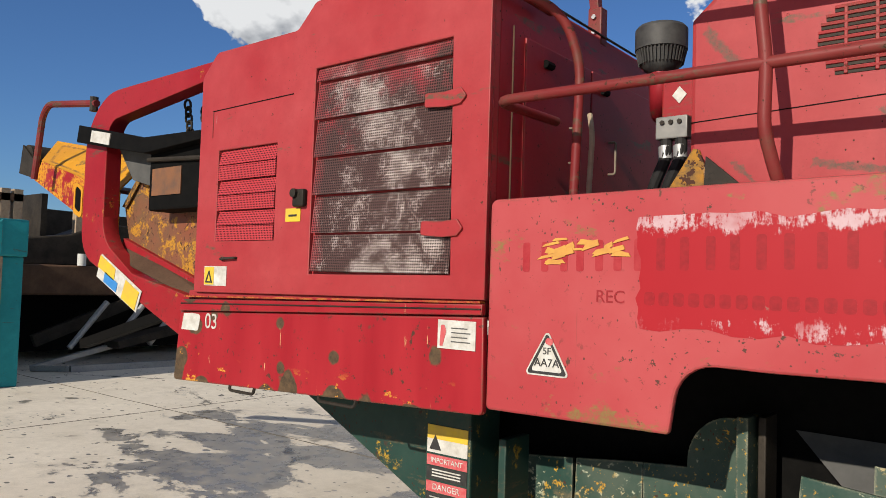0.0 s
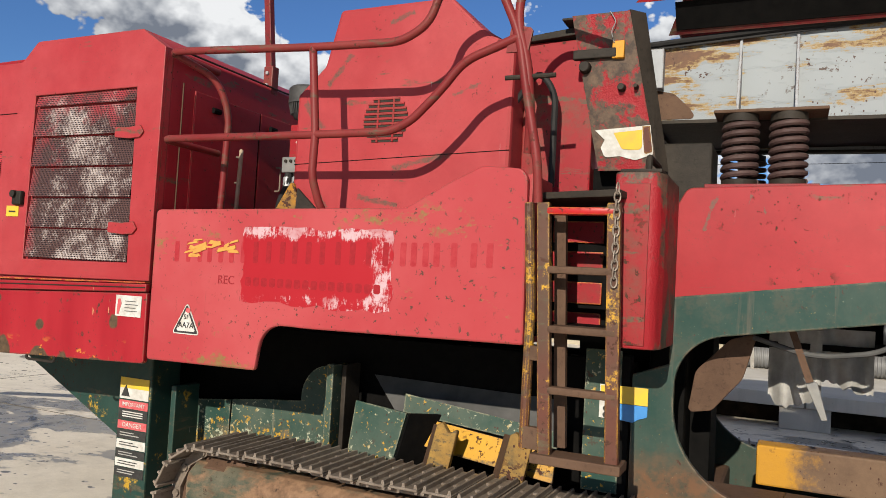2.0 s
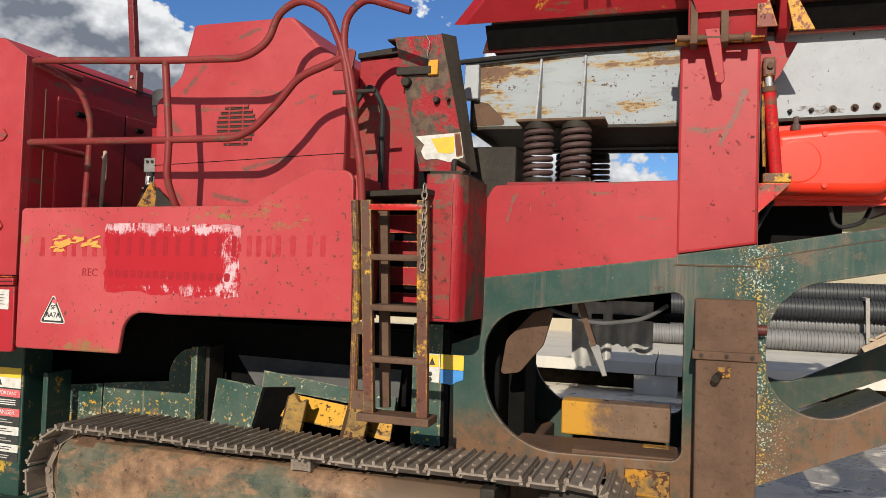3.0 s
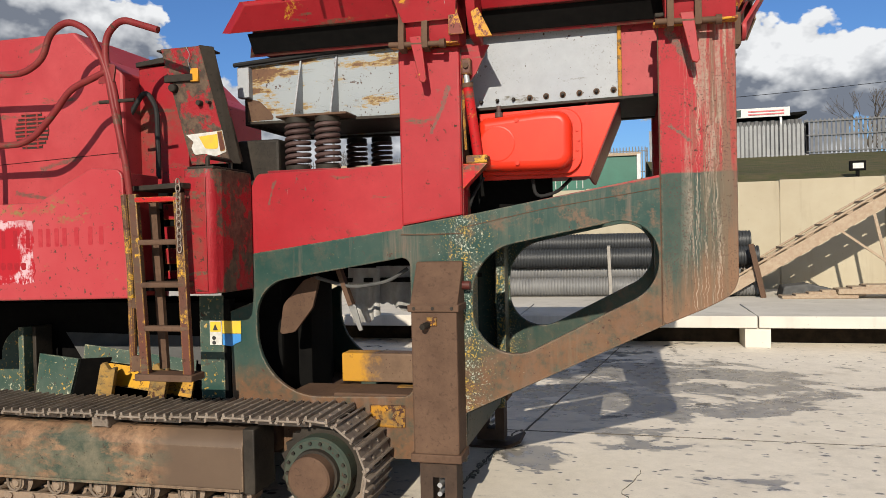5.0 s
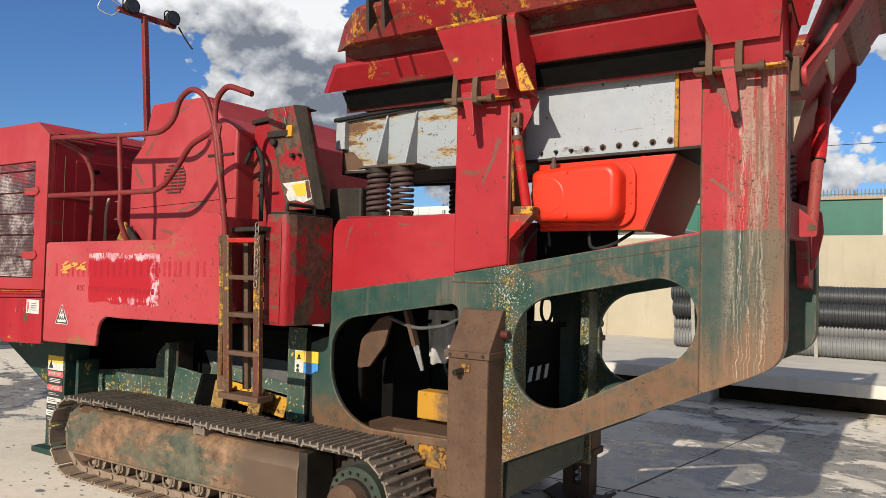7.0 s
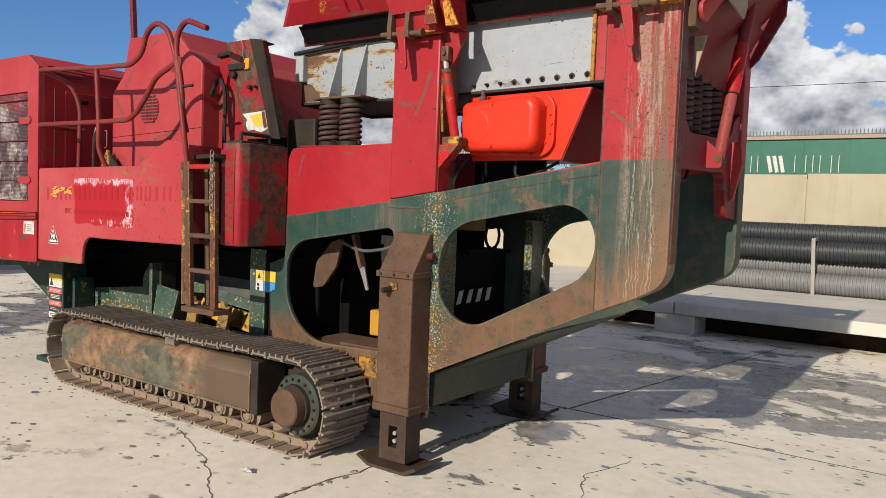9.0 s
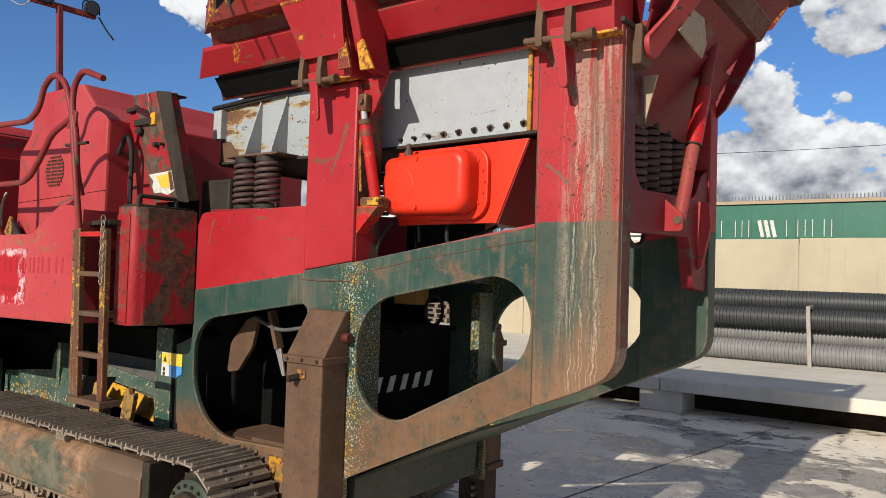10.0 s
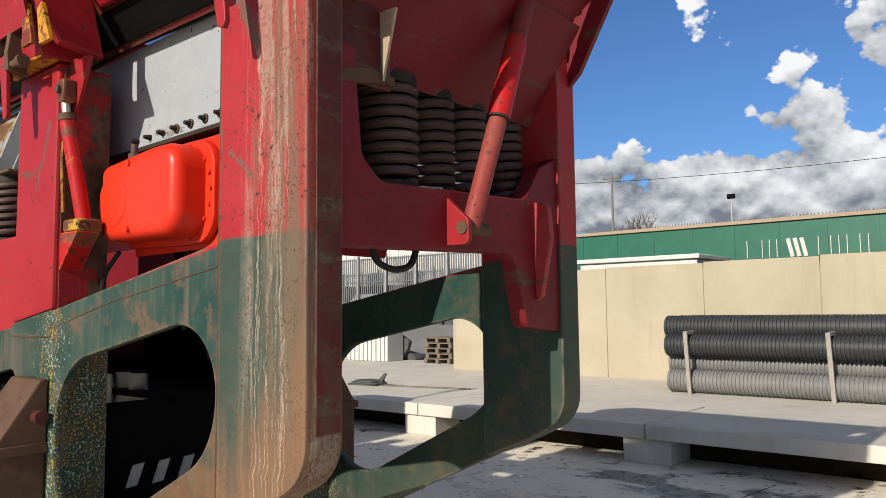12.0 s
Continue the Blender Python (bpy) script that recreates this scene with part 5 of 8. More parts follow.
for px, w in ((2.10, 0.44), (3.59, 0.46)):
    upright = [(3.10, 2.765), (2.90, 2.765), (2.885, 2.90), (2.80, 3.175), (2.82, 3.205), (3.0, 3.205), (3.10, 3.0)]
    pk = part("pivot_post", prism(rnd(upright), "x", px + 0.09, px + 0.45, (), 0.006), red_worn, hp, "tapered pivot post with chipped yellow edges")
    part("pocket_plate", sheet((px + 0.13, 2.865, 2.885), (px + 0.44, 2.865, 2.885), (px + 0.475, 2.775, 3.18), (px + 0.03, 2.775, 3.18), 0.014), red_worn, pk)
    part("pocket_lip", tube([(px + 0.03, 2.768, 3.183), (px + 0.48, 2.768, 3.186)], 0.013, 8), horn_paint, pk, "rubbed yellow upper edge")
    if px < 3:
        part("pocket_cheek", prism([(3.10, 2.775), (2.93, 2.80), (2.862, 2.90), (2.765, 3.18), (2.78, 3.21), (3.0, 3.21)], "x", px + 0.50, px + 0.555, (), 0.008), red_worn, pk, "upright red cheek beside the pocket")
    for k in (0.10, 0.24):
        part("hinge_lug", prism(rnd([(2.92, 2.72), (2.845, 2.73), (2.84, 2.80), (2.86, 2.96), (2.90, 2.96)]), "x", px + k, px + k + 0.035, (), 0.003), brown_steel, pk)
    part("hinge_pin", rod((px + 0.04, 2.865, 2.765), (px + 0.36, 2.865, 2.75), 0.016, 12), brown_steel, pk)
    part("pin_head", rod((px + 0.345, 2.865, 2.75), (px + 0.375, 2.865, 2.75), 0.026, 12), brown_steel, pk)
    part("locking_wedge", prism([(px + 0.165, 2.80), (px + 0.235, 2.80), (px + 0.262, 2.55), (px + 0.25, 2.53), (px + 0.222, 2.54)], "y", 2.85, 2.868, (), 0.004), red_worn, pk, "red hanging locking wedge")
    part("chipped_band", box(px + 0.03, px + w + 0.0, 2.90, 2.972, 2.758, 2.775, 0.004), horn_paint, pk, "chipped band with yellow showing")
for k, (a, b) in enumerate((((2.66, 2.765), (2.68, 2.91)), ((2.50, 2.79), (2.55, 2.94)))):
    part("guide_horn", prism([(a[0], a[1]), (a[0] + 0.09, a[1]), (b[0] - 0.01, b[1] + 0.02), (b[0] - 0.05, b[1])], "y", 2.845, 2.862, (), 0.002), horn_paint, hp, "yellow guide horn")
part("guide_plate", prism([(2.48, 2.78), (2.70, 2.76), (2.62, 2.60), (2.55, 2.52)], "y", 3.02, 3.035), red_worn, hp)

arm = thing("hopper_arm", (4.1, 3.15, 2.7), "faded red folding arm with a round pin", "arm")
m = prism(rnd([(3.075, 2.75, 0.05), (3.14, 2.685, 0.05), (3.225, 2.725, 0.05), (3.345, 2.925), (3.375, 3.02), (3.36, 3.30), (3.16, 3.30), (3.17, 2.91)]), "x", 4.095, 4.12, (), 0.004)
for v in m.verts:
    v.co.x += max(0.0, v.co.z - 2.78) * 0.62
part("arm_plate", m, red_panel, arm)
part("knee_fold", tube([(4.205, 3.17, 2.912), (4.215, 3.26, 2.932), (4.212, 3.345, 2.928)], 0.007, 8), brown_steel, arm, "brown welded fold across the arm")
part("arm_pin", rod((4.03, 3.145, 2.76), (4.13, 3.145, 2.76), 0.028, 14), rail_red, arm)
part("arm_root", box(3.98, 4.09, 3.08, 3.20, 2.66, 2.84, 0.01), brown_steel, arm)
# beige in place of red: the patch of sun is in the colour
part("sunlit_web", prism([(4.025, 2.655), (4.092, 2.655), (4.036, 2.44)], "y", 3.278, 3.288), beige_steel, arm, "pale web, dust and sunlight in its colour")
part("cheek_plate", box(4.0, 4.02, 3.115, 3.33, 2.42, 2.84, 0.004), red_grimy_shaded, arm, "grimy red cheek plate, its shade in the colour")
part("cheek_lip", prism(rnd([(3.115, 2.405), (3.34, 2.44), (3.34, 2.465), (3.22, 2.47, 0.02), (3.115, 2.445)]), "x", 4.0, 4.032, (), 0.004), brown_steel, arm, "dusty lip")
# second sunlit patch, its light carried by the beige
part("sunlit_plate", prism([(3.26, 2.84), (3.43, 2.99), (3.62, 3.0), (3.665, 2.885), (3.60, 2.80)], "x", 4.185, 4.195), beige_steel, arm, "pale plate, dust and sunlight in its colour")

# ---- jack legs ----
def jack(far):
    s = -1 if far else 1
    c = (2.39, 2 * MID - 2.88 if far else 2.88, 0.0)
    j = thing("jack_leg", c, "brown rusted box-section jack leg on a dished foot plate", "jack leg", "jack legs")

    def yy(a, b):
        return mirrored(a, b, far)

    y0, y1 = yy(2.785, 2.978)
    part("outer_sleeve", box(2.255, 2.525, y0, y1, 0.40, 1.25, 0.012), brown_steel, j)
    yf = 2 * MID - 2.785 if far else 2.785
    yk = 2 * MID - 2.976 if far else 2.976
    part("sloping_cap", prism([(yf, 1.252), (yk, 1.252), (yk, 1.50), (yk - s * 0.03, 1.50)], "x", 2.25, 2.53, (), 0.008), brown_steel, j)
    y0, y1 = yy(2.77, 2.979)
    part("cap_band", box(2.24, 2.54, y0, y1, 1.22, 1.26, 0.005), brown_steel, j)
    part("sleeve_band", box(2.24, 2.54, y0, y1, 0.36, 0.41, 0.008), brown_steel, j)
    y0, y1 = yy(2.805, 2.955)
    part("inner_leg", prism(rnd([(2.285, 0.045), (2.50, 0.045), (2.50, 0.37), (2.285, 0.37)]), "y", y0, y1, ([(2.36, 0.13), (2.43, 0.13), (2.43, 0.27), (2.36, 0.27)],)), foot_steel, j)
    y0, y1 = yy(2.735, 3.03)
    part("foot_plate", prism([(2.15, 0.05), (2.25, 0.0), (2.54, 0.0), (2.64, 0.05), (2.625, 0.066), (2.53, 0.02), (2.26, 0.02), (2.165, 0.066)], "y", y0, y1), foot_steel, j)
    ya = 2 * MID - 2.77 if far else 2.77
    part("locking_bolt", rod((2.36, ya + s * 0.02, 1.15), (2.34, ya - s * 0.05, 1.14), 0.018, 10), dark_steel, j)
    part("bolt_plate", box(2.35, 2.41, *yy(2.775, 2.786), 1.14, 1.19, 0.004), yellow_paint, j)
    part("side_pin", rod((2.52, yk - s * 0.04, 1.36), (2.575, yk - s * 0.04, 1.36), 0.026, 12), red_grimy_shaded, j)
    for bx in (2.28, 2.39, 2.50):
        part("cap_bolt", bolt(None, (bx, ya, 1.24), "y", 0.010, 0.014), dark_steel, j)
    for z in (0.17, 0.22):
        part("leg_pin", rod((2.395, 2 * MID - 2.82 if far else 2.82, z), (2.395, 2 * MID - 2.95 if far else 2.95, z), 0.014, 10), galv, j)


jack(False)
jack(True)

# ---- crawler tracks ----
TX0, TX1, TR, TZ = -1.10, 1.74, 0.305, 0.325


def track_at(s):
    """Place and tilt of the chain at s metres round the loop."""
    run = TX1 - TX0
    arc = math.pi * TR
    s %= 2 * (run + arc)
    if s < run:
        x = TX0 + s
        return x, TZ + TR - 0.012 * math.sin(math.pi * (x - TX0) / run) ** 2 + 0.006 * math.sin(x * 7), 0.0
    s -= run
    if s < arc:
        a = s / TR
        return TX1 + TR * math.sin(a), TZ + TR * math.cos(a), a
    s -= arc
    if s < run:
        return TX1 - s, TZ - TR, math.pi
    a = (s - run) / TR
    return TX0 - TR * math.sin(a), TZ - TR * math.cos(a), math.pi + a


def crawler(far):
    yo = 2.515
    yi = 2.955
    y0, y1 = mirrored(yo, yi, far)
    yc = (y0 + y1) / 2
    c = thing("crawler_track", ((TX0 + TX1) / 2, yc, 0.0), "steel crawler track with ribbed shoes and a weathered green side beam", "crawler track", "crawler tracks")
    o = ORIGIN[c]
    total = 2 * (TX1 - TX0) + 2 * math.pi * TR
    count = 45
    pitch = total / count
    sb = box(-pitch * 0.43, pitch * 0.43, -0.22, 0.22, 0.0, 0.012, 0.003, 1)
    box(-pitch * 0.47, -pitch * 0.36, -0.215, 0.215, -0.012, 0.001, 0.002, 1, sb)
    box(pitch * 0.34, pitch * 0.44, -0.215, 0.215, -0.012, 0.001, 0.002, 1, sb)
    for gx in (-0.36, 0.0, 0.36):
        prism([(gx * pitch - 0.009, 0.010), (gx * pitch + 0.009, 0.010), (gx * pitch + 0.005, 0.031), (gx * pitch - 0.005, 0.031)], "y", -0.212, 0.212, (), 0.0, sb)
    for wy in (-0.14, 0.14):
        for gx in (-0.18, 0.18):
            bolt(sb, (gx * pitch, wy * 0.5, 0.016), "z", 0.012, 0.012)
    first = link_mesh("track_shoe", sb, track_steel, (0, 0, 0), c)
    smooth(first)
    lb = bmesh.new()
    for wy in (-0.07, 0.07):
        prism(rnd([(-pitch * 0.55, -0.055, 0.02), (pitch * 0.55, -0.055, 0.02), (pitch * 0.55, -0.002, 0.01), (-pitch * 0.55, -0.002, 0.01)], n=3), "y", wy - 0.012, wy + 0.012, (), 0.0, lb)
    rod((0.04, -0.095, -0.03), (0.04, 0.095, -0.03), 0.020, 10, lb)
    link = link_mesh("chain_link", lb, track_steel, (0, 0, 0), c)
    for i in range(count):
        x, z, a = track_at(i * pitch)
        for base in (first, link):
            ob = base if i == 0 else base.copy()
            if i:
                scene.collection.objects.link(ob)
                ob.parent = c
            ob.matrix_local = Matrix.Translation(Vector((x, yc, z)) - o) @ Matrix.Rotation(a, 4, "Y")
    s = 1 if not far else -1
    ys = y0 if not far else y1
    a, b = (ys + 0.055, ys + 0.33) if not far else (ys - 0.33, ys - 0.055)
    ya, yb = (a, b) if not far else (b, a)
    sect = [(ya, 0.195), (ya, 0.45), (ya + s * 0.012, 0.485), (ya + s * 0.075, 0.535), (yb, 0.545), (yb, 0.195)]
    part("side_beam", prism(sect, "x", -1.24, 1.29, (), 0.006), beam_steel, c, "rust-bitten side beam, green in places")
    part("beam_lip", box(-1.22, 1.27, min(ya, ya - s * 0.012), max(ya, ya - s * 0.012), 0.195, 0.212, 0.003), beam_steel, c)
    part("beam_end", box(1.285, 1.36, a + 0.01, b - 0.01, 0.18, 0.56, 0.01), dark_steel, c)
    for kx in (0.26, 0.36):
        part("carrier_bracket", prism([(kx, 0.53), (kx + 0.014, 0.53), (kx + 0.014, 0.61), (kx, 0.61)], "y", a + 0.03, a + 0.2), track_steel, c)
    part("carrier_plate", box(0.262, 0.372, a + 0.026, a + 0.034, 0.535, 0.60), track_steel, c)
    for i in range(8):
        rx = -0.98 + i * 0.31
        part("roller", tube([(rx, ys + s * 0.15, 0.130), (rx, ys + s * 0.17, 0.130), (rx, ys + s * 0.18, 0.130), (rx, ys + s * 0.33, 0.130)], [0.045, 0.055, 0.082, 0.082], 16), track_steel, c)
        part("roller_loop", tube(curve([(rx - 0.052, ys + s * 0.118, 0.165), (rx - 0.048, ys + s * 0.118, 0.11), (rx, ys + s * 0.118, 0.082), (rx + 0.048, ys + s * 0.118, 0.11), (rx + 0.052, ys + s * 0.118, 0.165)], 0.04), 0.008, 6), loop_steel, c, "pale worn loop")
        part("roller_cap", tube([(rx, ys + s * 0.125, 0.130), (rx, ys + s * 0.15, 0.130)], [0.020, 0.032], 10), track_steel, c)
    part("idler_wheel", tube([(TX0, ys + s * 0.10, TZ), (TX0, ys + s * 0.16, TZ), (TX0, ys + s * 0.17, TZ), (TX0, ys + s * 0.27, TZ), (TX0, ys + s * 0.28, TZ), (TX0, ys + s * 0.34, TZ)], [0.20, 0.24, 0.27, 0.27, 0.24, 0.20], 32), brown_steel, c)
    wheel = []
    for i in range(46):
        r = 0.27 if i % 2 else 0.245
        th = 2 * math.pi * i / 46
        wheel.append((TX1 + r * math.cos(th), TZ + r * math.sin(th)))
    sp = part("sprocket", prism(wheel, "y", *sorted((ys + s * 0.17, ys + s * 0.23))), dark_steel, c)
    part("final_drive", tube([(TX1, ys + s * 0.30, TZ), (TX1, ys + s * 0.08, TZ), (TX1, ys + s * 0.065, TZ)], [0.21, 0.205, 0.19], 36), drive_green, c, "dark green drive housing ringed with bolts")
    part("hub_ring", tube([(TX1, ys + s * 0.07, TZ), (TX1, ys + s * 0.035, TZ)], [0.145, 0.14], 32), dark_steel, c)
    part("hub_cap", tube([(TX1, ys + s * 0.045, TZ), (TX1, ys - s * 0.035, TZ), (TX1, ys - s * 0.045, TZ)], [0.125, 0.125, 0.115], 32), brown_steel, c, "round rusted hub cap")
    for i in range(18):
        th = 2 * math.pi * i / 18
        part("drive_bolt", bolt(None, (TX1 + 0.175 * math.cos(th), ys + s * 0.06, TZ + 0.175 * math.sin(th)), "y", 0.010, 0.016), dark_steel, c)


crawler(False)
crawler(True)

horn_block = paint("rusty_yellow_paint", (0.40, 0.23, 0.05), (0.10, 0.055, 0.028), chips=1.0, grime=1.0, edge=RUST, rough=0.75)

box_orange = plain("dusty_orange_paint", (0.46, 0.27, 0.08), (0.36, 0.22, 0.08), 0.6, scale=8)

def sill_paint():
    """Brown beam, yellow at one end where the paint has held."""
    k = Mat("half_bare_yellow_beam")
    col = k.mix(k.rng(k.noise(5, 7, 0.7), 0.3, 0.7), (0.085, 0.052, 0.034), (0.165, 0.105, 0.066))
    keep = k.rng(k.math("ADD", k.axis(0), k.math("MULTIPLY", k.noise(9, 7, 0.75), 0.42)), 1.99, 1.86)
    col = k.mix(keep, col, k.mix(k.noise(20, 6, 0.7), (0.46, 0.23, 0.015), (0.36, 0.18, 0.03)))
    col = k.mix(specks(k, 0.6), col, RUST)
    return k.done(col, 0.65, 0, k.noise(50, 5, 0.7), 0.002, 0.6)


# ---- chassis under and between the tracks ----
ch = thing("chassis", (0.2, MID, 0.3), "dark green and black chassis between the tracks", "chassis")
# near-black plates in here are added to close the view and hold shade
part("main_beam", box(-2.6, 0.95, 3.42, 3.52, 0.50, 1.22, 0.01), shaded_black_paint, ch)
part("main_beam", box(-2.6, 0.95, 3.88, 3.98, 0.50, 1.22, 0.01), shaded_black_paint, ch)
part("deck_floor", box(-1.5, 0.98, 2.62, 4.8, 1.36, 1.42), shaded_black_paint, ch)
part("belly_pan", box(-1.8, 2.4, 3.2, 4.2, 0.34, 0.40, 0.01), dark_steel, ch)
part("axle_beam", box(-0.6, -0.3, 2.9, 4.5, 0.34, 0.56, 0.02), green_paint, ch)
part("axle_beam", box(1.05, 1.35, 2.9, 4.5, 0.34, 0.56, 0.02), brown_steel, ch)
gp = [(-1.80, 0.42), (-1.50, 0.42), (-1.50, 0.77), (-1.80, 0.74)]
part("side_plate", prism(gp, "y", 3.19, 3.21, (), 0.002), plate_green, ch)
part("side_plate", prism([(-1.49, 0.42), (-1.16, 0.42), (-1.16, 0.81), (-1.48, 0.775)], "y", 3.185, 3.205, (), 0.002), plate_green, ch)
part("rounded_plate", prism([(-1.155, 0.42), (-0.747, 0.42), (-0.747, 1.05)] + [(-0.78 - 0.185 * math.sin(q * 0.157), 0.85 + 0.20 * math.cos(q * 0.157)) for q in range(11)] + [(-0.966, 0.825), (-1.155, 0.81)], "y", 3.18, 3.20, (), 0.002), plate_green, ch)
part("flange_post", box(-0.745, -0.70, 3.10, 3.26, 0.42, 1.07, 0.006), plate_green, ch)
part("flange_post", box(-0.68, -0.65, 3.16, 3.32, 0.42, 1.07, 0.006), dark_steel, ch)
part("fender_plate", box(-1.72, -1.05, 3.0, 3.2, 0.41, 0.45, 0.004), green_paint, ch)
part("leaning_plate", sheet((-0.52, 2.99, 0.45), (-0.26, 2.98, 0.45), (-0.17, 3.03, 0.87), (-0.49, 3.04, 0.90), 0.02), plate_green, ch, "leaning green plate with yellow at its foot")
part("leaning_web", sheet((-0.26, 2.98, 0.45), (-0.14, 3.2, 0.45), (-0.05, 3.25, 0.85), (-0.17, 3.03, 0.87), 0.015), shaded_black_paint, ch)
part("belt", sheet((-0.60, 3.40, 1.0), (0.56, 3.40, 0.98), (0.56, 3.30, 0.62), (-0.30, 3.30, 0.70), 0.012), belt_rubber, ch, "grey dusty rubber belt")
part("chute_rail", sheet((-0.29, 3.22, 0.94), (0.60, 3.22, 0.84), (0.60, 3.20, 0.76), (-0.29, 3.20, 0.84), 0.02), plate_green, ch)
part("chute_rail", sheet((-0.29, 3.19, 0.84), (0.60, 3.19, 0.74), (0.60, 3.14, 0.60), (-0.26, 3.14, 0.70), 0.02), rail_yellow, ch, "chipped yellow chute rail")
for bx in (-0.06, 0.34):
    part("scraper_block", prism(rnd([(bx, 0.50), (bx + 0.13, 0.50), (bx + 0.20, 0.84, 0.015), (bx + 0.15, 0.80, 0.015), (bx + 0.11, 0.86, 0.015), (bx + 0.08, 0.84, 0.015)]), "y", 2.985, 3.02, (), 0.004), horn_block, ch, "rusty yellow notched block")
    part("block_edge", sheet((bx, 2.99, 0.50), (bx - 0.07, 3.10, 0.50), (bx + 0.01, 3.10, 0.82), (bx + 0.08, 2.99, 0.84), 0.01), brown_steel, ch)
part("front_bulkhead", box(0.93, 0.99, F + 0.01, F + 0.09, 0.62, 1.28, 0.006), shaded_black_paint, ch)
part("bulkhead", box(0.78, 0.95, F, F + 0.02, 0.64, 1.30, 0.004), plate_green, ch)
part("inner_bulkhead", box(0.60, 1.30, 3.55, 3.9, 0.42, 1.40, 0.01), shaded_black_paint, ch)
part("label_white", box(0.855, 0.94, F - 0.006, F - 0.002, 0.985, 1.14), white_sticker, ch, "white warning sticker")
part("label_yellow", box(0.86, 0.935, F - 0.009, F - 0.005, 1.07, 1.135), yellow_sticker, ch)
part("label_mark", prism([(0.88, 1.08), (0.915, 1.08), (0.897, 1.12)], "y", F - 0.012, F - 0.008), ink, ch)
for lz in (1.03, 1.0):
    part("label_ring", tube([(0.885, F - 0.009, lz), (0.885, F - 0.005, lz)], 0.013, 12), ink, ch)
part("label_yellow", box(0.945, 1.075, F - 0.006, F - 0.002, 1.06, 1.14), yellow_sticker, ch)
part("label_blue", prism(rnd([(0.945, 0.985), (1.01, 0.978, 0.01), (1.035, 0.995, 0.01), (1.075, 1.01, 0.01), (1.075, 1.058), (0.945, 1.058)]), "y", F - 0.006, F - 0.002), blue_sticker, ch, "torn blue sticker")
part("cross_box", prism([(2.20, 0.36), (2.50, 0.36), (2.515, 0.60), (2.20, 0.64)], "y", F + 0.105, B - 0.105, (), 0.008), drive_green, ch, "rusty box beam between the side frames")
part("cross_web", sheet((2.52, F + 0.11, 0.58), (3.30, F + 0.11, 0.95), (3.30, B - 0.11, 0.95), (2.52, B - 0.11, 0.58), 0.012), drive_green, ch)
part("sill_box", box(1.65, 2.25, F + 0.10, F + 0.4, 0.31, 0.68, 0.01), brown_steel, ch)
part("lower_tray", sheet((1.3, 3.1, 0.62), (2.5, 3.1, 0.62), (2.5, 3.5, 0.62), (1.3, 3.5, 0.62), 0.03), brown_steel, ch)
part("jaw_body", box(1.02, 1.20, 3.3, 4.2, 0.45, 1.50, 0.02), shaded_black_paint, ch, "crusher housing, near black with the interior's shade")
part("inner_sill", box(1.52, 2.14, 3.55, 3.70, 0.655, 0.855, 0.012), sill_paint(), ch, "brown box beam with worn yellow end")
def draped(x0, x1, z0, z1, y, seed, tail):
    """A hanging rubber flap: folds across its width, a ragged foot drawn down to a point at tail."""
    nu, nv = 22, 12
    vs = []
    for side in (0, 1):
        for i in range(nu + 1):
            u = i / nu
            foot = z0 + 0.09 * abs(u - tail) + 0.035 * noise.noise((u * 9, seed, 0.0))
            for q in range(nv + 1):
                v = q / nv
                fold = 0.030 * math.sin(u * 11 + seed) * (0.4 + v) + 0.02 * noise.noise((u * 5, v * 3, seed))
                vs.append((x0 + (x1 - x0) * u, y + fold + 0.010 * side, z1 + (foot - z1) * v))
    w, per = nv + 1, (nu + 1) * (nv + 1)
    fs = []
    for i in range(nu):
        for q in range(nv):
            a = i * w + q
            fs += [(a, a + 1, a + w + 1, a + w), (per + a, per + a + w, per + a + w + 1, per + a + 1)]
    rim = [i * w for i in range(nu + 1)] + [nu * w + q for q in range(1, w)] + [i * w + nv for i in range(nu - 1, -1, -1)] + [q for q in range(nv - 1, 0, -1)]
    fs += [(a, b, per + b, per + a) for a, b in zip(rim, rim[1:] + rim[:1])]
    b = bmesh.new()
    vv = [b.verts.new(p) for p in vs]
    for f in fs:
        b.faces.new([vv[k] for k in f])
    return b


part("torn_sheet", draped(1.56, 1.80, 1.05, 1.44, 3.60, 1.3, 0.35), torn_grey, ch, "torn grey rubber flap")
part("torn_sheet", draped(1.76, 2.03, 1.13, 1.45, 3.64, 4.1, 0.92), torn_grey, ch, "torn grey rubber flap")
part("spill_block", box(1.83, 1.94, 3.28, 3.36, 0.60, 0.675, 0.008), yellow_paint, ch)
part("spill_block", box(2.0, 2.14, 3.28, 3.36, 0.60, 0.685, 0.008), yellow_paint, ch)
part("jaw_plate", prism(rnd([(1.22, 1.02, 0.02), (1.25, 1.22, 0.08), (1.40, 1.38, 0.04), (1.52, 1.42, 0.02), (1.46, 1.20, 0.08), (1.33, 1.04, 0.05)]), "y", 3.22, 3.25, (), 0.004), brown_steel, ch)
part("hang_hose", tube(curve([(1.5, 3.2, 1.40), (1.75, 3.18, 1.33), (2.0, 3.18, 1.37), (2.12, 3.2, 1.45)], 0.1), 0.012, 8), belt_rubber, ch)
part("hang_arm", bar((1.66, 3.2, 1.45), (1.74, 3.2, 1.22), 0.03, 0.055, None, (0, 1, 0)), brown_steel, ch)
part("arm_blade", prism(rnd([(1.71, 1.24), (1.77, 1.22), (1.815, 1.06), (1.79, 1.055)]), "y", 3.185, 3.20, (), 0.003), block_grey, ch)
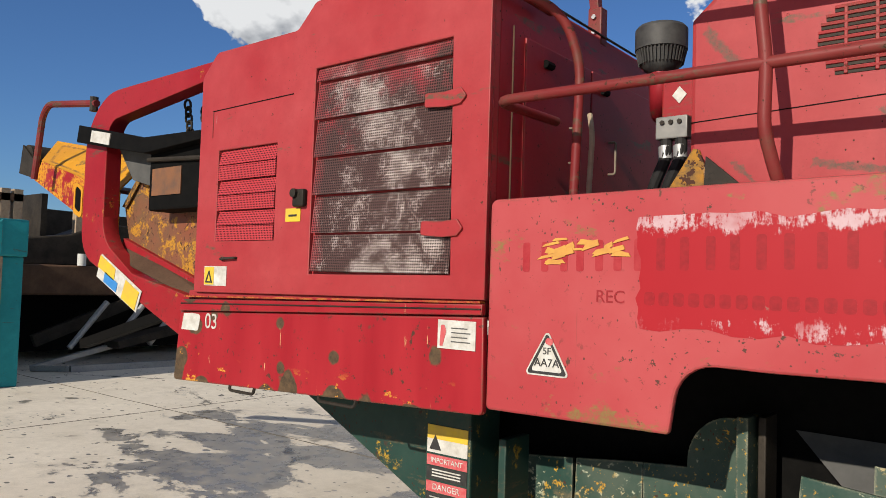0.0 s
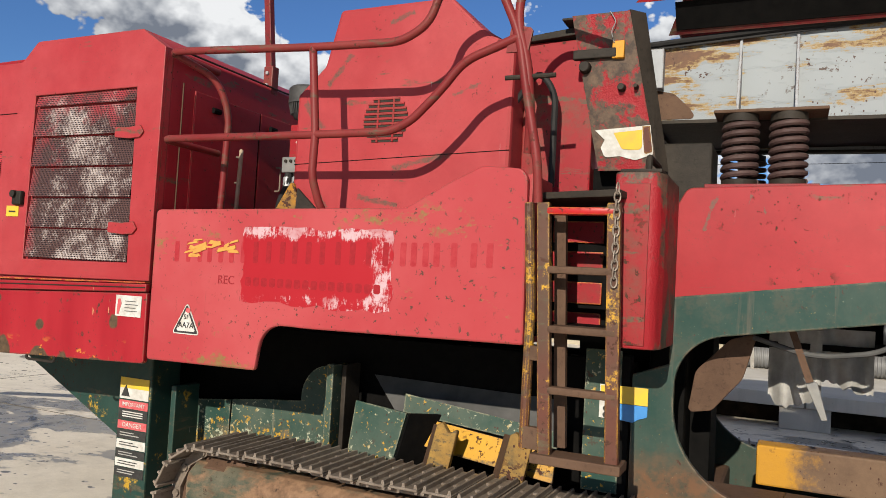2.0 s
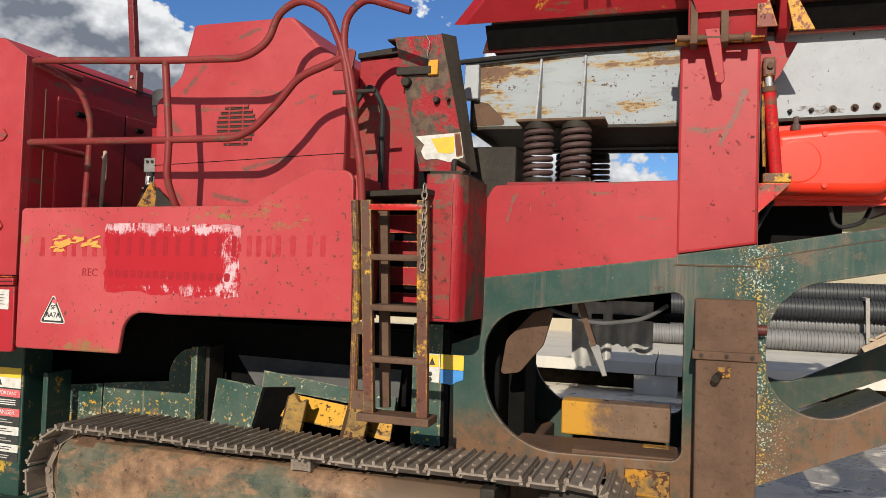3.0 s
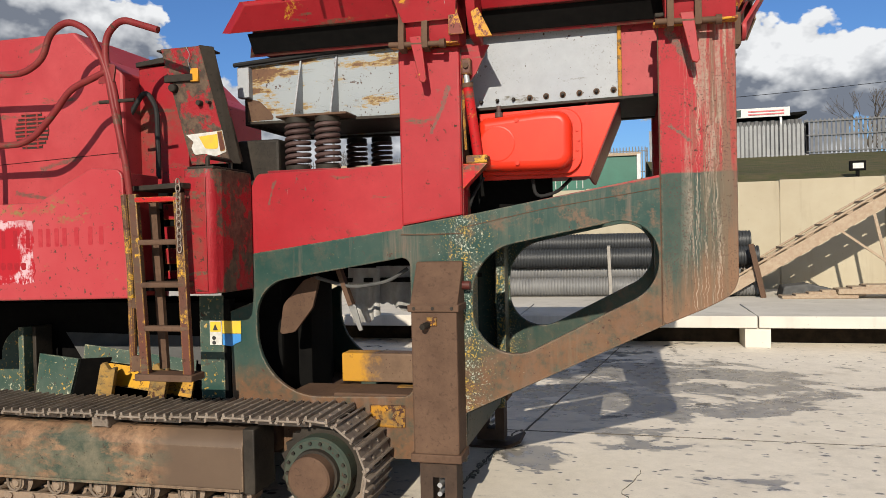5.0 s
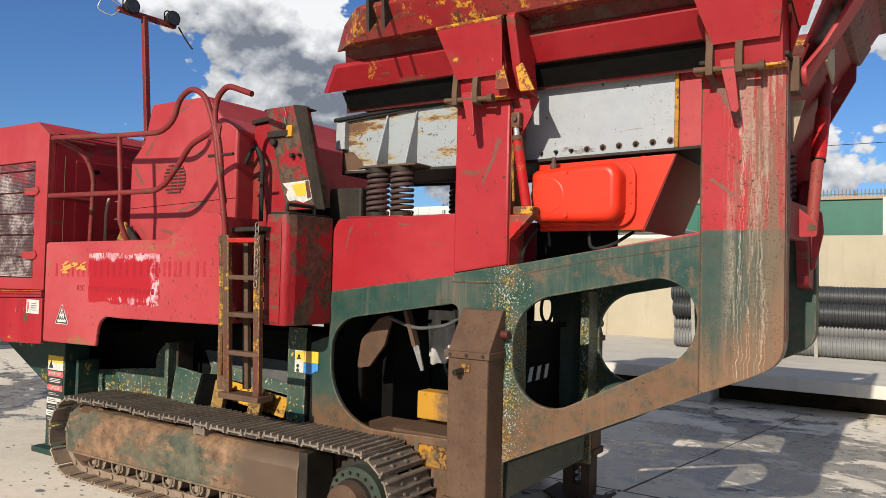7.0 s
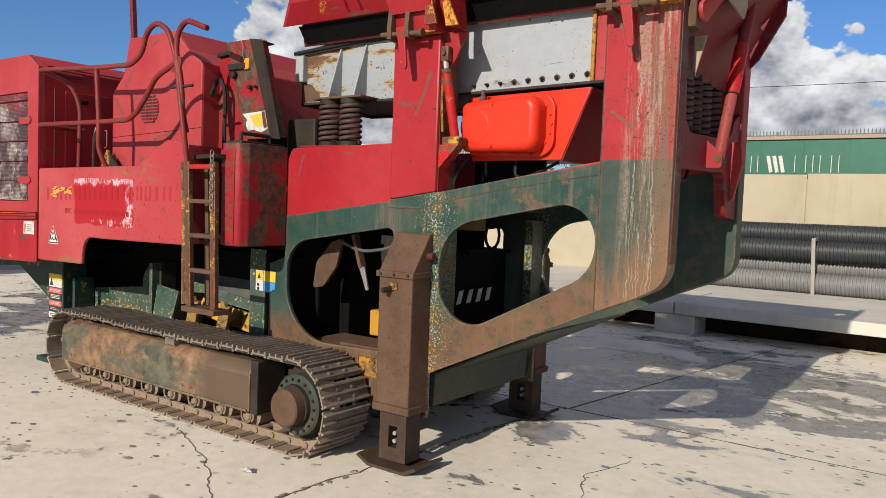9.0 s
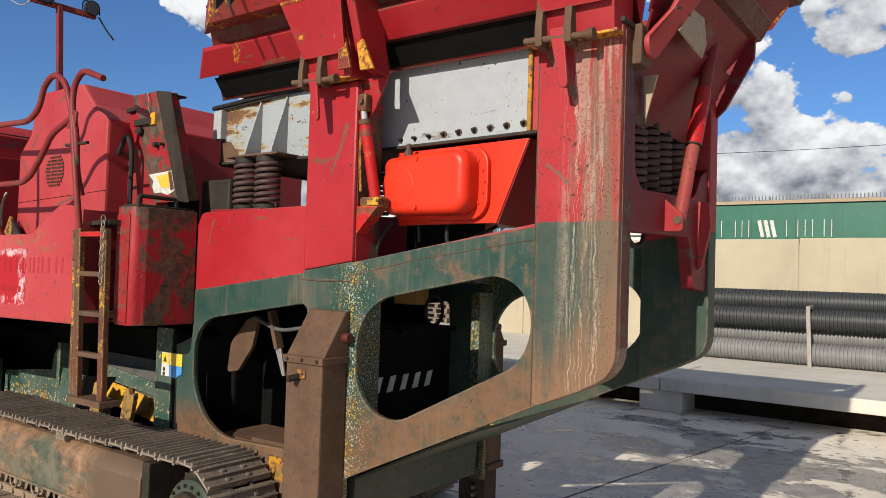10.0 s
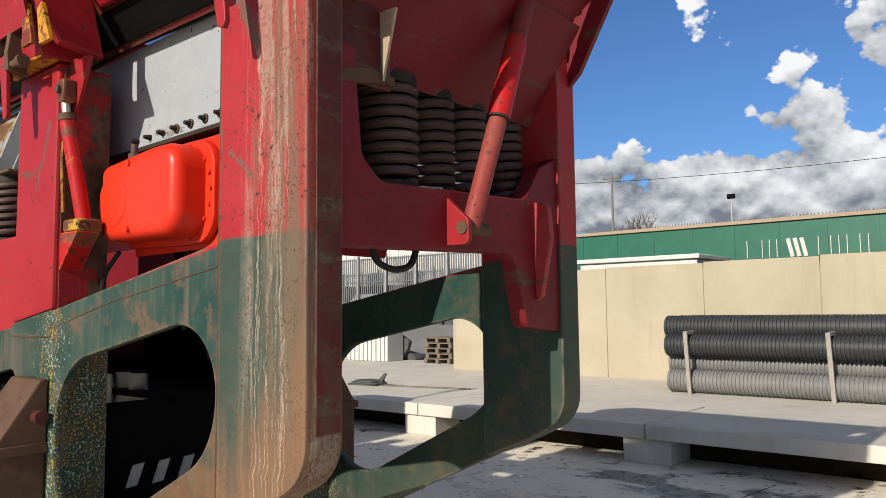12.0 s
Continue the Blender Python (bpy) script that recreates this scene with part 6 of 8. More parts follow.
part("conveyor_cover", box(2.32, 2.36, 3.16, 4.18, 0.52, 1.36, 0.01), shaded_black_paint, ch, "black cover plate with faded white maker's marks")
part("cover_rib", box(2.36, 2.40, 3.16, 3.22, 0.52, 1.40, 0.006), shaded_black_paint, ch)
part("cover_top", box(1.5, 2.40, 3.6, 4.18, 1.34, 1.37), shaded_black_paint, ch)
for i in range(5):
    ly = 3.385 + i * 0.126
    part("maker_mark", prism([(ly, 0.985), (ly + 0.055, 0.99), (ly + 0.088, 1.085), (ly + 0.033, 1.08)], "x", 2.36, 2.364), white_sticker, ch)
part("steering_ring", tube([(2.30 + 0.0, 4.06 + 0.10 * math.cos(a / 12 * 2 * math.pi), 1.47 + 0.10 * math.sin(a / 12 * 2 * math.pi)) for a in range(13)], 0.012, 8), black_rubber, ch)
part("beige_box", box(1.95, 2.15, 4.05, 4.2, 1.50, 1.66, 0.01), box_orange, ch, "dusty orange control box")
# black sheet added to fill the bright gap with shade
part("shade_wall", box(1.0, 2.12, 4.21, 4.23, 1.30, 1.72), shaded_black_paint, ch)

# ---- side panel with its ghost lettering ----
sp = thing("walkway_cover", (-0.4, P, 1.07), "faded red side panel with scraped paint and ghost lettering", "machine panel")
panel = rnd([(-1.50, 1.07, 0.02), (-0.77, 1.08, 0.015), (-0.735, 1.315, 0.20), (-0.45, 1.31), (0.63, 1.325, 0.01), (0.615, 2.08, 0.06), (0.40, 2.095, 0.05), (0.24, 2.02, 0.05), (0.03, 1.905, 0.08), (-1.50, 1.885, 0.03)])
part("panel_sheet", prism(panel, "y", P, P + 0.03, (), 0.009), cover_mat, sp)
part("top_flange", box(-1.49, 0.05, P + 0.03, 2.80, 1.865, 1.88, 0.003), red_panel, sp)
part("end_flange", box(0.60, 0.63, P + 0.03, 2.80, 1.33, 2.06, 0.003), red_panel, sp)
part("left_flange", box(-1.50, -1.48, P + 0.03, 2.80, 1.08, 1.87, 0.003), shaded_black_paint, sp)


def scraped():
    """Deeper red square with silver scrape marks along its edges."""
    k = Mat("scraped_red_square")
    col = k.mix(k.noise(3, 4), (0.275, 0.006, 0.012), (0.315, 0.012, 0.019))
    edge = k.math("MAXIMUM", k.rng(k.axis(2), 1.69, 1.765, -0.17, 0.10), k.math("MAXIMUM", k.rng(k.axis(0), -0.26, -0.10, -0.17, 0.085), k.math("MULTIPLY_ADD", k.rng(k.axis(2), 1.52, 1.46), 0.22, -0.17)))
    streak = k.math("ADD", k.math("MULTIPLY", k.noise(1.0, 7, 0.75, k.scaled(48, 48, 14)), 0.45), k.math("MULTIPLY", k.noise(11, 7, 0.72), 0.55))
    sc = k.math("MULTIPLY", k.rng(k.math("ADD", streak, edge), 0.560, 0.615), k.rng(k.noise(3.2, 4, 0.6), 0.38, 0.52, 0.15, 1.0))
    col = k.mix(k.math("MULTIPLY", sc, 0.70), col, k.mix(k.noise(40, 5, 0.7), (0.46, 0.33, 0.35), (0.56, 0.53, 0.57)))
    drab = k.rng(k.noise(7, 5, 0.7), 0.66, 0.70)
    col = k.mix(drab, col, (0.20, 0.13, 0.10))
    return k.done(col, 0.5, 0, sc, 0.001, 0.5)


scrape_mat = scraped()
ghost = plain("ghost_red", (0.262, 0.010, 0.017), (0.325, 0.030, 0.036), 0.5, scale=24, gloss=0.25)
ghost_mid = plain("ghost_mid_red", (0.20, 0.008, 0.012), (0.27, 0.010, 0.016), 0.5, scale=50, gloss=0.2)
ghost_dark = plain("ghost_dark_red", (0.18, 0.010, 0.014), (0.28, 0.022, 0.028), 0.5, scale=60, gloss=0.2)
primer_orange = plain("orange_primer", (0.55, 0.28, 0.05), (0.42, 0.20, 0.04), 0.6)
random.seed(5)
ragged = []
for i in range(44):
    t = i / 44 * 4
    side, u = int(t), t % 1
    j = random.uniform(-0.012, 0.012)
    ragged.append(((-0.885 + 0.87 * u, 1.795 + j), (-0.015 + j, 1.795 - 0.375 * u), (-0.015 - 0.87 * u, 1.42 + j), (-0.885 + j, 1.42 + 0.375 * u))[side])
part("scraped_square", prism(ragged, "y", P - 0.0015, P + 0.002), scrape_mat, sp, "scraped deeper red square with silver edges")
for lx in (-1.345, -1.265, -1.185, -1.12, -1.045, -0.975, -0.90, -0.82, -0.74, -0.655, -0.58, -0.50, -0.42, -0.33, -0.25, -0.16, -0.07, 0.02, 0.075, 0.135, 0.19, 0.275, 0.37, 0.445):
    z0, lean, h = 1.605 + 0.022 * (lx + 1.345), 0.0, 0.110
    stroke = rnd([(lx, z0, 0.008), (lx + 0.030, z0, 0.008), (lx + 0.030 + lean, z0 + h, 0.008), (lx + lean, z0 + h, 0.008)], n=3)
    part("ghost_mark", prism(stroke, "y", P - 0.0010 if not -0.90 < lx < -0.03 else P - 0.0021, P + 0.002), ghost if not -0.90 < lx < -0.03 else ghost_mid, sp)
text_mesh("REC", 0.062, -0.985, P - 0.0012, 1.522, ghost_dark, sp, "ghost_lettering", 0.0008)
for i in range(16):
    lx = -0.86 + i * 0.050
    part("ghost_mark", prism(rnd([(lx, 1.50, 0.01), (lx + 0.036, 1.50, 0.01), (lx + 0.036, 1.545, 0.01), (lx, 1.545, 0.01)], n=2), "y", P - 0.0022, P + 0.002), ghost_mid, sp)
for i in range(26):
    cx, cz = -1.29 + 0.35 * random.random(), 1.695 + random.gauss(0, 0.022)
    if i < 6:
        cx = -1.22 + random.uniform(-0.02, 0.02)
        cz = 1.69 + random.uniform(-0.05, 0.08)
    l, h = random.uniform(0.03, 0.09), random.uniform(0.006, 0.016)
    a = random.uniform(-0.3, 0.25)
    m = prism([(cx - l / 2, cz - h - a * l / 2), (cx + l / 2, cz - h * 0.2 + a * l / 2), (cx + l * 0.4, cz + h + a * l / 2), (cx - l * 0.3, cz + h * 0.7 - a * l / 2)], "y", P - 0.0032 - 0.0001 * i, P + 0.001)
    part("primer_scrape", m, primer_orange, sp)
tri = part("warning_triangle", prism(rnd([(-1.325, 1.225, 0.012), (-1.135, 1.225, 0.012), (-1.23, 1.395, 0.012)]), "y", P - 0.003, P + 0.002), white_sticker, sp, "white triangular sticker with black border")
part("triangle_border", prism(rnd([(-1.315, 1.231, 0.008), (-1.145, 1.231, 0.008), (-1.23, 1.383, 0.008)]), "y", P - 0.0045, P + 0.002, (rnd([(-1.298, 1.241, 0.008), (-1.162, 1.241, 0.008), (-1.23, 1.363, 0.008)]),)), ink, tri)
text_mesh("AA7A", 0.042, -1.23, P - 0.004, 1.272, ink, tri)
text_mesh("5F", 0.036, -1.23, P - 0.004, 1.315, ink, tri)
part("red_dab", prism(rnd([(-1.24, 1.345, 0.01), (-1.21, 1.335, 0.01), (-1.20, 1.36, 0.01), (-1.23, 1.365, 0.01)]), "y", P - 0.0058, P), red_sticker, tri)

# unseen mirror of the cover, keeps light out from behind
part("far_light_block", prism(panel, "y", PB - 0.03, PB), red_panel, sp, "unseen far-side cover, added to block light from behind")

# ---- engine housing ----
en = thing("engine_housing", (-2.5, MID, 1.03), "red engine housing with perforated louvred door", "engine housing")
prof = rnd([(-3.50, 1.46), (-1.52, 1.49), (-1.52, 2.79), (-1.70, 2.905), (-2.57, 2.905, 0.05), (-2.70, 2.785, 0.05), (-3.37, 2.785, 0.06), (-3.50, 2.66, 0.06)], n=5)
door_o = [(-2.555, 1.575), (-1.695, 1.585), (-1.715, 2.575), (-2.555, 2.57)]
vent_o = [(-3.32, 1.74), (-2.825, 1.74), (-2.825, 2.235), (-3.32, 2.235)]
part("front_sheet", prism(prof, "y", P, P + 0.025, (door_o, vent_o), 0.004), house_red, en)
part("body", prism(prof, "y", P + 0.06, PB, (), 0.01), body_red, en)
part("edge_fold", prism(prof, "y", P + 0.0251, P + 0.0599), red_panel, en)
for i in range(6):
    z0 = 1.585 + i * 0.182
    top = min(z0 + 0.176, 2.566)
    xl, xr = -2.545, -1.703 - 0.003 * i
    slat = sheet((xl, P + 0.004, z0 + 0.004), (xr, P + 0.004, z0 + 0.004), (xr, P + 0.022, top), (xl, P + 0.022, top), 0.006)
    part("door_louvre", slat, mesh_mat, en, "perforated louvre, its paint worn to oily metal, glints in its colour")
for i in range(6):
    z0 = 1.742 + i * 0.082
    tilt = 0.022 if i % 2 else 0.006
    part("vent_louvre", sheet((-3.314, P + 0.004, z0), (-2.831, P + 0.004, z0), (-2.831, P + tilt, z0 + 0.078), (-3.314, P + tilt, z0 + 0.078), 0.005), louvre_red, en)
part("panel_seam", prism([(-3.385, 2.455), (-2.71, 2.465), (-2.71, 2.47), (-3.385, 2.46)], "y", P - 0.002, P + 0.001), shaded_black_paint, en)
part("panel_seam", prism([(-3.385, 2.31), (-3.379, 2.31), (-3.379, 2.46), (-3.385, 2.46)], "y", P - 0.002, P + 0.001), red_body, en)
for hz in (2.315, 1.775):
    part("door_hinge", prism(rnd([(-1.85, hz - 0.025, 0.01), (-1.74, hz - 0.035, 0.01), (-1.66, hz - 0.03, 0.01), (-1.63, hz, 0.01), (-1.66, hz + 0.04, 0.01), (-1.74, hz + 0.03, 0.01), (-1.85, hz + 0.035, 0.01)], n=3), "y", P - 0.012, P, (), 0.003), red_panel, en)
part("door_latch", box(-2.66, -2.58, P - 0.03, P, 1.90, 1.985, 0.008), dark_steel, en)
part("latch_knob", rod((-2.64, P - 0.045, 1.965), (-2.64, P, 1.965), 0.022, 10), dark_steel, en)
part("small_label", box(-2.735, -2.625, P - 0.003, P, 1.83, 1.895), yellow_sticker, en)
part("label_line", box(-2.71, -2.65, P - 0.005, P - 0.002, 1.855, 1.865), ink, en)
lab = part("warning_label", box(-3.40, -3.20, P - 0.003, P, 1.50, 1.605), white_sticker, en, "white and yellow warning sticker")
part("label_yellow", box(-3.395, -3.31, P - 0.005, P - 0.002, 1.505, 1.60), yellow_sticker, lab)
part("label_mark", prism([(-3.385, 1.515), (-3.32, 1.515), (-3.352, 1.585)], "y", P - 0.007, P - 0.004, ([(-3.37, 1.523), (-3.335, 1.523), (-3.352, 1.565)],)), ink, lab)
part("drip_handle", tube(curve([(-3.24, P, 1.64), (-3.24, P - 0.02, 1.645), (-3.12, P - 0.02, 1.65), (-3.12, P, 1.65)], 0.01), 0.007, 6), dark_steel, en)
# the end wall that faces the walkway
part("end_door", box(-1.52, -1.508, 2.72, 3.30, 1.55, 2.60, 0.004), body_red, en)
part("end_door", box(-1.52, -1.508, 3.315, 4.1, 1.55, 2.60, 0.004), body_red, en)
part("door_gap", box(-1.5195, -1.5165, 3.300, 3.315, 1.55, 2.60), shaded_black_paint, en)
part("roof_seam", tube([(-1.512, 2.56, 2.80), (-1.512, 3.4, 2.80), (-1.512, 4.4, 2.80)], 0.006, 6), dark_steel, en)
for hy in (3.10, 3.50):
    part("grab_handle", tube(curve([(-1.51, hy, 2.12), (-1.47, hy, 2.12), (-1.47, hy, 2.28), (-1.51, hy, 2.28)], 0.015), 0.006, 6), loop_steel, en, "thin wire grab handle")
for hy in (2.86, 3.40):
    part("end_hinge", rod((-1.50, hy, 2.52), (-1.50, hy + 0.06, 2.52), 0.018, 8), shaded_black_paint, en)
part("seal_strip", tube([(-1.507, 2.62, 1.5), (-1.507, 2.62, 2.62)], 0.004, 6), brown_steel, en)
part("air_filter", tube([(-1.18, 3.35, z) for z in (2.545, 2.56, 2.585, 2.62, 2.645, 2.65, 2.745, 2.76)], [0.05, 0.075, 0.092, 0.096, 0.105, 0.118, 0.118, 0.105], 28), filter_grey, en, "dull black rain cap over the air filter")
for i in range(40):
    th = 2 * math.pi * i / 40
    part("filter_fin", bar((-1.18 + 0.098 * math.cos(th), 3.35 + 0.098 * math.sin(th), 2.585), (-1.18 + 0.112 * math.cos(th), 3.35 + 0.112 * math.sin(th), 2.648), 0.006, 0.006), filter_grey, en)
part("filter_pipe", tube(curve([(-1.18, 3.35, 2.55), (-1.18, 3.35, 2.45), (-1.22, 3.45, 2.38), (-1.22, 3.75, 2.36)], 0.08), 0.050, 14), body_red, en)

sk = thing("skirt_panel", (-2.6, P, 0.97), "scuffed red skirt panel with rusted lower edge", "machine panel")
skp = rnd([(-3.64, 0.965, 0.02), (-1.505, 1.045, 0.02), (-1.512, 1.425), (-3.60, 1.345)])
part("skirt_sheet", prism(skp, "y", P - 0.012, P + 0.02, (), 0.006), skirt_mat, sk)
part("skirt_lip", prism([(-3.60, 1.352), (-1.516, 1.432), (-1.516, 1.475), (-3.58, 1.418)], "y", P - 0.02, P + 0.012, (), 0.005), skirt_mat, sk)
part("skirt_seal", tube([(-3.58, P - 0.022, 1.395), (-2.5, P - 0.024, 1.427), (-1.52, P - 0.022, 1.455)], 0.0035, 6), dark_steel, sk)
part("skirt_backing", prism([(-3.59, 1.33), (-1.53, 1.41), (-1.53, 1.50), (-3.57, 1.47)], "y", P + 0.022, P + 0.05), house_red, sk)
part("skirt_top", prism([(-3.57, 1.43), (-1.53, 1.478), (-1.53, 1.486), (-3.57, 1.438)], "y", P - 0.016, P + 0.02), red_skirt, sk)
part("skirt_end", box(-3.64, -3.62, P + 0.02, 3.3, 0.98, 1.36), red_grimy_shaded, sk)
for cx, w in ((-3.02, 0.10), (-2.32, 0.12)):
    cz = 0.99 + (cx + 3.6) * 0.038
    part("pull_handle", tube(curve([(cx - w, P, cz), (cx - w, P - 0.01, cz - 0.05), (cx + w, P - 0.01, cz - 0.05), (cx + w, P, cz)], 0.02), 0.008, 6), dark_steel, sk)
part("white_label", box(-1.735, -1.545, P - 0.016, P - 0.010, 1.29, 1.405), white_sticker, sk, "white sticker with a red figure")
part("label_red", prism(rnd([(-1.722, 1.30), (-1.708, 1.30), (-1.69, 1.36, 0.01), (-1.70, 1.385, 0.01), (-1.718, 1.385, 0.01)]), "y", P - 0.018, P - 0.014), red_sticker, sk)
for i in range(4):
    part("label_line", box(-1.665, -1.57 - 0.015 * (i % 2), P - 0.018, P - 0.014, 1.318 + i * 0.018, 1.322 + i * 0.018), belt_rubber, sk)
text_mesh("03", 0.115, -3.30, P - 0.014, 1.305, white_sticker, sk, "fleet_number")
part("fleet_mark", prism(rnd([(-3.58, 1.25), (-3.42, 1.25, 0.02), (-3.40, 1.34, 0.02), (-3.48, 1.345), (-3.56, 1.34)]), "y", P - 0.014, P - 0.01), white_sticker, sk, "smudged white mark")

# green front leg with its stickers, and the belly conveyor behind it
lg = thing("support_stand", (-2.0, 2.98, 0.0), "dark green front support leg with warning stickers", "support leg")
part("leg_box", box(-2.14, -1.87, 2.90, 3.14, 0.05, 1.02, 0.012), green_paint, lg)
part("leg_foot", box(-2.22, -1.79, 2.82, 3.22, 0.0, 0.052, 0.01), green_paint, lg)
part("leg_fin", box(-1.73, -1.69, 2.92, 3.12, 0.40, 0.86, 0.006), green_paint, lg)
for z0, z1, mt in ((0.745, 0.81, white_sticker), (0.81, 0.875, yellow_sticker), (0.685, 0.735, red_sticker), (0.62, 0.68, ink), (0.56, 0.61, red_sticker), (0.50, 0.555, ink), (0.44, 0.495, white_sticker), (0.385, 0.435, ink), (0.33, 0.38, white_sticker), (0.27, 0.325, ink)):
    part("leg_sticker", box(-2.125, -1.885, 2.896, 2.901, z0, z1), mt, lg)
text_mesh("IMPORTANT", 0.034, -2.005, 2.8955, 0.71, white_sticker, lg)
text_mesh("DANGER", 0.040, -2.005, 2.8955, 0.585, white_sticker, lg)
for i in range(3):
    part("sticker_line", box(-2.09, -1.92, 2.8935, 2.897, 0.635 + i * 0.014, 0.641 + i * 0.014), white_sticker, lg)
for zz in (0.46, 0.475, 0.345, 0.36, 0.52, 0.535, 0.40, 0.415, 0.29, 0.305):
    part("sticker_line", box(-2.10, -1.94 - 0.03 * (zz * 100 % 2), 2.8935, 2.897, zz, zz + 0.005), torn_grey if zz in (0.52, 0.535, 0.40, 0.415, 0.29, 0.305) else ink, lg)
part("sticker_mark", prism([(-2.11, 0.76), (-2.04, 0.76), (-2.075, 0.83)], "y", 2.893, 2.897), ink, lg)
bl = thing("belly_conveyor", (-2.8, MID, 0.5), "dark green sloping conveyor trough under the engine", "conveyor")
part("trough_side", prism([(-3.55, 0.97), (-2.9, 0.95), (-2.0, 0.95), (-2.0, 0.35), (-2.4, 0.42), (-2.9, 0.66)], "y", 3.17, 3.20), green_paint, bl)
part("trough_side", prism([(-3.55, 0.97), (-2.9, 0.95), (-2.0, 0.95), (-2.0, 0.35), (-2.4, 0.42), (-2.9, 0.66)], "y", 4.2, 4.23), green_paint, bl)
part("trough_floor", sheet((-3.5, 3.2, 0.92), (-2.0, 3.2, 0.37), (-2.0, 4.2, 0.37), (-3.5, 4.2, 0.92), 0.03), shaded_black_paint, bl)
part("underdeck", box(-3.6, -1.5, P + 0.03, PB - 0.03, 1.10, 1.16), shaded_black_paint, bl)

# ---- hood beside the walkway ----
H0 = 2.77
hd = thing("engine_hood", (-0.25, MID, 1.88), "faded red angular hood with a round louvred vent", "machine hood")
hprof = rnd([(-0.825, 1.88), (0.42, 1.88), (0.42, 2.72, 0.02), (0.24, 2.83, 0.02), (0.07, 3.00, 0.03), (-0.58, 3.00, 0.03), (-0.66, 2.70, 0.05), (-0.825, 2.55, 0.02)])
part("hood_shell", prism(hprof, "y", H0, 4.6, (), 0.02), hood_red, hd)
part("hood_seam", prism([(-0.82, 2.166), (0.415, 2.216), (0.415, 2.2195), (-0.82, 2.1695)], "y", H0 - 0.002, H0 + 0.002), shaded_black_paint, hd)
for i in range(9):
    z = 2.28 + i * 0.026
    half = math.sqrt(max(0.0, 0.130 ** 2 - (z - 2.384) ** 2))
    part("vent_slot", box(-0.265 - half, -0.265 + half, H0 - 0.003, H0 + 0.002, z - 0.005, z + 0.005), dark_steel, hd)
    part("vent_lip", tube([(-0.265 - half, H0 - 0.004, z + 0.011), (-0.265 + half, H0 - 0.004, z + 0.011)], 0.006, 6), red_panel, hd)
for vx in (-0.31, -0.22):
    part("vent_bar", box(vx - 0.006, vx + 0.006, H0 - 0.008, H0, 2.275, 2.50, 0.002, 1), red_frame, hd)
part("hood_eye", tube(curve([(-0.30, 3.0, 2.99), (-0.30, 3.0, 3.04), (-0.24, 3.0, 3.04), (-0.24, 3.0, 2.99)], 0.02), 0.008, 6), dark_steel, hd)
part("valve_box", box(-1.02, -0.88, 2.98, 3.06, 2.24, 2.44, 0.008), red_worn, hd, "red valve plate with bolts")
part("hose_block", box(-1.02, -0.89, 2.92, 2.98, 2.15, 2.24, 0.006), block_grey, hd)
for hx in (-0.99, -0.955, -0.92):
    part("block_bolt", bolt(None, (hx, 2.918, 2.215), "y", 0.010, 0.012), dark_steel, hd)
part("valve_mark", prism([(-0.975, 2.335), (-0.945, 2.30), (-0.915, 2.335), (-0.945, 2.37)], "y", 2.976, 2.981), white_sticker, hd)
for k, hx in enumerate((-0.985, -0.925)):
    part("hose", tube(curve([(hx, 2.95, 2.16), (hx + 0.01, 2.93, 2.08), (hx - 0.05, 2.94, 1.96), (hx - 0.09, 3.0, 1.86)], 0.08), 0.024, 10), black_rubber, hd, "black hydraulic hose")
for hx in (-0.985, -0.925):
    part("hose_fitting", tube([(hx, 2.95, 2.155), (hx, 2.945, 2.125), (hx, 2.94, 2.12), (hx + 0.005, 2.935, 2.07)], [0.019, 0.019, 0.027, 0.027], 12), galv, hd, "bright hose fitting")
part("hose", tube(curve([(-1.30, 2.9, 2.28), (-1.26, 2.85, 2.18), (-1.28, 2.86, 1.88)], 0.06), 0.012, 8), beige_steel, hd)
part("step_wedge", prism([(-0.905, 1.87), (-0.75, 1.87), (-0.738, 1.985), (-0.765, 2.055), (-0.785, 2.06)], "y", 2.70, 2.72, (), 0.004), yellow_paint, hd, "yellow wedge plate")
part("wedge_side", prism([(-0.748, 1.87), (-0.56, 1.87), (-0.74, 2.03)], "y", 2.70, 2.72, (), 0.003), dark_steel, hd, "black side of the wedge")
part("deck_plate", box(-1.5, 0.6, 2.52, 4.7, 1.845, 1.862), dark_steel, hd)

# ---- handrails ----
hr = thing("handrail", (-0.4, 2.45, 1.88), "worn red tubular handrail along the walkway", "handrail")
Y = 2.45
part("top_rail", tube(curve([(-1.47, 2.85, 2.74), (-1.47, Y, 2.745), (-0.5, Y, 2.69), (-0.02, Y, 2.675), (0.12, Y, 2.75), (0.17, Y, 2.90), (0.30, Y, 2.965), (0.45, Y, 2.89), (0.555, Y, 2.66), (0.59, Y, 2.46), (0.665, Y, 2.10), (0.67, Y + 0.02, 1.93)], 0.10), 0.020, 12), rail_red, hr)
part("mid_rail", tube(curve([(-1.43, 2.85, 2.255), (-1.47, Y, 2.265), (-0.5, Y, 2.255), (-0.06, Y, 2.255), (0.05, Y, 2.30), (0.20, Y, 2.44), (0.30, Y, 2.56), (0.55, Y, 2.645)], 0.08), 0.020, 12), rail_red, hr)
part("rail_post", tube(curve([(-0.515, Y, 2.69), (-0.47, Y, 2.26), (-0.475, Y + 0.0, 2.05), (-0.45, Y + 0.04, 1.92), (-0.44, Y + 0.09, 1.86)], 0.05), 0.020, 12), rail_red, hr)
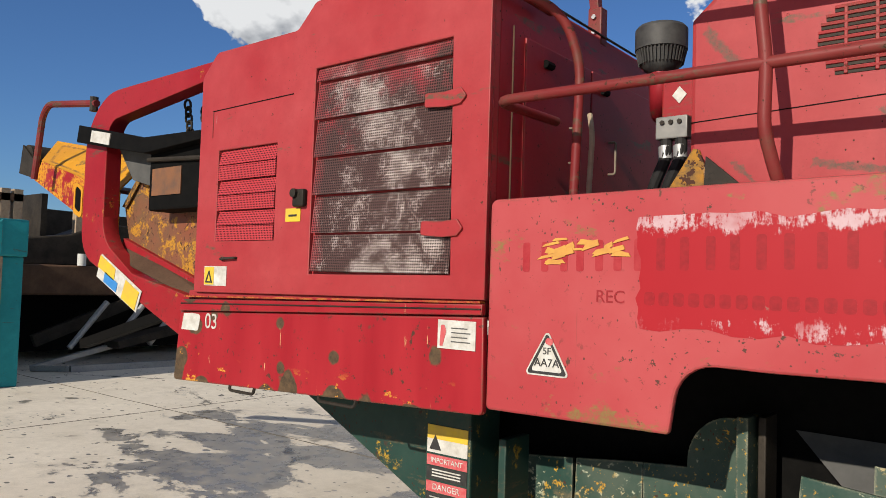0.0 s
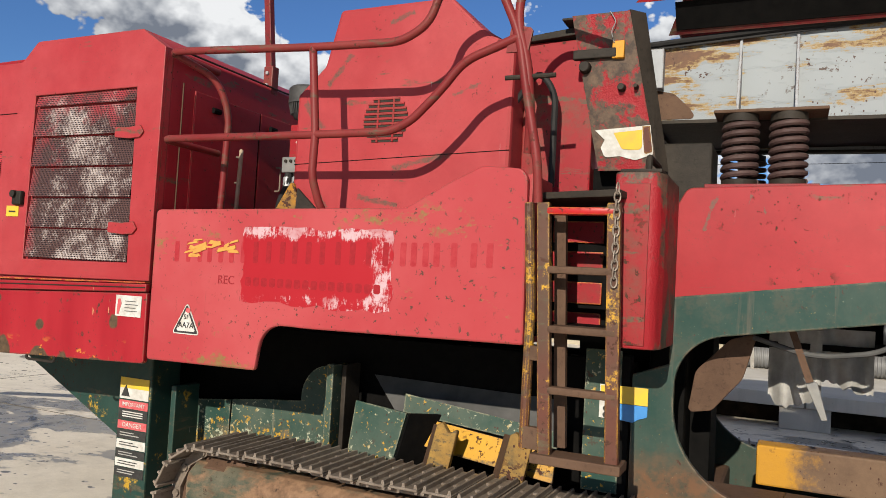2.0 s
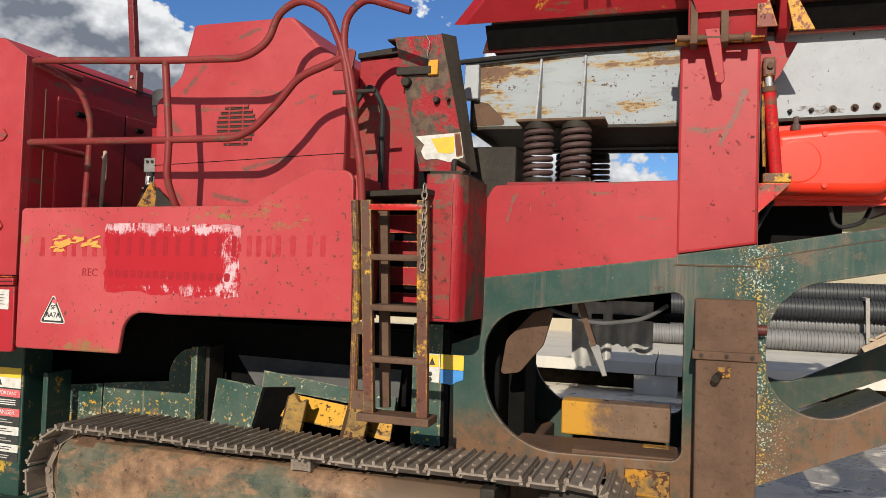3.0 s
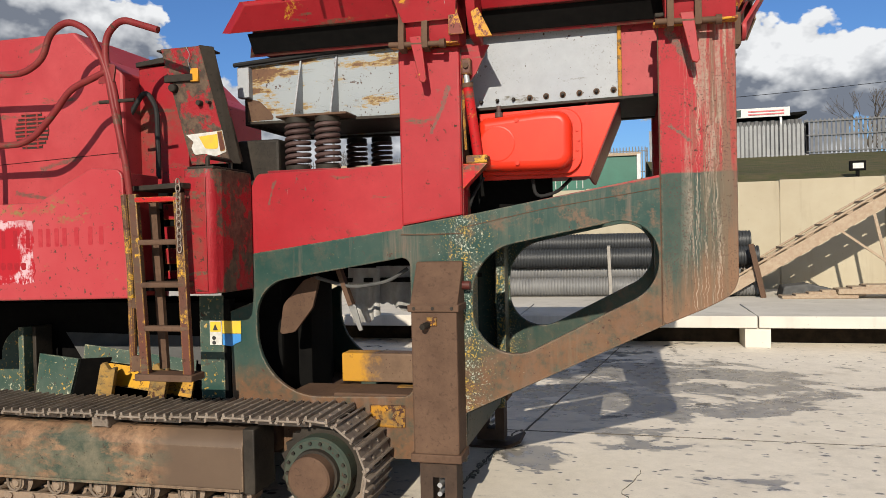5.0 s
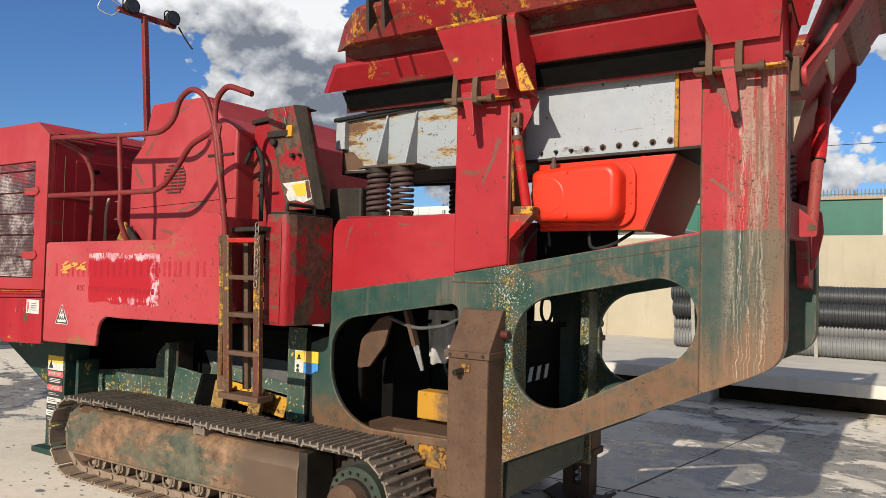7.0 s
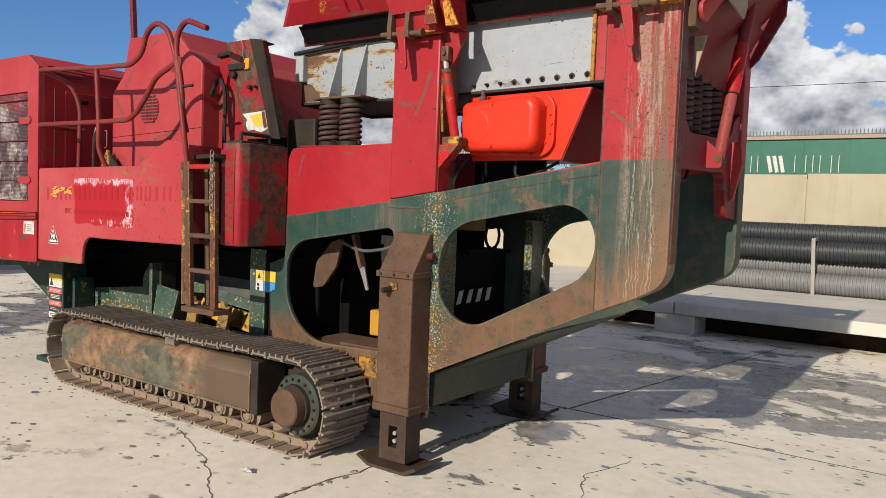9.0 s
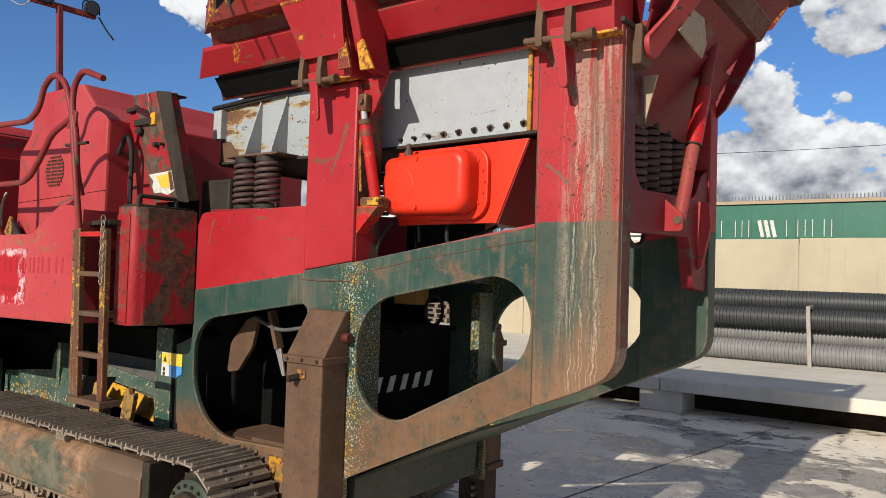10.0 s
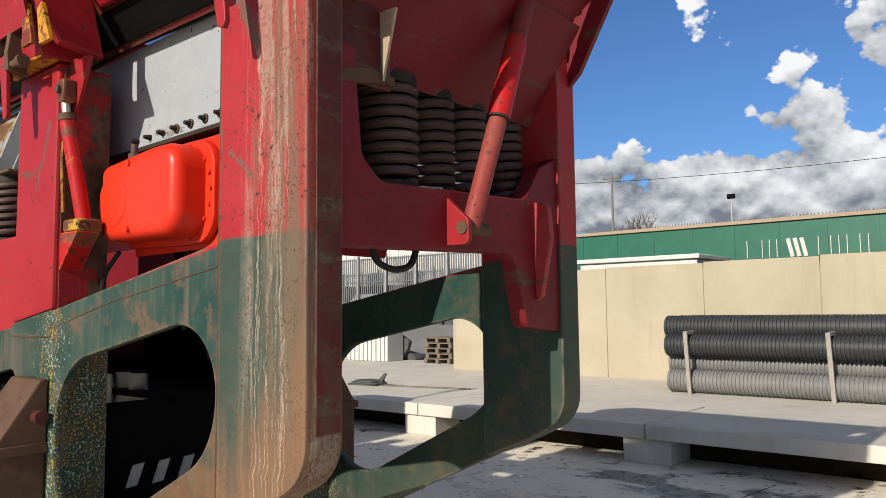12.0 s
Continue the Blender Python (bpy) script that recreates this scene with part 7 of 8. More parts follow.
part("rail_post", tube(curve([(-1.46, 2.48, 2.745), (-1.30, 2.66, 2.64), (-1.25, 2.72, 2.45), (-1.27, 2.72, 1.87)], 0.12), 0.020, 12), rail_red, hr)
part("grab_rail", tube(curve([(0.90, Y, 2.855), (0.66, Y, 2.94), (0.56, Y, 2.86), (0.545, Y, 2.72), (0.60, Y + 0.01, 2.52), (0.62, Y + 0.01, 2.30), (0.60, Y + 0.06, 2.15)], 0.09), 0.020, 12), rail_red, hr)
part("rail_strap", tube([(0.50, Y, 2.47), (0.72, Y + 0.02, 2.475)], 0.011, 8), dark_steel, hr)
part("rail_gusset", prism(rnd([(0.50, 2.58), (0.60, 2.58, 0.01), (0.62, 2.68, 0.02), (0.52, 2.70, 0.02)]), "y", Y - 0.006, Y + 0.006), rail_red, hr)

# ---- ladder with its top step ----
ld = thing("ladder", (0.85, 2.46, 0.86), "worn red and brown steel access ladder", "ladder")
for x0, x1 in ((0.70, 0.755), (0.995, 1.03)):
    part("stile", bar((x0, 2.46, 1.93), (x1, 2.46, 0.86), 0.038, 0.055, None, (1, 0, 0), 0.006), ladder_paint, ld)
part("stile", tube([(0.632, 2.47, 1.93), (0.66, 2.47, 1.5), (0.655, 2.48, 0.90)], 0.021, 10), ladder_paint, ld)
part("stile", bar((0.735, 2.60, 1.90), (0.78, 2.60, 0.90), 0.03, 0.05, None, (1, 0, 0)), brown_steel, ld)
for i, z in enumerate((1.895, 1.65, 1.405, 1.155)):
    sxx = 0.715 + 0.012 * i
    part("rung", box(sxx, sxx + 0.29, 2.44, 2.49 if i != 2 else 2.56, z - 0.016, z + 0.016, 0.008), ram_red if i == 0 else brown_steel, ld)
part("bottom_step", box(0.70, 1.07, 2.42, 2.56, 0.855, 0.895, 0.006), brown_steel, ld)
part("brace", bar((0.655, 2.475, 0.95), (0.755, 2.46, 0.95), 0.03, 0.09, None), brown_steel, ld)
part("brace", bar((0.65, 2.475, 1.30), (0.75, 2.46, 1.30), 0.03, 0.06, None), brown_steel, ld)
part("top_step", prism(rnd([(0.60, 2.56), (1.02, 2.44, 0.02), (1.05, 2.80), (0.60, 2.80)]), "z", 1.955, 1.985, (), 0.005), dark_steel, ld, "oily checker-plate top step")
for i in range(12):
    z = 1.985 - i * 0.034
    pts = [(1.012 + 0.012 * math.cos(a) * (1 if i % 2 else 0.25), 2.428 + 0.012 * math.cos(a) * (0.25 if i % 2 else 1), z + 0.023 * math.sin(a)) for a in (2 * math.pi * q / 10 for q in range(11))]
    part("chain_link", tube(pts, 0.0034, 5), track_steel, ld)

# plates and boxes behind the ladder
pl = thing("pivot_plate", (0.85, 2.95, 2.1), "red plate caked with black grease, a torn label on it", "machine plate")
def plate_y(z):
    """The plate leans out towards its top."""
    return 2.88 - 0.141 * (z - 2.13)


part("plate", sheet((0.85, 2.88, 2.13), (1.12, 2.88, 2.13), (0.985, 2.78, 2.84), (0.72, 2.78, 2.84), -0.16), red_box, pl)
part("plate_side", sheet((1.122, 2.88, 2.13), (1.16, 2.935, 2.13), (1.045, 2.845, 2.845), (0.987, 2.78, 2.845), -0.02), dark_steel, pl, "dark greasy flank of the plate")
part("back_plate", box(0.45, 0.80, 2.93, 3.03, 2.0, 2.78, 0.008), box_sheet, pl, "red back plate, grimy along its top")
part("back_bar", prism([(0.45, 2.775), (0.80, 2.80), (0.80, 2.84), (0.45, 2.805)], "y", 2.90, 3.03, (), 0.004), dark_steel, pl)
part("plate_cap", box(0.66, 1.0, 2.82, 3.0, 2.838, 2.85, 0.004), dark_steel, pl)
tl = part("torn_label", prism(rnd([(0.835, 2.315), (1.02, 2.325), (1.085, 2.33), (1.10, 2.20, 0.01), (1.02, 2.175, 0.02), (0.95, 2.195), (0.88, 2.19, 0.02), (0.862, 2.235, 0.01), (0.88, 2.27)]), "y", -0.003, 0.0), white_sticker, pl, "torn white and yellow label")
ly = part("label_yellow", prism(rnd([(0.92, 2.30), (1.05, 2.31), (1.05, 2.22, 0.02), (0.96, 2.225, 0.02)]), "y", -0.005, -0.003), yellow_sticker, tl)
lr = part("label_red", prism(rnd([(1.05, 2.325), (1.083, 2.325), (1.096, 2.21, 0.01), (1.06, 2.20, 0.01)]), "y", -0.005, -0.003), ladder_paint, tl)
for ob in (tl, ly, lr):
    for v in ob.data.vertices:
        v.co.y = v.co.y + ORIGIN[pl].y + plate_y(v.co.z + ORIGIN[pl].z) - 0.001 - ORIGIN[pl].y
for bx, bz, br in ((0.785, 2.60, 0.030), (0.955, 2.50, 0.020), (1.02, 2.50, 0.012)):
    part("plate_bolt", tube([(bx, plate_y(bz) - 0.035, bz), (bx, plate_y(bz), bz)], [br * 0.75, br], 10), dark_steel, pl)
part("yellow_tag", box(0.91, 0.965, plate_y(2.68) - 0.014, plate_y(2.68) + 0.01, 2.63, 2.71, 0.004), tail_yellow, pl)
part("tag_wire", tube(curve([(0.90, 2.77, 2.84), (0.93, 2.765, 2.79), (0.905, 2.775, 2.75), (0.92, 2.785, 2.70)], 0.02), 0.0022, 5), galv, pl)
part("grease_bar", box(0.73, 0.93, plate_y(2.66) - 0.02, plate_y(2.66) + 0.01, 2.635, 2.68, 0.006), dark_steel, pl)
part("hose", tube(curve([(0.42, 2.86, 2.45), (0.55, 2.85, 2.62), (0.64, 2.84, 2.50), (0.64, 2.84, 2.05)], 0.1), 0.016, 8), black_rubber, pl)
rear = [(0.64, 1.34), (0.98, 1.34), (0.98, 1.93), (0.64, 1.93)]
# black fillers put in for the shade behind ladder and plate
part("ladder_back", prism(rear, "y", 2.86, 2.88), shaded_black_paint, pl)
part("plate_back", box(0.40, 1.10, 3.0, 3.06, 1.40, 2.16), shaded_black_paint, pl)
for i in range(4):
    part("back_slat", box(0.66, 0.90, 2.845, 2.86, 1.37 + i * 0.14, 1.47 + i * 0.14, 0.004), red_skirt, pl)
pl.location.x -= 0.03
bx = thing("tool_box", (1.07, 2.75, 1.35), "red corner box caked with grease on one side", "machine box")
tb = rnd([(0.975, 2.54, 0.02), (1.15, 2.54, 0.05), (1.175, 2.62, 0.05), (1.175, 2.975), (0.975, 2.975)])
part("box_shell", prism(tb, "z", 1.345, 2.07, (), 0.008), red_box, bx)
part("box_front", box(0.985, 1.12, 2.534, 2.541, 1.36, 2.02, 0.002), box_sheet, bx, "bright red front sheet")
part("box_top", box(0.99, 1.16, 2.56, 2.96, 2.068, 2.085, 0.004), dark_steel, bx)
part("box_handle", tube(curve([(1.10, 2.60, 2.07), (1.10, 2.60, 2.14), (1.10, 2.86, 2.14), (1.10, 2.86, 2.07)], 0.02), 0.014, 8), dark_steel, bx)
part("pivot_block", box(1.0, 1.30, 3.12, 3.4, 1.9, 2.30, 0.02), dark_steel, thing("pivot_block", (1.15, 3.2, 1.9), "black greasy pivot casting behind the box", "casting"))

# ---- work lights on a mast ----
ms = thing("light_mast", (-1.6, 3.44, 2.85), "red mast with two work lights on a crossbar", "light mast")
part("mast_tube", bar((-1.545, 3.44, 2.80), (-1.70, 3.46, 4.10), 0.050, 0.050, None, (0, 1, 0), 0.006), rail_red, ms)
part("mast_clamp", box(-1.59, -1.515, 3.405, 3.475, 2.76, 2.95, 0.008), rail_red, ms)
for cz in (2.82, 2.90):
    part("clamp_bolt", bolt(None, (-1.553, 3.40, cz), "y", 0.012, 0.016), galv, ms)
part("crossbar", bar((-1.78, 3.22, 4.12), (-1.68, 3.80, 4.10), 0.05, 0.05, None, (0, 0, 1), 0.006), rail_red, ms)
for ly, lx in ((3.34, -1.74), (3.76, -1.69)):
    lamp = part("work_light", tube([(lx - 0.05, ly, 4.17), (lx - 0.03, ly, 4.17), (lx + 0.05, ly - 0.02, 4.16), (lx + 0.06, ly - 0.02, 4.16)], [0.03, 0.055, 0.074, 0.070], 24), black_rubber, ms, "round black work light")
    part("lens", tube([(lx + 0.059, ly - 0.02, 4.16), (lx + 0.063, ly - 0.02, 4.16)], 0.063, 24), glass_dark, lamp)
    part("bail", tube(curve([(lx, ly - 0.085, 4.13), (lx, ly - 0.09, 4.23), (lx, ly + 0.075, 4.245), (lx, ly + 0.085, 4.13)], 0.05), 0.006, 6), shaded_black_paint, lamp)
part("loose_cable", tube(curve([(-1.74, 3.22, 4.14), (-1.80, 3.10, 4.22), (-1.84, 3.05, 4.08), (-1.76, 3.16, 4.02), (-1.74, 3.22, 4.10)], 0.05), 0.006, 6), galv, ms)
part("loose_cable", tube(curve([(-1.66, 3.82, 4.10), (-1.62, 3.88, 3.98), (-1.60, 3.95, 3.90)], 0.05), 0.008, 6), black_rubber, ms)

# ---- discharge conveyor at the engine end ----
drab_label = plain("dark_orange_label", (0.20, 0.08, 0.03), (0.10, 0.055, 0.035), 0.6, scale=9)
cv = thing("discharge_conveyor", (-5.5, 3.6, 1.0), "red and yellow discharge conveyor with flaking paint", "conveyor")
loop_o = rnd([(-3.40, 3.04), (-6.03, 3.00, 0.50), (-6.03, 1.70, 0.30), (-4.45, 1.10, 0.0), (-3.40, 0.98)], n=9)
loop_i = rnd([(-3.6, 2.98), (-5.68, 2.76, 0.16), (-5.68, 1.82, 0.30), (-5.2, 1.55, 0.10), (-3.6, 1.25)], n=7)
for y0 in (3.05, 4.25):
    part("end_frame", prism(loop_o, "y", y0, y0 + 0.13, (loop_i,), 0.008), red_worn if y0 < 4 else red_body, cv, "red looped end frame")
part("boom", prism([(-3.4, 1.25), (-4.5, 1.47), (-5.63, 1.83), (-5.73, 2.12), (-5.46, 2.33), (-4.56, 2.02), (-3.4, 1.75)], "y", 3.25, 3.28, (), 0.004), conveyor_paint, cv, "dusty boom side with yellow and red flaking paint")
part("boom_edge", bar((-5.66, 3.235, 1.80), (-3.5, 3.235, 1.16), 0.05, 0.075, None, (0, 0, 1), 0.006), red_worn, cv, "chipped red lower edge of the boom")
part("boom_channel", sheet((-5.68, 3.10, 1.70), (-3.6, 3.10, 1.16), (-3.6, 3.26, 1.20), (-5.62, 3.26, 1.78), 0.01), brown_steel, cv)
part("boom_chute", sheet((-5.74, 3.238, 2.10), (-5.49, 3.238, 2.36), (-5.42, 3.225, 2.33), (-5.66, 3.225, 2.08), 0.008), yellow_paint, cv)
part("boom_back", prism([(-3.4, 1.3), (-5.6, 1.86), (-5.6, 2.9), (-3.4, 2.9)], "y", 4.0, 4.02), shaded_black_paint, cv)
part("trough_belt", sheet((-3.4, 3.3, 1.90), (-7.7, 3.4, 2.50), (-7.7, 4.1, 2.50), (-3.4, 4.2, 1.90), 0.03), belt_rubber, cv, "grey dusty belt")
part("tail_boom", prism([(-5.95, 1.80), (-6.39, 1.97), (-7.58, 2.44), (-7.43, 2.62), (-6.41, 2.36), (-5.95, 2.24)], "y", 3.3, 3.33, (), 0.004), tail_red, cv, "red boom tail streaked with yellow")
part("tail_cover", sheet((-5.95, 3.295, 2.24), (-7.43, 3.295, 2.62), (-7.80, 3.60, 2.90), (-5.95, 3.60, 2.58), 0.012), tail_yellow, cv, "dented yellow boom cover")
part("boom_slot", prism(rnd([(-6.69, 2.13, 0.03), (-6.58, 2.07, 0.03), (-6.58, 2.28, 0.03), (-6.69, 2.34, 0.03)]), "y", 3.296, 3.302), shaded_black_paint, cv)
part("slot_rim", prism(rnd([(-6.72, 2.09, 0.04), (-6.55, 2.02, 0.04), (-6.55, 2.31, 0.04), (-6.72, 2.38, 0.04)]), "y", 3.292, 3.300, (rnd([(-6.69, 2.13, 0.03), (-6.58, 2.07, 0.03), (-6.58, 2.28, 0.03), (-6.69, 2.34, 0.03)]),)), tail_yellow, cv)
part("head_drum", rod((-7.72, 3.28, 2.66), (-7.72, 4.1, 2.66), 0.14, 20), dark_steel, cv)
part("drum_bracket", prism(rnd([(-7.84, 2.52), (-7.56, 2.46), (-7.50, 2.62), (-7.78, 2.80)]), "y", 3.26, 3.28), dark_steel, cv)
part("grab_tube", tube(curve([(-7.15, 3.12, 2.40), (-7.04, 3.12, 2.98), (-6.90, 3.11, 3.07), (-5.98, 3.10, 2.96)], 0.2), 0.030, 10), rail_red, cv)
part("tube_clamp", rod((-6.03, 3.10, 2.90), (-6.03, 3.10, 3.02), 0.035, 8), dark_steel, cv)
part("hood_sheet", prism([(-5.72, 2.60), (-5.05, 2.49), (-5.05, 2.20), (-5.45, 2.29)], "y", 3.16, 3.18, (), 0.004), belt_rubber, cv, "grey guard sheet")
part("magnet_bar", rod((-5.02, 3.04, 2.40), (-4.25, 3.04, 2.36), 0.018, 8), dark_steel, cv)
part("magnet_box", box(-5.04, -4.3, 3.06, 3.9, 2.02, 2.50, 0.02), shaded_black_paint, cv, "black overband magnet housing")
part("magnet_cover", prism([(-6.05, 2.62), (-5.0, 2.44), (-4.2, 2.48), (-4.2, 2.54), (-5.0, 2.56), (-6.02, 2.76)], "y", 2.98, 3.25, (), 0.006), shaded_black_paint, cv)
part("white_plate", prism([(-5.80, 2.60), (-5.50, 2.545), (-5.48, 2.635), (-5.78, 2.69)], "y", 2.972, 2.981), white_sticker, cv, "blank white plate")
part("magnet_sticker", box(-4.98, -4.60, 3.052, 3.061, 2.13, 2.33), drab_label, cv, "dark orange sticker")
for i in range(8):
    cz, cx = 2.86 - 0.055 * i + (0.20 if i > 4 else 0.0), -4.95 + (0.16 if i > 4 else 0.0) + 0.012 * i
    pts = [(cx + 0.022 * math.cos(a) * (1 if i % 2 else 0.3), 3.3 + 0.022 * math.cos(a) * (0.3 if i % 2 else 1), cz + 0.040 * math.sin(a)) for a in (2 * math.pi * q / 10 for q in range(11))]
    part("chain_link", tube(pts, 0.010, 6), dark_steel, cv)
part("chain_loop", tube(curve([(-4.70, 3.3, 2.84), (-4.58, 3.3, 2.84), (-4.54, 3.3, 2.62), (-4.66, 3.3, 2.55)], 0.1), 0.020, 8), dark_steel, cv)
part("frame_label", sheet((-5.72, 3.045, 1.52), (-5.10, 3.045, 1.26), (-5.03, 3.045, 1.42), (-5.65, 3.045, 1.70), 0.004), white_sticker, cv, "white, yellow and blue warning label")
part("label_yellow", sheet((-5.70, 3.040, 1.60), (-5.44, 3.040, 1.49), (-5.42, 3.040, 1.58), (-5.66, 3.040, 1.69), 0.003), yellow_sticker, cv)
part("label_blue", sheet((-5.60, 3.040, 1.48), (-5.40, 3.040, 1.40), (-5.38, 3.040, 1.47), (-5.58, 3.040, 1.56), 0.003), blue_sticker, cv)
part("label_yellow", sheet((-5.32, 3.040, 1.36), (-5.12, 3.040, 1.275), (-5.06, 3.040, 1.41), (-5.26, 3.040, 1.50), 0.003), yellow_sticker, cv)
part("support_strut", bar((-6.6, 3.4, 0.9), (-5.2, 3.4, 1.25), 0.08, 0.08), shaded_black_paint, cv)

# ---- pipe stack on the plateau ----
post_timber = plain("weathered_timber", (0.30, 0.28, 0.25), (0.22, 0.20, 0.175), 0.8)
def ribbed(x0, x1, r, rib=0.056):
    """Outline of a corrugated pipe along x, turned round its axis."""
    pts, rad = [], []
    n = int((x1 - x0) / rib)
    for i in range(n):
        a = x0 + i * rib
        for f, k in ((0.0, 0.93), (0.28, 0.93), (0.36, 1.0), (0.84, 1.0), (0.92, 0.93)):
            pts.append((a + f * rib, 0, 0))
            rad.append(r * k)
    return tube(pts, rad, 16)


PR = 0.185
stack_z = DECK_Z - 0.01
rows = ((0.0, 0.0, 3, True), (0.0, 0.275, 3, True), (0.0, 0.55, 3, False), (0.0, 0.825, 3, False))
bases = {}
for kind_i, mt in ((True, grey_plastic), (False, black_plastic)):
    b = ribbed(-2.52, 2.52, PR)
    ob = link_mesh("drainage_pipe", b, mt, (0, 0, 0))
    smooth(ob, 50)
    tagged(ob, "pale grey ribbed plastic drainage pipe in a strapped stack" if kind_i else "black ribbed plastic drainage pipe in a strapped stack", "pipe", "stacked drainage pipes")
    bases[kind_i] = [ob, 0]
for ri, (dx, dz, count, grey) in enumerate(rows):
    for k in range(count):
        x = 3.22 + (0.03, -0.04, 0.0, -0.10)[ri] + 0.02 * k
        m = Matrix.Translation((x, 13.25 + k * 0.50 + (0.0, 0.25, 0.0, 0.25)[ri], stack_z + PR + dz)) @ Matrix.Rotation(0.9 * (k + ri), 4, "X")
        ob, used = bases[grey]
        if used == 0:
            ob.matrix_basis = m
        else:
            copy_thing(ob, m)
        bases[grey][1] += 1
for px in (1.12, 3.12, 5.12):
    pt = thing("stack_post", (px, 13.0, stack_z), "pale timber post strapped to the pipe stack", "post", "stack posts")
    part("timber", bar((px, 13.02, stack_z), (px - 0.03, 12.98, stack_z + 0.95), 0.06, 0.05, None, (0, 1, 0), 0.004), post_timber, pt)
    part("cross_timber", bar((px - 0.03, 12.98, stack_z + 0.93), (px - 0.03, 13.34, stack_z + 0.94), 0.06, 0.05), post_timber, pt)

# steel access stair lying against the wall
sr = thing("access_stair", (6.6, 13.2, stack_z), "pale galvanised access stair with handrails", "stair")
for y in (12.95, 13.65):
    part("stringer", bar((5.05, y, stack_z + 0.06), (9.0, y, stack_z + 2.42), 0.05, 0.20, None, (0, 0, 1)), beige_steel, sr)
    part("stair_rail", rod((5.2, y, stack_z + 0.30), (9.1, y, stack_z + 2.68), 0.022, 8), beige_steel, sr)
for i in range(12):
    f = (i + 0.6) / 12
    part("tread", box(5.05 + 3.95 * f - 0.13, 5.05 + 3.95 * f + 0.13, 12.95, 13.65, stack_z + 0.14 + 2.36 * f, stack_z + 0.18 + 2.36 * f), beige_steel, sr)
part("stair_leg", bar((7.55, 12.95, stack_z + 1.45), (7.85, 12.9, stack_z), 0.05, 0.05), beige_steel, sr)
part("stair_leg", bar((7.9, 12.95, stack_z + 1.7), (8.2, 12.9, stack_z), 0.05, 0.05), beige_steel, sr)
part("stair_brace", bar((6.9, 12.95, stack_z + 1.25), (7.8, 12.9, stack_z + 0.55), 0.04, 0.04), beige_steel, sr)
part("rust_prop", bar((5.75, 12.85, stack_z), (5.55, 12.85, stack_z + 0.95), 0.09, 0.07, None, (0, 1, 0)), brown_steel, sr, "red-brown prop")
rb = thing("folded_sheet", (6.5, 12.6, stack_z), "heap of grey folded sheeting and boards", "sheeting")
random.seed(3)
for i in range(7):
    cx = 6.0 + i * 0.22
    w, y, z = random.uniform(0.5, 1.3), random.uniform(0, 0.3), 0.03 * i * random.random()
    part("board", box(cx, cx + w, 12.4 + y, 12.8 + y, stack_z + z, stack_z + 0.05 + 0.03 * i, 0.01, 1), beige_steel, rb)
part("sheet_heap", prism(rnd([(6.05, stack_z), (7.0, stack_z), (6.9, stack_z + 0.14, 0.05), (6.5, stack_z + 0.24, 0.08), (6.1, stack_z + 0.20, 0.06)]), "y", 12.9, 13.4, (), 0.03), belt_rubber, rb)

# pallets and sheeting far left on the plateau
shed_dark = plain("dark_skip_paint", (0.035, 0.04, 0.042), (0.06, 0.06, 0.06), 0.7, scale=4)
pallet_timber = plain("grey_pallet_timber", (0.17, 0.135, 0.10), (0.10, 0.080, 0.060), 0.85, scale=12)
wr = thing("flat_roof_cabin", (-1.55, 17.9, DECK_Z), "white flat-roofed cabin rising just over the wall", "cabin")
part("cabin_body", box(-2.92, -0.20, 17.0, 18.8, DECK_Z - 0.01, 2.78, 0.02), trailer_white, wr)
part("cabin_roof", box(-3.0, -0.12, 16.92, 18.88, 2.78, 2.88, 0.02), trailer_white, wr, "overhanging flat white roof")
for i in range(5):
    z = DECK_Z + i * 0.13
    pa = thing("timber_pallet", (-6.6, 16.6, z), "weathered timber pallet in a stack", "pallet", "stacked pallets")
    for k in range(5):
        part("board", box(-6.92 + 0.05 * (i % 2), -6.08 + 0.05 * (i % 2), 16.1 + k * 0.22, 16.23 + k * 0.22, z + 0.09, z + 0.115), pallet_timber, pa)
    for k in range(3):
        part("bearer", box(-6.92 + 0.05 * (i % 2) + k * 0.37, -6.82 + 0.05 * (i % 2) + k * 0.37, 16.1, 17.15, z, z + 0.09), pallet_timber, pa)
wb = thing("white_container", (-11.3, 17, DECK_Z), "white corrugated container beyond the yard", "container")
m = bmesh.new()
for i in range(40):
    x = -14.5 + i * 0.16
    box(x, x + 0.08, 15.96, 16.0, DECK_Z, 1.55, 0, 1, m)
part("ribs", m, trailer_white, wb)
part("container_body", box(-14.5, -8.1, 16.0, 16.62, DECK_Z - 0.01, 1.58, 0.02), trailer_white, wb)
bs = thing("black_sheet", (-8.3, 16.72, DECK_Z), "black plastic sheet slumped against the white container", "sheeting")
part("sheet_fold", prism(rnd([(-8.75, 0.42), (-8.25, 0.42, 0.05), (-8.0, 0.74, 0.08), (-7.93, 0.95, 0.06), (-8.25, 1.12, 0.10), (-8.78, 1.40)]), "y", 16.66, 16.80, (), 0.03), belt_rubber, bs)
part("sheet_foot", prism(rnd([(-8.6, 0.42), (-7.75, 0.42, 0.05), (-7.95, 0.60, 0.08), (-8.5, 0.70)]), "y", 16.80, 17.2, (), 0.04), belt_rubber, bs)
db = thing("dark_skip", (-13.3, 24.3, 1.2), "low dark grey steel skip on the climbing road", "skip")
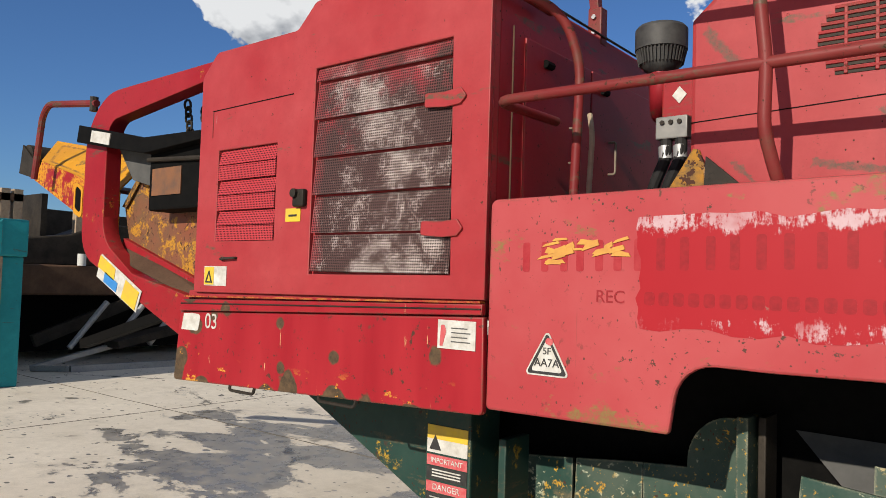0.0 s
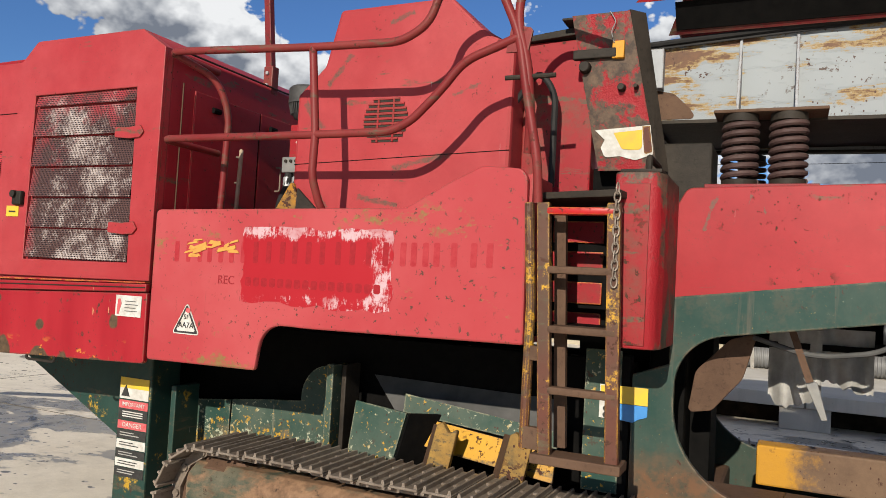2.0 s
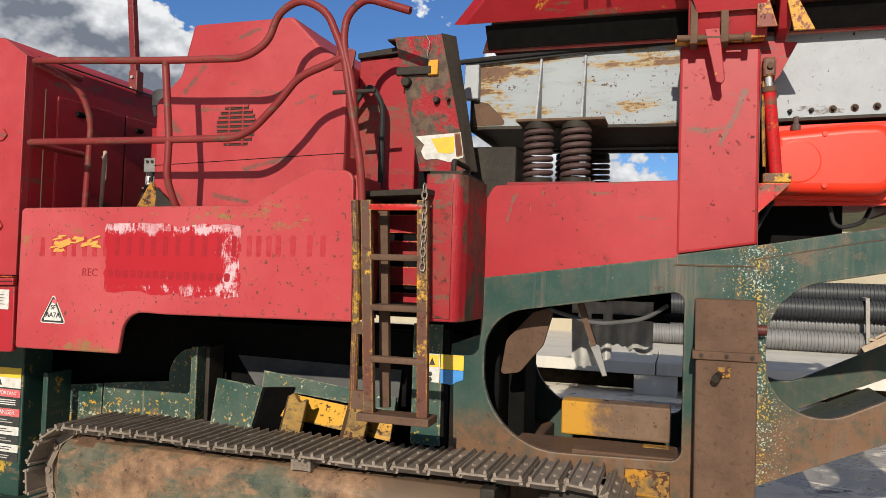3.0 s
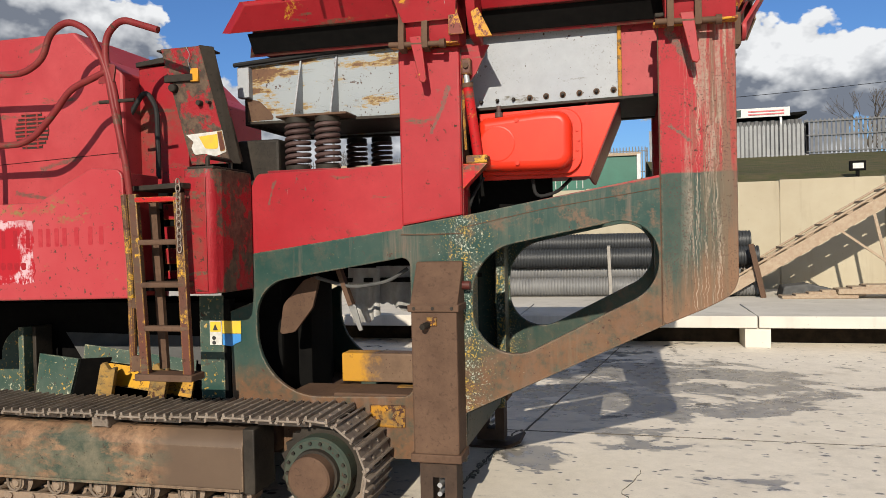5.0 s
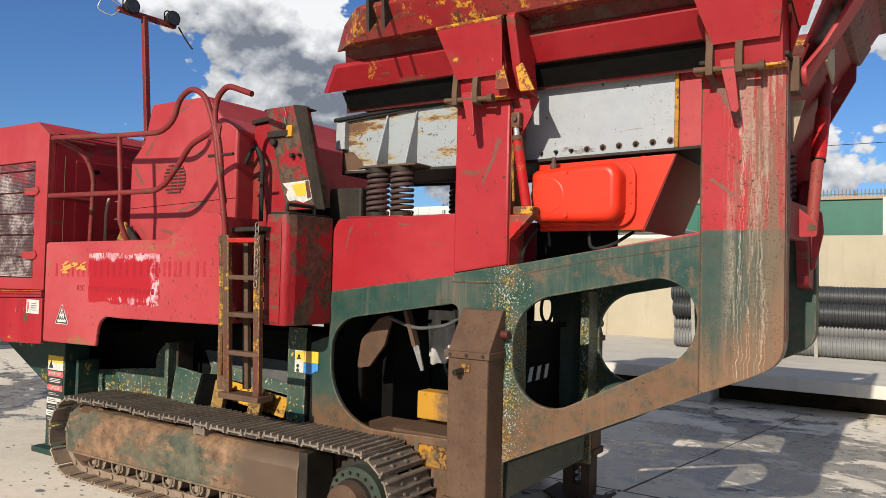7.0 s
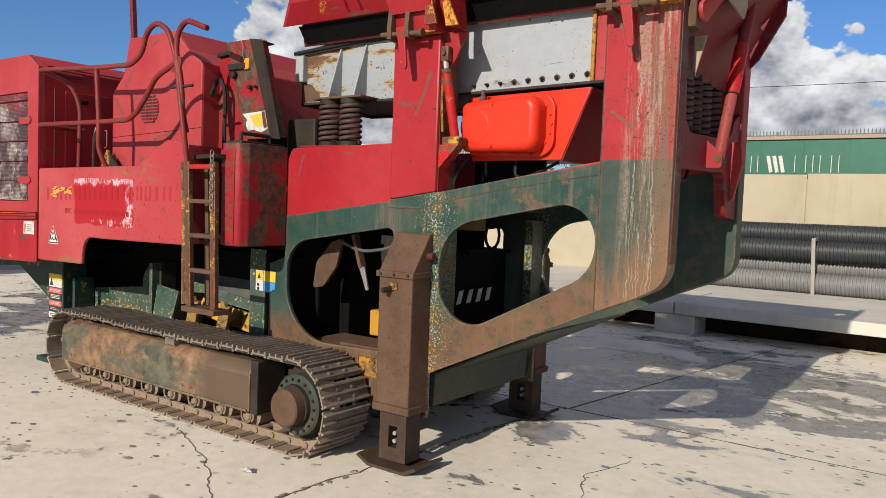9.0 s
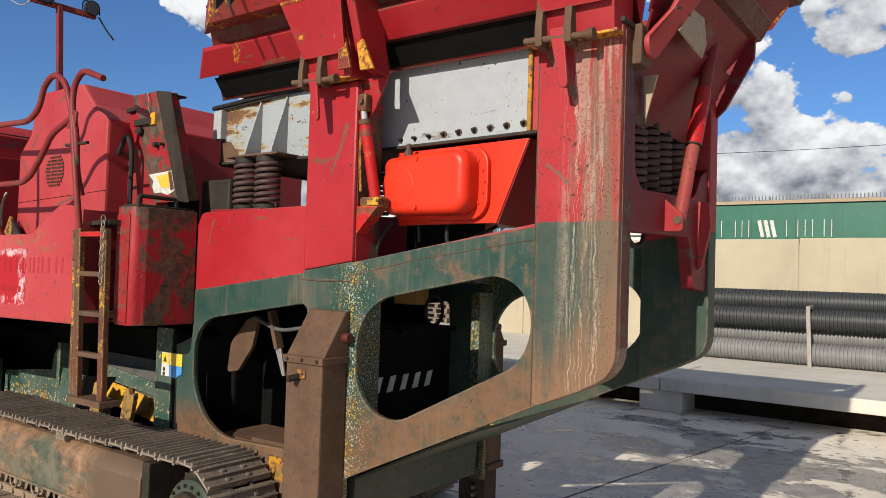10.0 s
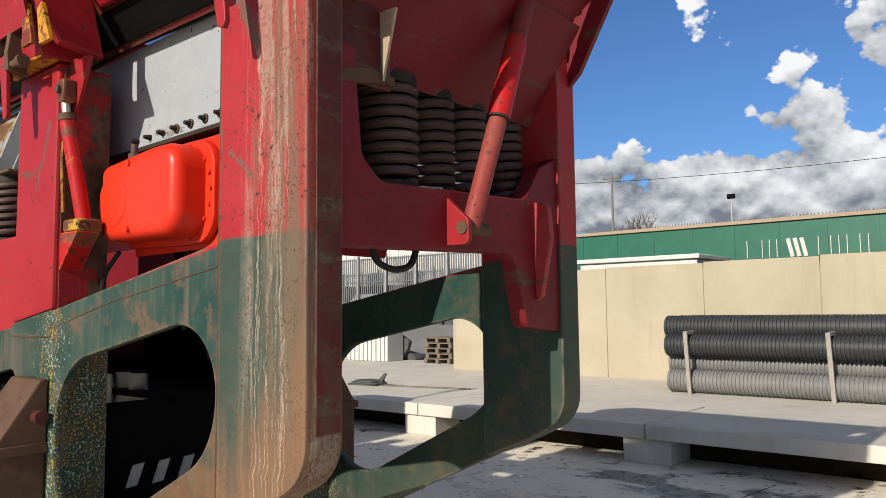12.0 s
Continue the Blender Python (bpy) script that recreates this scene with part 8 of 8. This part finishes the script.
part("skip_body", prism([(-14.4, 1.10), (-12.2, 1.10), (-12.0, 1.74), (-14.6, 1.74)], "y", 23.8, 25.4, (), 0.02), shed_dark, db)
part("skip_rim", box(-14.66, -11.94, 23.75, 25.45, 1.70, 1.76, 0.01), shaded_black_paint, db)
for x in (-14.0, -13.3, -12.6):
    part("skip_rib", box(x - 0.04, x + 0.04, 23.76, 23.80, 1.2, 1.70), shaded_black_paint, db)
rg = thing("rag_heap", (-4.0, 11.25, DECK_Z), "folded dark sheeting with a torn corner lying on the deck", "sheeting")
for i, (x0, x1, turn) in enumerate(((-4.40, -3.80, 0.0), (-4.34, -3.72, 0.03), (-4.28, -3.78, 0.06))):
    z = DECK_Z + 0.03 * i
    part("fold", prism(rnd([(x0, 11.05 + turn, 0.05), (x1, 11.12 - turn, 0.06), (x1 + 0.06, 11.38, 0.05), (x0 + 0.05, 11.42 + turn, 0.07)]), "z", z, z + 0.028, (), 0.008), belt_rubber, rg)
part("torn_corner", prism([(-3.86, DECK_Z + 0.05), (-3.72, DECK_Z + 0.05), (-3.60, DECK_Z + 0.21), (-3.66, DECK_Z + 0.22)], "y", 11.26, 11.29, (), 0.004), belt_rubber, rg)
pl2 = thing("timber_lath", (-2.9, 11.4, DECK_Z), "thin grey timber lath lying on the deck", "timber")
part("lath", bar((-3.80, 11.20, DECK_Z + 0.012), (-2.0, 11.58, DECK_Z + 0.012), 0.045, 0.022), pallet_timber, pl2)

# ---- beyond the wall ----
road_mat = wall_concrete("grey_tarmac", (0.17, 0.165, 0.16), (0.22, 0.215, 0.205), 0.6)
solid("service_road", prism([(16.0, 0.43), (20.0, 0.47), (29.0, 2.28), (90.0, 2.3), (90.0, -0.2), (16.0, -0.2)], "x", -60, -5.12), road_mat, (-30, 40, 0), "grey tarmac road climbing behind the container", "road", kind="structure")
solid("upper_ground", box(-4.80, 80, 15.32, 90, -0.2, 2.3), bank_mat, (0, 40, 0), "rough ground above the retaining wall", "ground", kind="structure")
bank = prism([(15.32, 2.55), (16.4, 2.86), (20.0, 3.30), (26.5, 4.16), (27.5, 4.16), (27.5, 2.0), (15.32, 2.0)], "x", 4.1, 60)
solid("grass_bank", bank, bank_mat, (20, 20, 2), "grassy bank above the wall", "bank", kind="structure")

tr = thing("curtain_trailer", (-2, 22.5, 2.3), "green curtain-sided trailer with white sign shapes", "trailer")
part("curtain", box(-5.9, 3.8, 21.98, 22.0, 2.75, 3.92), trailer_green, tr)
part("body", box(-5.9, 3.8, 22.02, 24.4, 2.65, 4.02, 0.03), trailer_green, tr)
part("chassis", box(-5.8, 3.6, 22.3, 24.1, 2.45, 2.66), shaded_black_paint, tr)
for wxx in (-4.6, -3.4, 2.0, 3.0):
    part("wheel", rod((wxx, 22.1, 2.62), (wxx, 22.4, 2.62), 0.32, 16), black_rubber, tr)
part("roof_rail", box(-5.95, 3.85, 21.95, 24.45, 3.955, 4.05, 0.01), beige_steel, tr)
part("corner_post", box(3.72, 3.84, 21.93, 22.0, 2.65, 4.0, 0.01), galv, tr)
for i in range(9):
    part("curtain_strap", box(-5.6 + i * 1.13, -5.55 + i * 1.13, 21.965, 21.98, 2.75, 3.92), trailer_green, tr)


def sign_bar(p, q, w=0.10):
    part("sign_shape", bar((p[0], 21.955, p[1]), (q[0], 21.955, q[1]), 0.02, w, None), white_sticker, tr)


for x0, x1 in ((-0.70, -0.70), (-0.32, -0.32), (-0.14, -0.14), (0.04, 0.04), (0.30, 0.40), (0.46, 0.56), (0.62, 0.72), (1.02, 1.02), (1.30, 1.30), (1.48, 1.48), (1.66, 1.66), (1.94, 1.94), (2.12, 2.12)):
    sign_bar((x0, 3.50), (x1, 3.03), 0.095)

# palisade fence and the sheds behind it
# cladding coloured dark so the gaps between the pales read dark
shed_grey = plain("dark_grey_cladding", (0.075, 0.078, 0.080), (0.10, 0.10, 0.10), 0.7, scale=2)
# one fence steel in two tones: fence_pale carries sun, fence_grey carries shade
fence_pale = plain("sunlit_galvanised_steel", (0.19, 0.195, 0.20), (0.26, 0.265, 0.265), 0.6, scale=3)
fence_grey = plain("dull_shaded_galvanised_steel", (0.085, 0.088, 0.092), (0.13, 0.133, 0.137), 0.6, scale=3)
for x0, x1, foot, mt, what in ((4.25, 9.25, 4.02, fence_pale, "steel palisade fence on the grass bank, sunlight in its paler colour"), (9.25, 34.5, 4.12, fence_grey, "grey steel palisade fence with three rails on the bank, shade in its colour")):
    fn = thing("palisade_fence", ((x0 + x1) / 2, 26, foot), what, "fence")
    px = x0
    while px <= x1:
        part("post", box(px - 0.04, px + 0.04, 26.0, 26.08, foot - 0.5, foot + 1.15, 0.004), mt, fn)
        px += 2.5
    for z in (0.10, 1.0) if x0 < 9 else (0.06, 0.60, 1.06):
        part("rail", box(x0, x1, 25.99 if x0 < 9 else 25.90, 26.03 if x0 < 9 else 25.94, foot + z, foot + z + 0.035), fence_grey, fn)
    m = bmesh.new()
    x = x0
    while x < x1:
        prism([(x, foot), (x + 0.085, foot), (x + 0.085, foot + 1.10), (x + 0.042, foot + 1.18), (x, foot + 1.10)], "y", 25.96, 25.975, (), 0.0, m)
        x += 0.135
    tagged(part("pale", m, mt, fn, "pointed pales"), kind="stuff")
ff = thing("palisade_fence", (-8, 42, 2.3), "grey steel palisade fence far behind the trailer", "fence")
for px in range(0, 11):
    part("post", box(-23.0 + px * 2.75 - 0.04, -23.0 + px * 2.75 + 0.04, 42.0, 42.08, 2.3, 6.35), fence_grey, ff)
for z in (5.0, 6.15):
    part("rail", box(-23.0, 4.5, 41.99, 42.03, z, z + 0.05), fence_grey, ff)
m = bmesh.new()
x = -23.0
while x < 4.5:
    prism([(x, 4.6), (x + 0.06, 4.6), (x + 0.06, 6.36), (x + 0.03, 6.46), (x, 6.36)], "y", 41.96, 41.975, (), 0.0, m)
    x += 0.17
tagged(part("pale", m, fence_grey, ff, "pointed pales"), kind="stuff")
sh = thing("corrugated_shed", (7.3, 30, 3), "low dark grey shed behind the palisade fence", "shed")
m = bmesh.new()
for i in range(17):
    x = 5.0 + i * 0.28
    prism([(x, 29.0), (x + 0.05, 28.94), (x + 0.15, 28.94), (x + 0.2, 29.0)], "z", 2.3, 5.72, (), 0.0, m)
part("cladding_ribs", m, shed_grey, sh)
part("shed_wall", box(5.0, 9.75, 29.0, 34, 2.2, 5.72), shed_grey, sh)
part("shed_roof", sheet((4.9, 28.85, 5.66), (9.9, 28.85, 5.88), (9.9, 34, 6.0), (4.9, 34, 5.8), 0.10), shaded_black_paint, sh, "dark roof sheet")
sg = thing("sign_board", (8.2, 28.8, 5), "white and green sign board above the fence", "sign")
part("board", box(7.1, 9.3, 28.7, 28.76, 5.82, 6.16, 0.01), trailer_white, sg)
for sx in (7.4, 9.0):
    part("sign_post", box(sx - 0.04, sx + 0.04, 28.77, 28.85, 2.25, 5.9), galv, sg)
part("green_field", box(7.15, 7.6, 28.68, 28.70, 5.86, 6.12), green_paint, sg)
for i in range(2):
    part("sign_bar", box(7.85, 9.1, 28.68, 28.70, 5.90 + i * 0.11, 5.95 + i * 0.11), red_sticker, sg)
fl = thing("flood_light", (11.2, 16.4, 2.7), "black flood light on the wall", "flood light")
part("housing", box(7.85, 8.15, 15.5, 15.6, 2.80, 3.0, 0.01), shaded_black_paint, fl)
part("lens", box(7.90, 8.10, 15.49, 15.5, 2.84, 2.95), trailer_white, fl)
part("stand", box(7.97, 8.03, 15.52, 15.58, 2.6, 2.80), shaded_black_paint, fl)

wt2 = thing("box_trailer", (-20, 31, 2.3), "pale grey box trailer beyond the wall", "trailer")
part("body", box(-27.5, -14.6, 30.0, 32.4, 3.1, 4.98, 0.04), trailer_white, wt2)
part("chassis", box(-27, -15, 30.3, 32.1, 2.75, 3.1), shaded_black_paint, wt2)
for i in range(20):
    part("rib", box(-27.2 + i * 0.65, -27.14 + i * 0.65, 29.97, 30.0, 3.15, 4.9), trailer_white, wt2)
for wxx in (-26, -24.8, -16.2):
    part("wheel", rod((wxx, 30.1, 2.72), (wxx, 30.4, 2.72), 0.42, 16), black_rubber, wt2)

yf = thing("palisade_fence", (-20, 28.5, 2.28), "dull grey steel palisade fence with pale posts along the road", "fence")
for px in range(7):
    part("post", box(-26.0 + px * 1.95, -25.88 + px * 1.95, 28.40, 28.52, 2.15, 4.62, 0.01), galv, yf, "pale post")
for z in (3.2, 4.35):
    part("rail", box(-26.0, -14.2, 28.53, 28.57, z, z + 0.06), fence_grey, yf)
m = bmesh.new()
for i in range(84):
    x = -26.0 + i * 0.14
    prism([(x, 2.15), (x + 0.085, 2.15), (x + 0.085, 4.40), (x + 0.042, 4.48), (x, 4.40)], "y", 28.57, 28.585, (), 0.0, m)
tagged(part("pale", m, fence_grey, yf, "pointed pales"), kind="stuff")

# poles and wires
pole_grey = plain("grey_weathered_timber", (0.17, 0.16, 0.15), (0.12, 0.11, 0.10), 0.85)
for px, py, h in ((-12.3, 37.5, 8.8), (21.0, 37.5, 9.3)):
    po = thing("utility_pole", (px, py, 2.3), "thin grey timber utility pole", "pole", "utility poles")
    part("shaft", tube([(px, py, 2.2), (px, py, h)], [0.085, 0.055], 10), pole_grey, po)
    part("crossarm", bar((px - 0.5, py, h - 0.15), (px + 0.5, py, h - 0.15), 0.09, 0.09), pole_grey, po)
wire = [(-40 + i * 2.5, 37.5, 7.98 + 0.0022 * (i * 2.5 - 42) ** 2) for i in range(45)]
part("overhead_wire", tube(wire, 0.013, 5), shaded_black_paint, po, "black overhead wire")
lp = thing("yard_lamp", (-7.65, 42, 2.2), "slim yard lamp on a pole", "lamp post")
part("shaft", tube([(-7.65, 42, 2.2), (-7.65, 42, 7.6)], [0.06, 0.05], 8), galv, lp)
part("head", box(-7.85, -7.45, 41.9, 42.1, 7.55, 7.8, 0.02), shaded_black_paint, lp)


def bare_tree(x, y, z, h, seed, spread=1.0):
    random.seed(seed)
    t = thing("bare_tree", (x, y, z), "leafless tree with fine branching twigs", "tree", "bare trees")
    trunk = bmesh.new()
    crown = bmesh.new()

    def grow(p, d, length, r, depth):
        q = p + d * length
        mid = p.lerp(q, 0.5) + Vector((random.uniform(-1, 1), random.uniform(-1, 1), 0)) * length * 0.06
        tube([p, mid, q], [r, r * 0.85, r * 0.7], 5, trunk if depth > 3 else crown, False)
        if depth == 0:
            return
        for i in range(3 if depth > 1 else 4):
            a = random.uniform(0.25, 0.75) * spread
            side = Vector((random.uniform(-1, 1), random.uniform(-1, 1), random.uniform(-0.2, 0.6)))
            nd = (d + side.normalized() * a).normalized()
            grow(p.lerp(q, random.uniform(0.7, 1.0)), nd, length * random.uniform(0.62, 0.8), r * 0.55, depth - 1)

    grow(Vector((x, y, z)), Vector((0, 0, 1)), h * 0.30, h * 0.018, 5)
    part("trunk", trunk, bark, t)
    part("crown", crown, bark, t)


bare_tree(17.0, 46, 2.3, 8.5, 4)
bare_tree(-13.0, 44, 2.3, 6.5, 6)
bare_tree(-16.5, 47, 2.3, 6.0, 7)


def far_hedge(name, x0, x1, y, z, h, seed, label):
    random.seed(seed)
    n = int((x1 - x0) * 34)
    m = bmesh.new()
    for i in range(n):
        x = random.uniform(x0, x1)
        top = h * (0.55 + 0.45 * noise.noise((x * 0.35, seed, 0.3)) + 0.25)
        p = Vector((x, y + random.uniform(-1, 1), z + top * random.random() ** 0.6))
        s = random.uniform(0.10, 0.28)
        vs = [m.verts.new(p + Vector((random.uniform(-s, s), random.uniform(-s, s), random.uniform(-s, s)))) for _ in range(4)]
        m.faces.new(vs[:3])
        m.faces.new((vs[0], vs[2], vs[3]))
    return tagged(solid(name, m, foliage, ((x0 + x1) / 2, y, z), label, "hedge"), kind="stuff")


def foliage_mat():
    k = Mat("dull_foliage")
    return k.done(k.mix(k.noise(1.5, 4), (0.035, 0.050, 0.018), (0.085, 0.080, 0.035)), 0.9)


foliage = foliage_mat()
far_hedge("far_hedge", -30, -4, 40, 2.2, 3.6, 2, "dark scrubby hedge beyond the yard")
far_hedge("far_hedge", -2, 30, 44, 2.2, 3.2, 5, "dark scrubby hedge beyond the fence")


# ---- plant beyond the engine end ----
tp = thing("teal_hopper", (-11.5, 3.0, 0), "teal painted steel portal of a plant hopper", "plant hopper")
part("top_beam", box(-11.2, -10.4, -3.0, 4.45, 1.72, 2.22, 0.03), teal_paint, tp)
part("corner_post", box(-11.4, -10.45, 4.10, 4.42, 0.0, 1.72, 0.02), teal_paint, tp)
part("post_edge", box(-10.45, -10.40, 4.02, 4.14, 0.05, 1.72, 0.01), beige_steel, tp)
part("base_rail", box(-10.6, -10.38, -3.0, 4.1, 0.0, 0.10, 0.01), beige_steel, tp)
part("back_wall", box(-13.4, -13.3, -3.0, 4.4, 0.0, 2.1), brown_steel, tp)
part("side_wall", box(-13.3, -11.4, 4.30, 4.40, 0.0, 2.0), teal_paint, tp)
part("gusset", prism([(3.60, 1.72), (4.10, 1.72), (4.10, 2.20)], "x", -10.40, -10.36), teal_paint, tp)
# roof added to keep the sun out of the hopper's interior
part("sun_block_roof", box(-13.3, -10.5, -3.0, 4.35, 2.16, 2.19), dark_steel, tp)
part("rust_beam", box(-10.62, -10.50, -3.0, 4.0, 1.30, 1.66, 0.01), brown_steel, tp, "rust-brown beam")
part("beam_lip", box(-10.66, -10.44, -3.0, 4.0, 1.66, 1.70, 0.006), beige_steel, tp)
part("yellow_panel", box(-11.6, -11.55, 3.45, 4.0, 0.75, 1.62), conveyor_paint, tp)
# black sheet for the shade inside the hopper
part("shade_wall", box(-12.9, -12.8, -3.0, 4.2, 0.0, 1.72), shaded_black_paint, tp)
m = bmesh.new()
random.seed(21)
for i in range(16):
    p = Vector((random.uniform(-12, -10.9), random.uniform(0, 3.8), random.uniform(0.1, 0.9)))
    q = p + Vector((random.uniform(-0.5, 0.5), random.uniform(-0.9, 0.9), random.uniform(-0.3, 0.4)))
    q.z = max(0.05, q.z)
    bar(p, q, 0.05, 0.02, m)
tagged(part("scrap", m, brown_steel, tp, "loose scrap strips"), kind="stuff")
lorry_green = plain("deep_green_paint", (0.004, 0.026, 0.022), (0.007, 0.036, 0.030), 0.5, scale=2)
gl = thing("green_lorry_body", (-24, 5, 0), "dark green lorry body behind the plant", "lorry")
part("body", box(-26, -22, -6, 7.6, 1.4, 3.55, 0.06), lorry_green, gl)
part("chassis", box(-25.5, -22.5, -6, 7.4, 0.6, 1.35), shaded_black_paint, gl)
for wy in (-4, 0, 4):
    part("wheel", rod((-22.4, wy, 0.5), (-22.1, wy, 0.5), 0.5, 20), black_rubber, gl)
pc = thing("screening_plant", (-15, 9, 0), "dark brown screening plant with conveyors behind", "plant machine")
part("deck", box(-16.5, -12.5, 5.0, 12.0, 1.15, 1.65, 0.03), brown_steel, pc)
part("engine_mass", prism(rnd([(5.5, 1.65), (9.0, 1.65), (9.0, 2.3), (6.9, 2.45, 0.1), (6.3, 2.2), (5.5, 2.1)]), "x", -13.9, -13.2, (), 0.03), dark_steel, pc)
part("hopper_wall", prism([(4.7, 1.65), (9.2, 1.65), (9.2, 2.8), (4.7, 2.85)], "x", -16.0, -15.9), dark_steel, pc)
part("hopper_side", box(-16.0, -13.5, 5.9, 6.0, 1.65, 2.9), dark_steel, pc)
for y in (4.45, 5.15, 5.35, 6.4):
    part("upright", box(-13.4, -13.25, y, y + 0.14, 1.65, 2.9), beige_steel, pc)
part("top_rail", box(-13.4, -13.25, 4.4, 5.5, 2.70, 2.82), brown_steel, pc)
part("underbody", box(-16, -13.4, 4.6, 14, 0.15, 1.15), shaded_black_paint, pc)
part("screen_frame", bar((-12.6, 5.5, 0.4), (-12.4, 9.5, 2.0), 0.12, 0.20), dark_steel, pc)
part("side_conveyor", bar((-12.0, 6.5, 0.35), (-12.0, 10.5, 1.15), 0.5, 0.12), dark_steel, pc)
for i in range(3):
    part("ram", rod((-12.2, 5.9 + i * 0.7, 0.3), (-12.2, 6.5 + i * 0.7, 1.05), 0.05, 8), galv, pc)
part("white_can", rod((-12.45, 6.15, 1.65), (-12.45, 6.15, 1.85), 0.07, 12), trailer_white, pc)
part("floor_frame", bar((-11.5, 5.6, 0.05), (-11.2, 8.5, 0.05), 0.10, 0.10), galv, pc)
part("floor_frame", bar((-11.9, 5.2, 0.05), (-11.5, 5.6, 0.05), 0.08, 0.08), galv, pc)
part("floor_frame", bar((-11.9, 5.2, 0.05), (-12.2, 6.6, 0.30), 0.08, 0.08), galv, pc)


def leafy_tree(x, y, z, h, w, seed):
    """Trunk, limbs and a crown of small leaf clumps with an uneven outline."""
    random.seed(seed)
    t = thing("leafy_tree", (x, y, z), "dark evergreen tree beyond the plant", "tree", "far trees")
    tk = tube([(x, y, z), (x + 0.1, y, z + h * 0.35), (x, y + 0.1, z + h * 0.8)], [0.28, 0.2, 0.06], 8)
    for i in range(7):
        a = i * 0.9
        tube([(x, y, z + h * (0.3 + 0.06 * i)), (x + w * 0.7 * math.cos(a), y + w * 0.7 * math.sin(a), z + h * (0.5 + 0.06 * i))], [0.10, 0.03], 6, tk)
    part("trunk", tk, bark, t)
    vs, fs = [], []
    for i in range(1500):
        th, ph = random.uniform(0, 2 * math.pi), math.acos(random.uniform(-0.9, 1))
        r = random.random() ** 0.4 * (0.82 + 0.30 * noise.noise((3 * math.cos(th) * math.sin(ph), 3 * math.sin(th) * math.sin(ph), 3 * math.cos(ph) + seed)))
        p = Vector((x + w * r * math.sin(ph) * math.cos(th), y + w * r * math.sin(ph) * math.sin(th), z + h * 0.62 + h * 0.38 * r * math.cos(ph)))
        s = random.uniform(0.10, 0.26)
        k = len(vs)
        vs += [p + Vector((random.uniform(-s, s), random.uniform(-s, s), random.uniform(-s, s))) for _ in range(4)]
        fs += [(k, k + 1, k + 2), (k, k + 2, k + 3)]
    me = bpy.data.meshes.new("crown")
    me.from_pydata(vs, [], fs)
    bm = bmesh.new()
    bm.from_mesh(me)
    bpy.data.meshes.remove(me)
    part("crown", bm, foliage, t)


leafy_tree(-40, 9.3, 0, 6.0, 2.4, 3)
leafy_tree(-41, 5.5, 0, 6.4, 2.6, 5)

# crumpled litter on the concrete
random.seed(31)
wp = bmesh.new()
bmesh.ops.create_icosphere(wp, subdivisions=2, radius=0.05, matrix=Matrix.Translation((1.78, 2.15, 0.016)))
for v in wp.verts:
    d0 = v.co - Vector((1.78, 2.15, 0.016))
    v.co = Vector((1.78, 2.15, 0.016)) + Vector((d0.x * random.uniform(0.6, 1.5), d0.y * random.uniform(0.4, 0.9), d0.z * random.uniform(0.1, 0.42)))
    v.co.z = max(0.001, v.co.z)
solid("crumpled_wrapper", wp, white_sticker, (1.78, 2.15, 0), "crumpled pale plastic wrapper on the concrete", "litter")
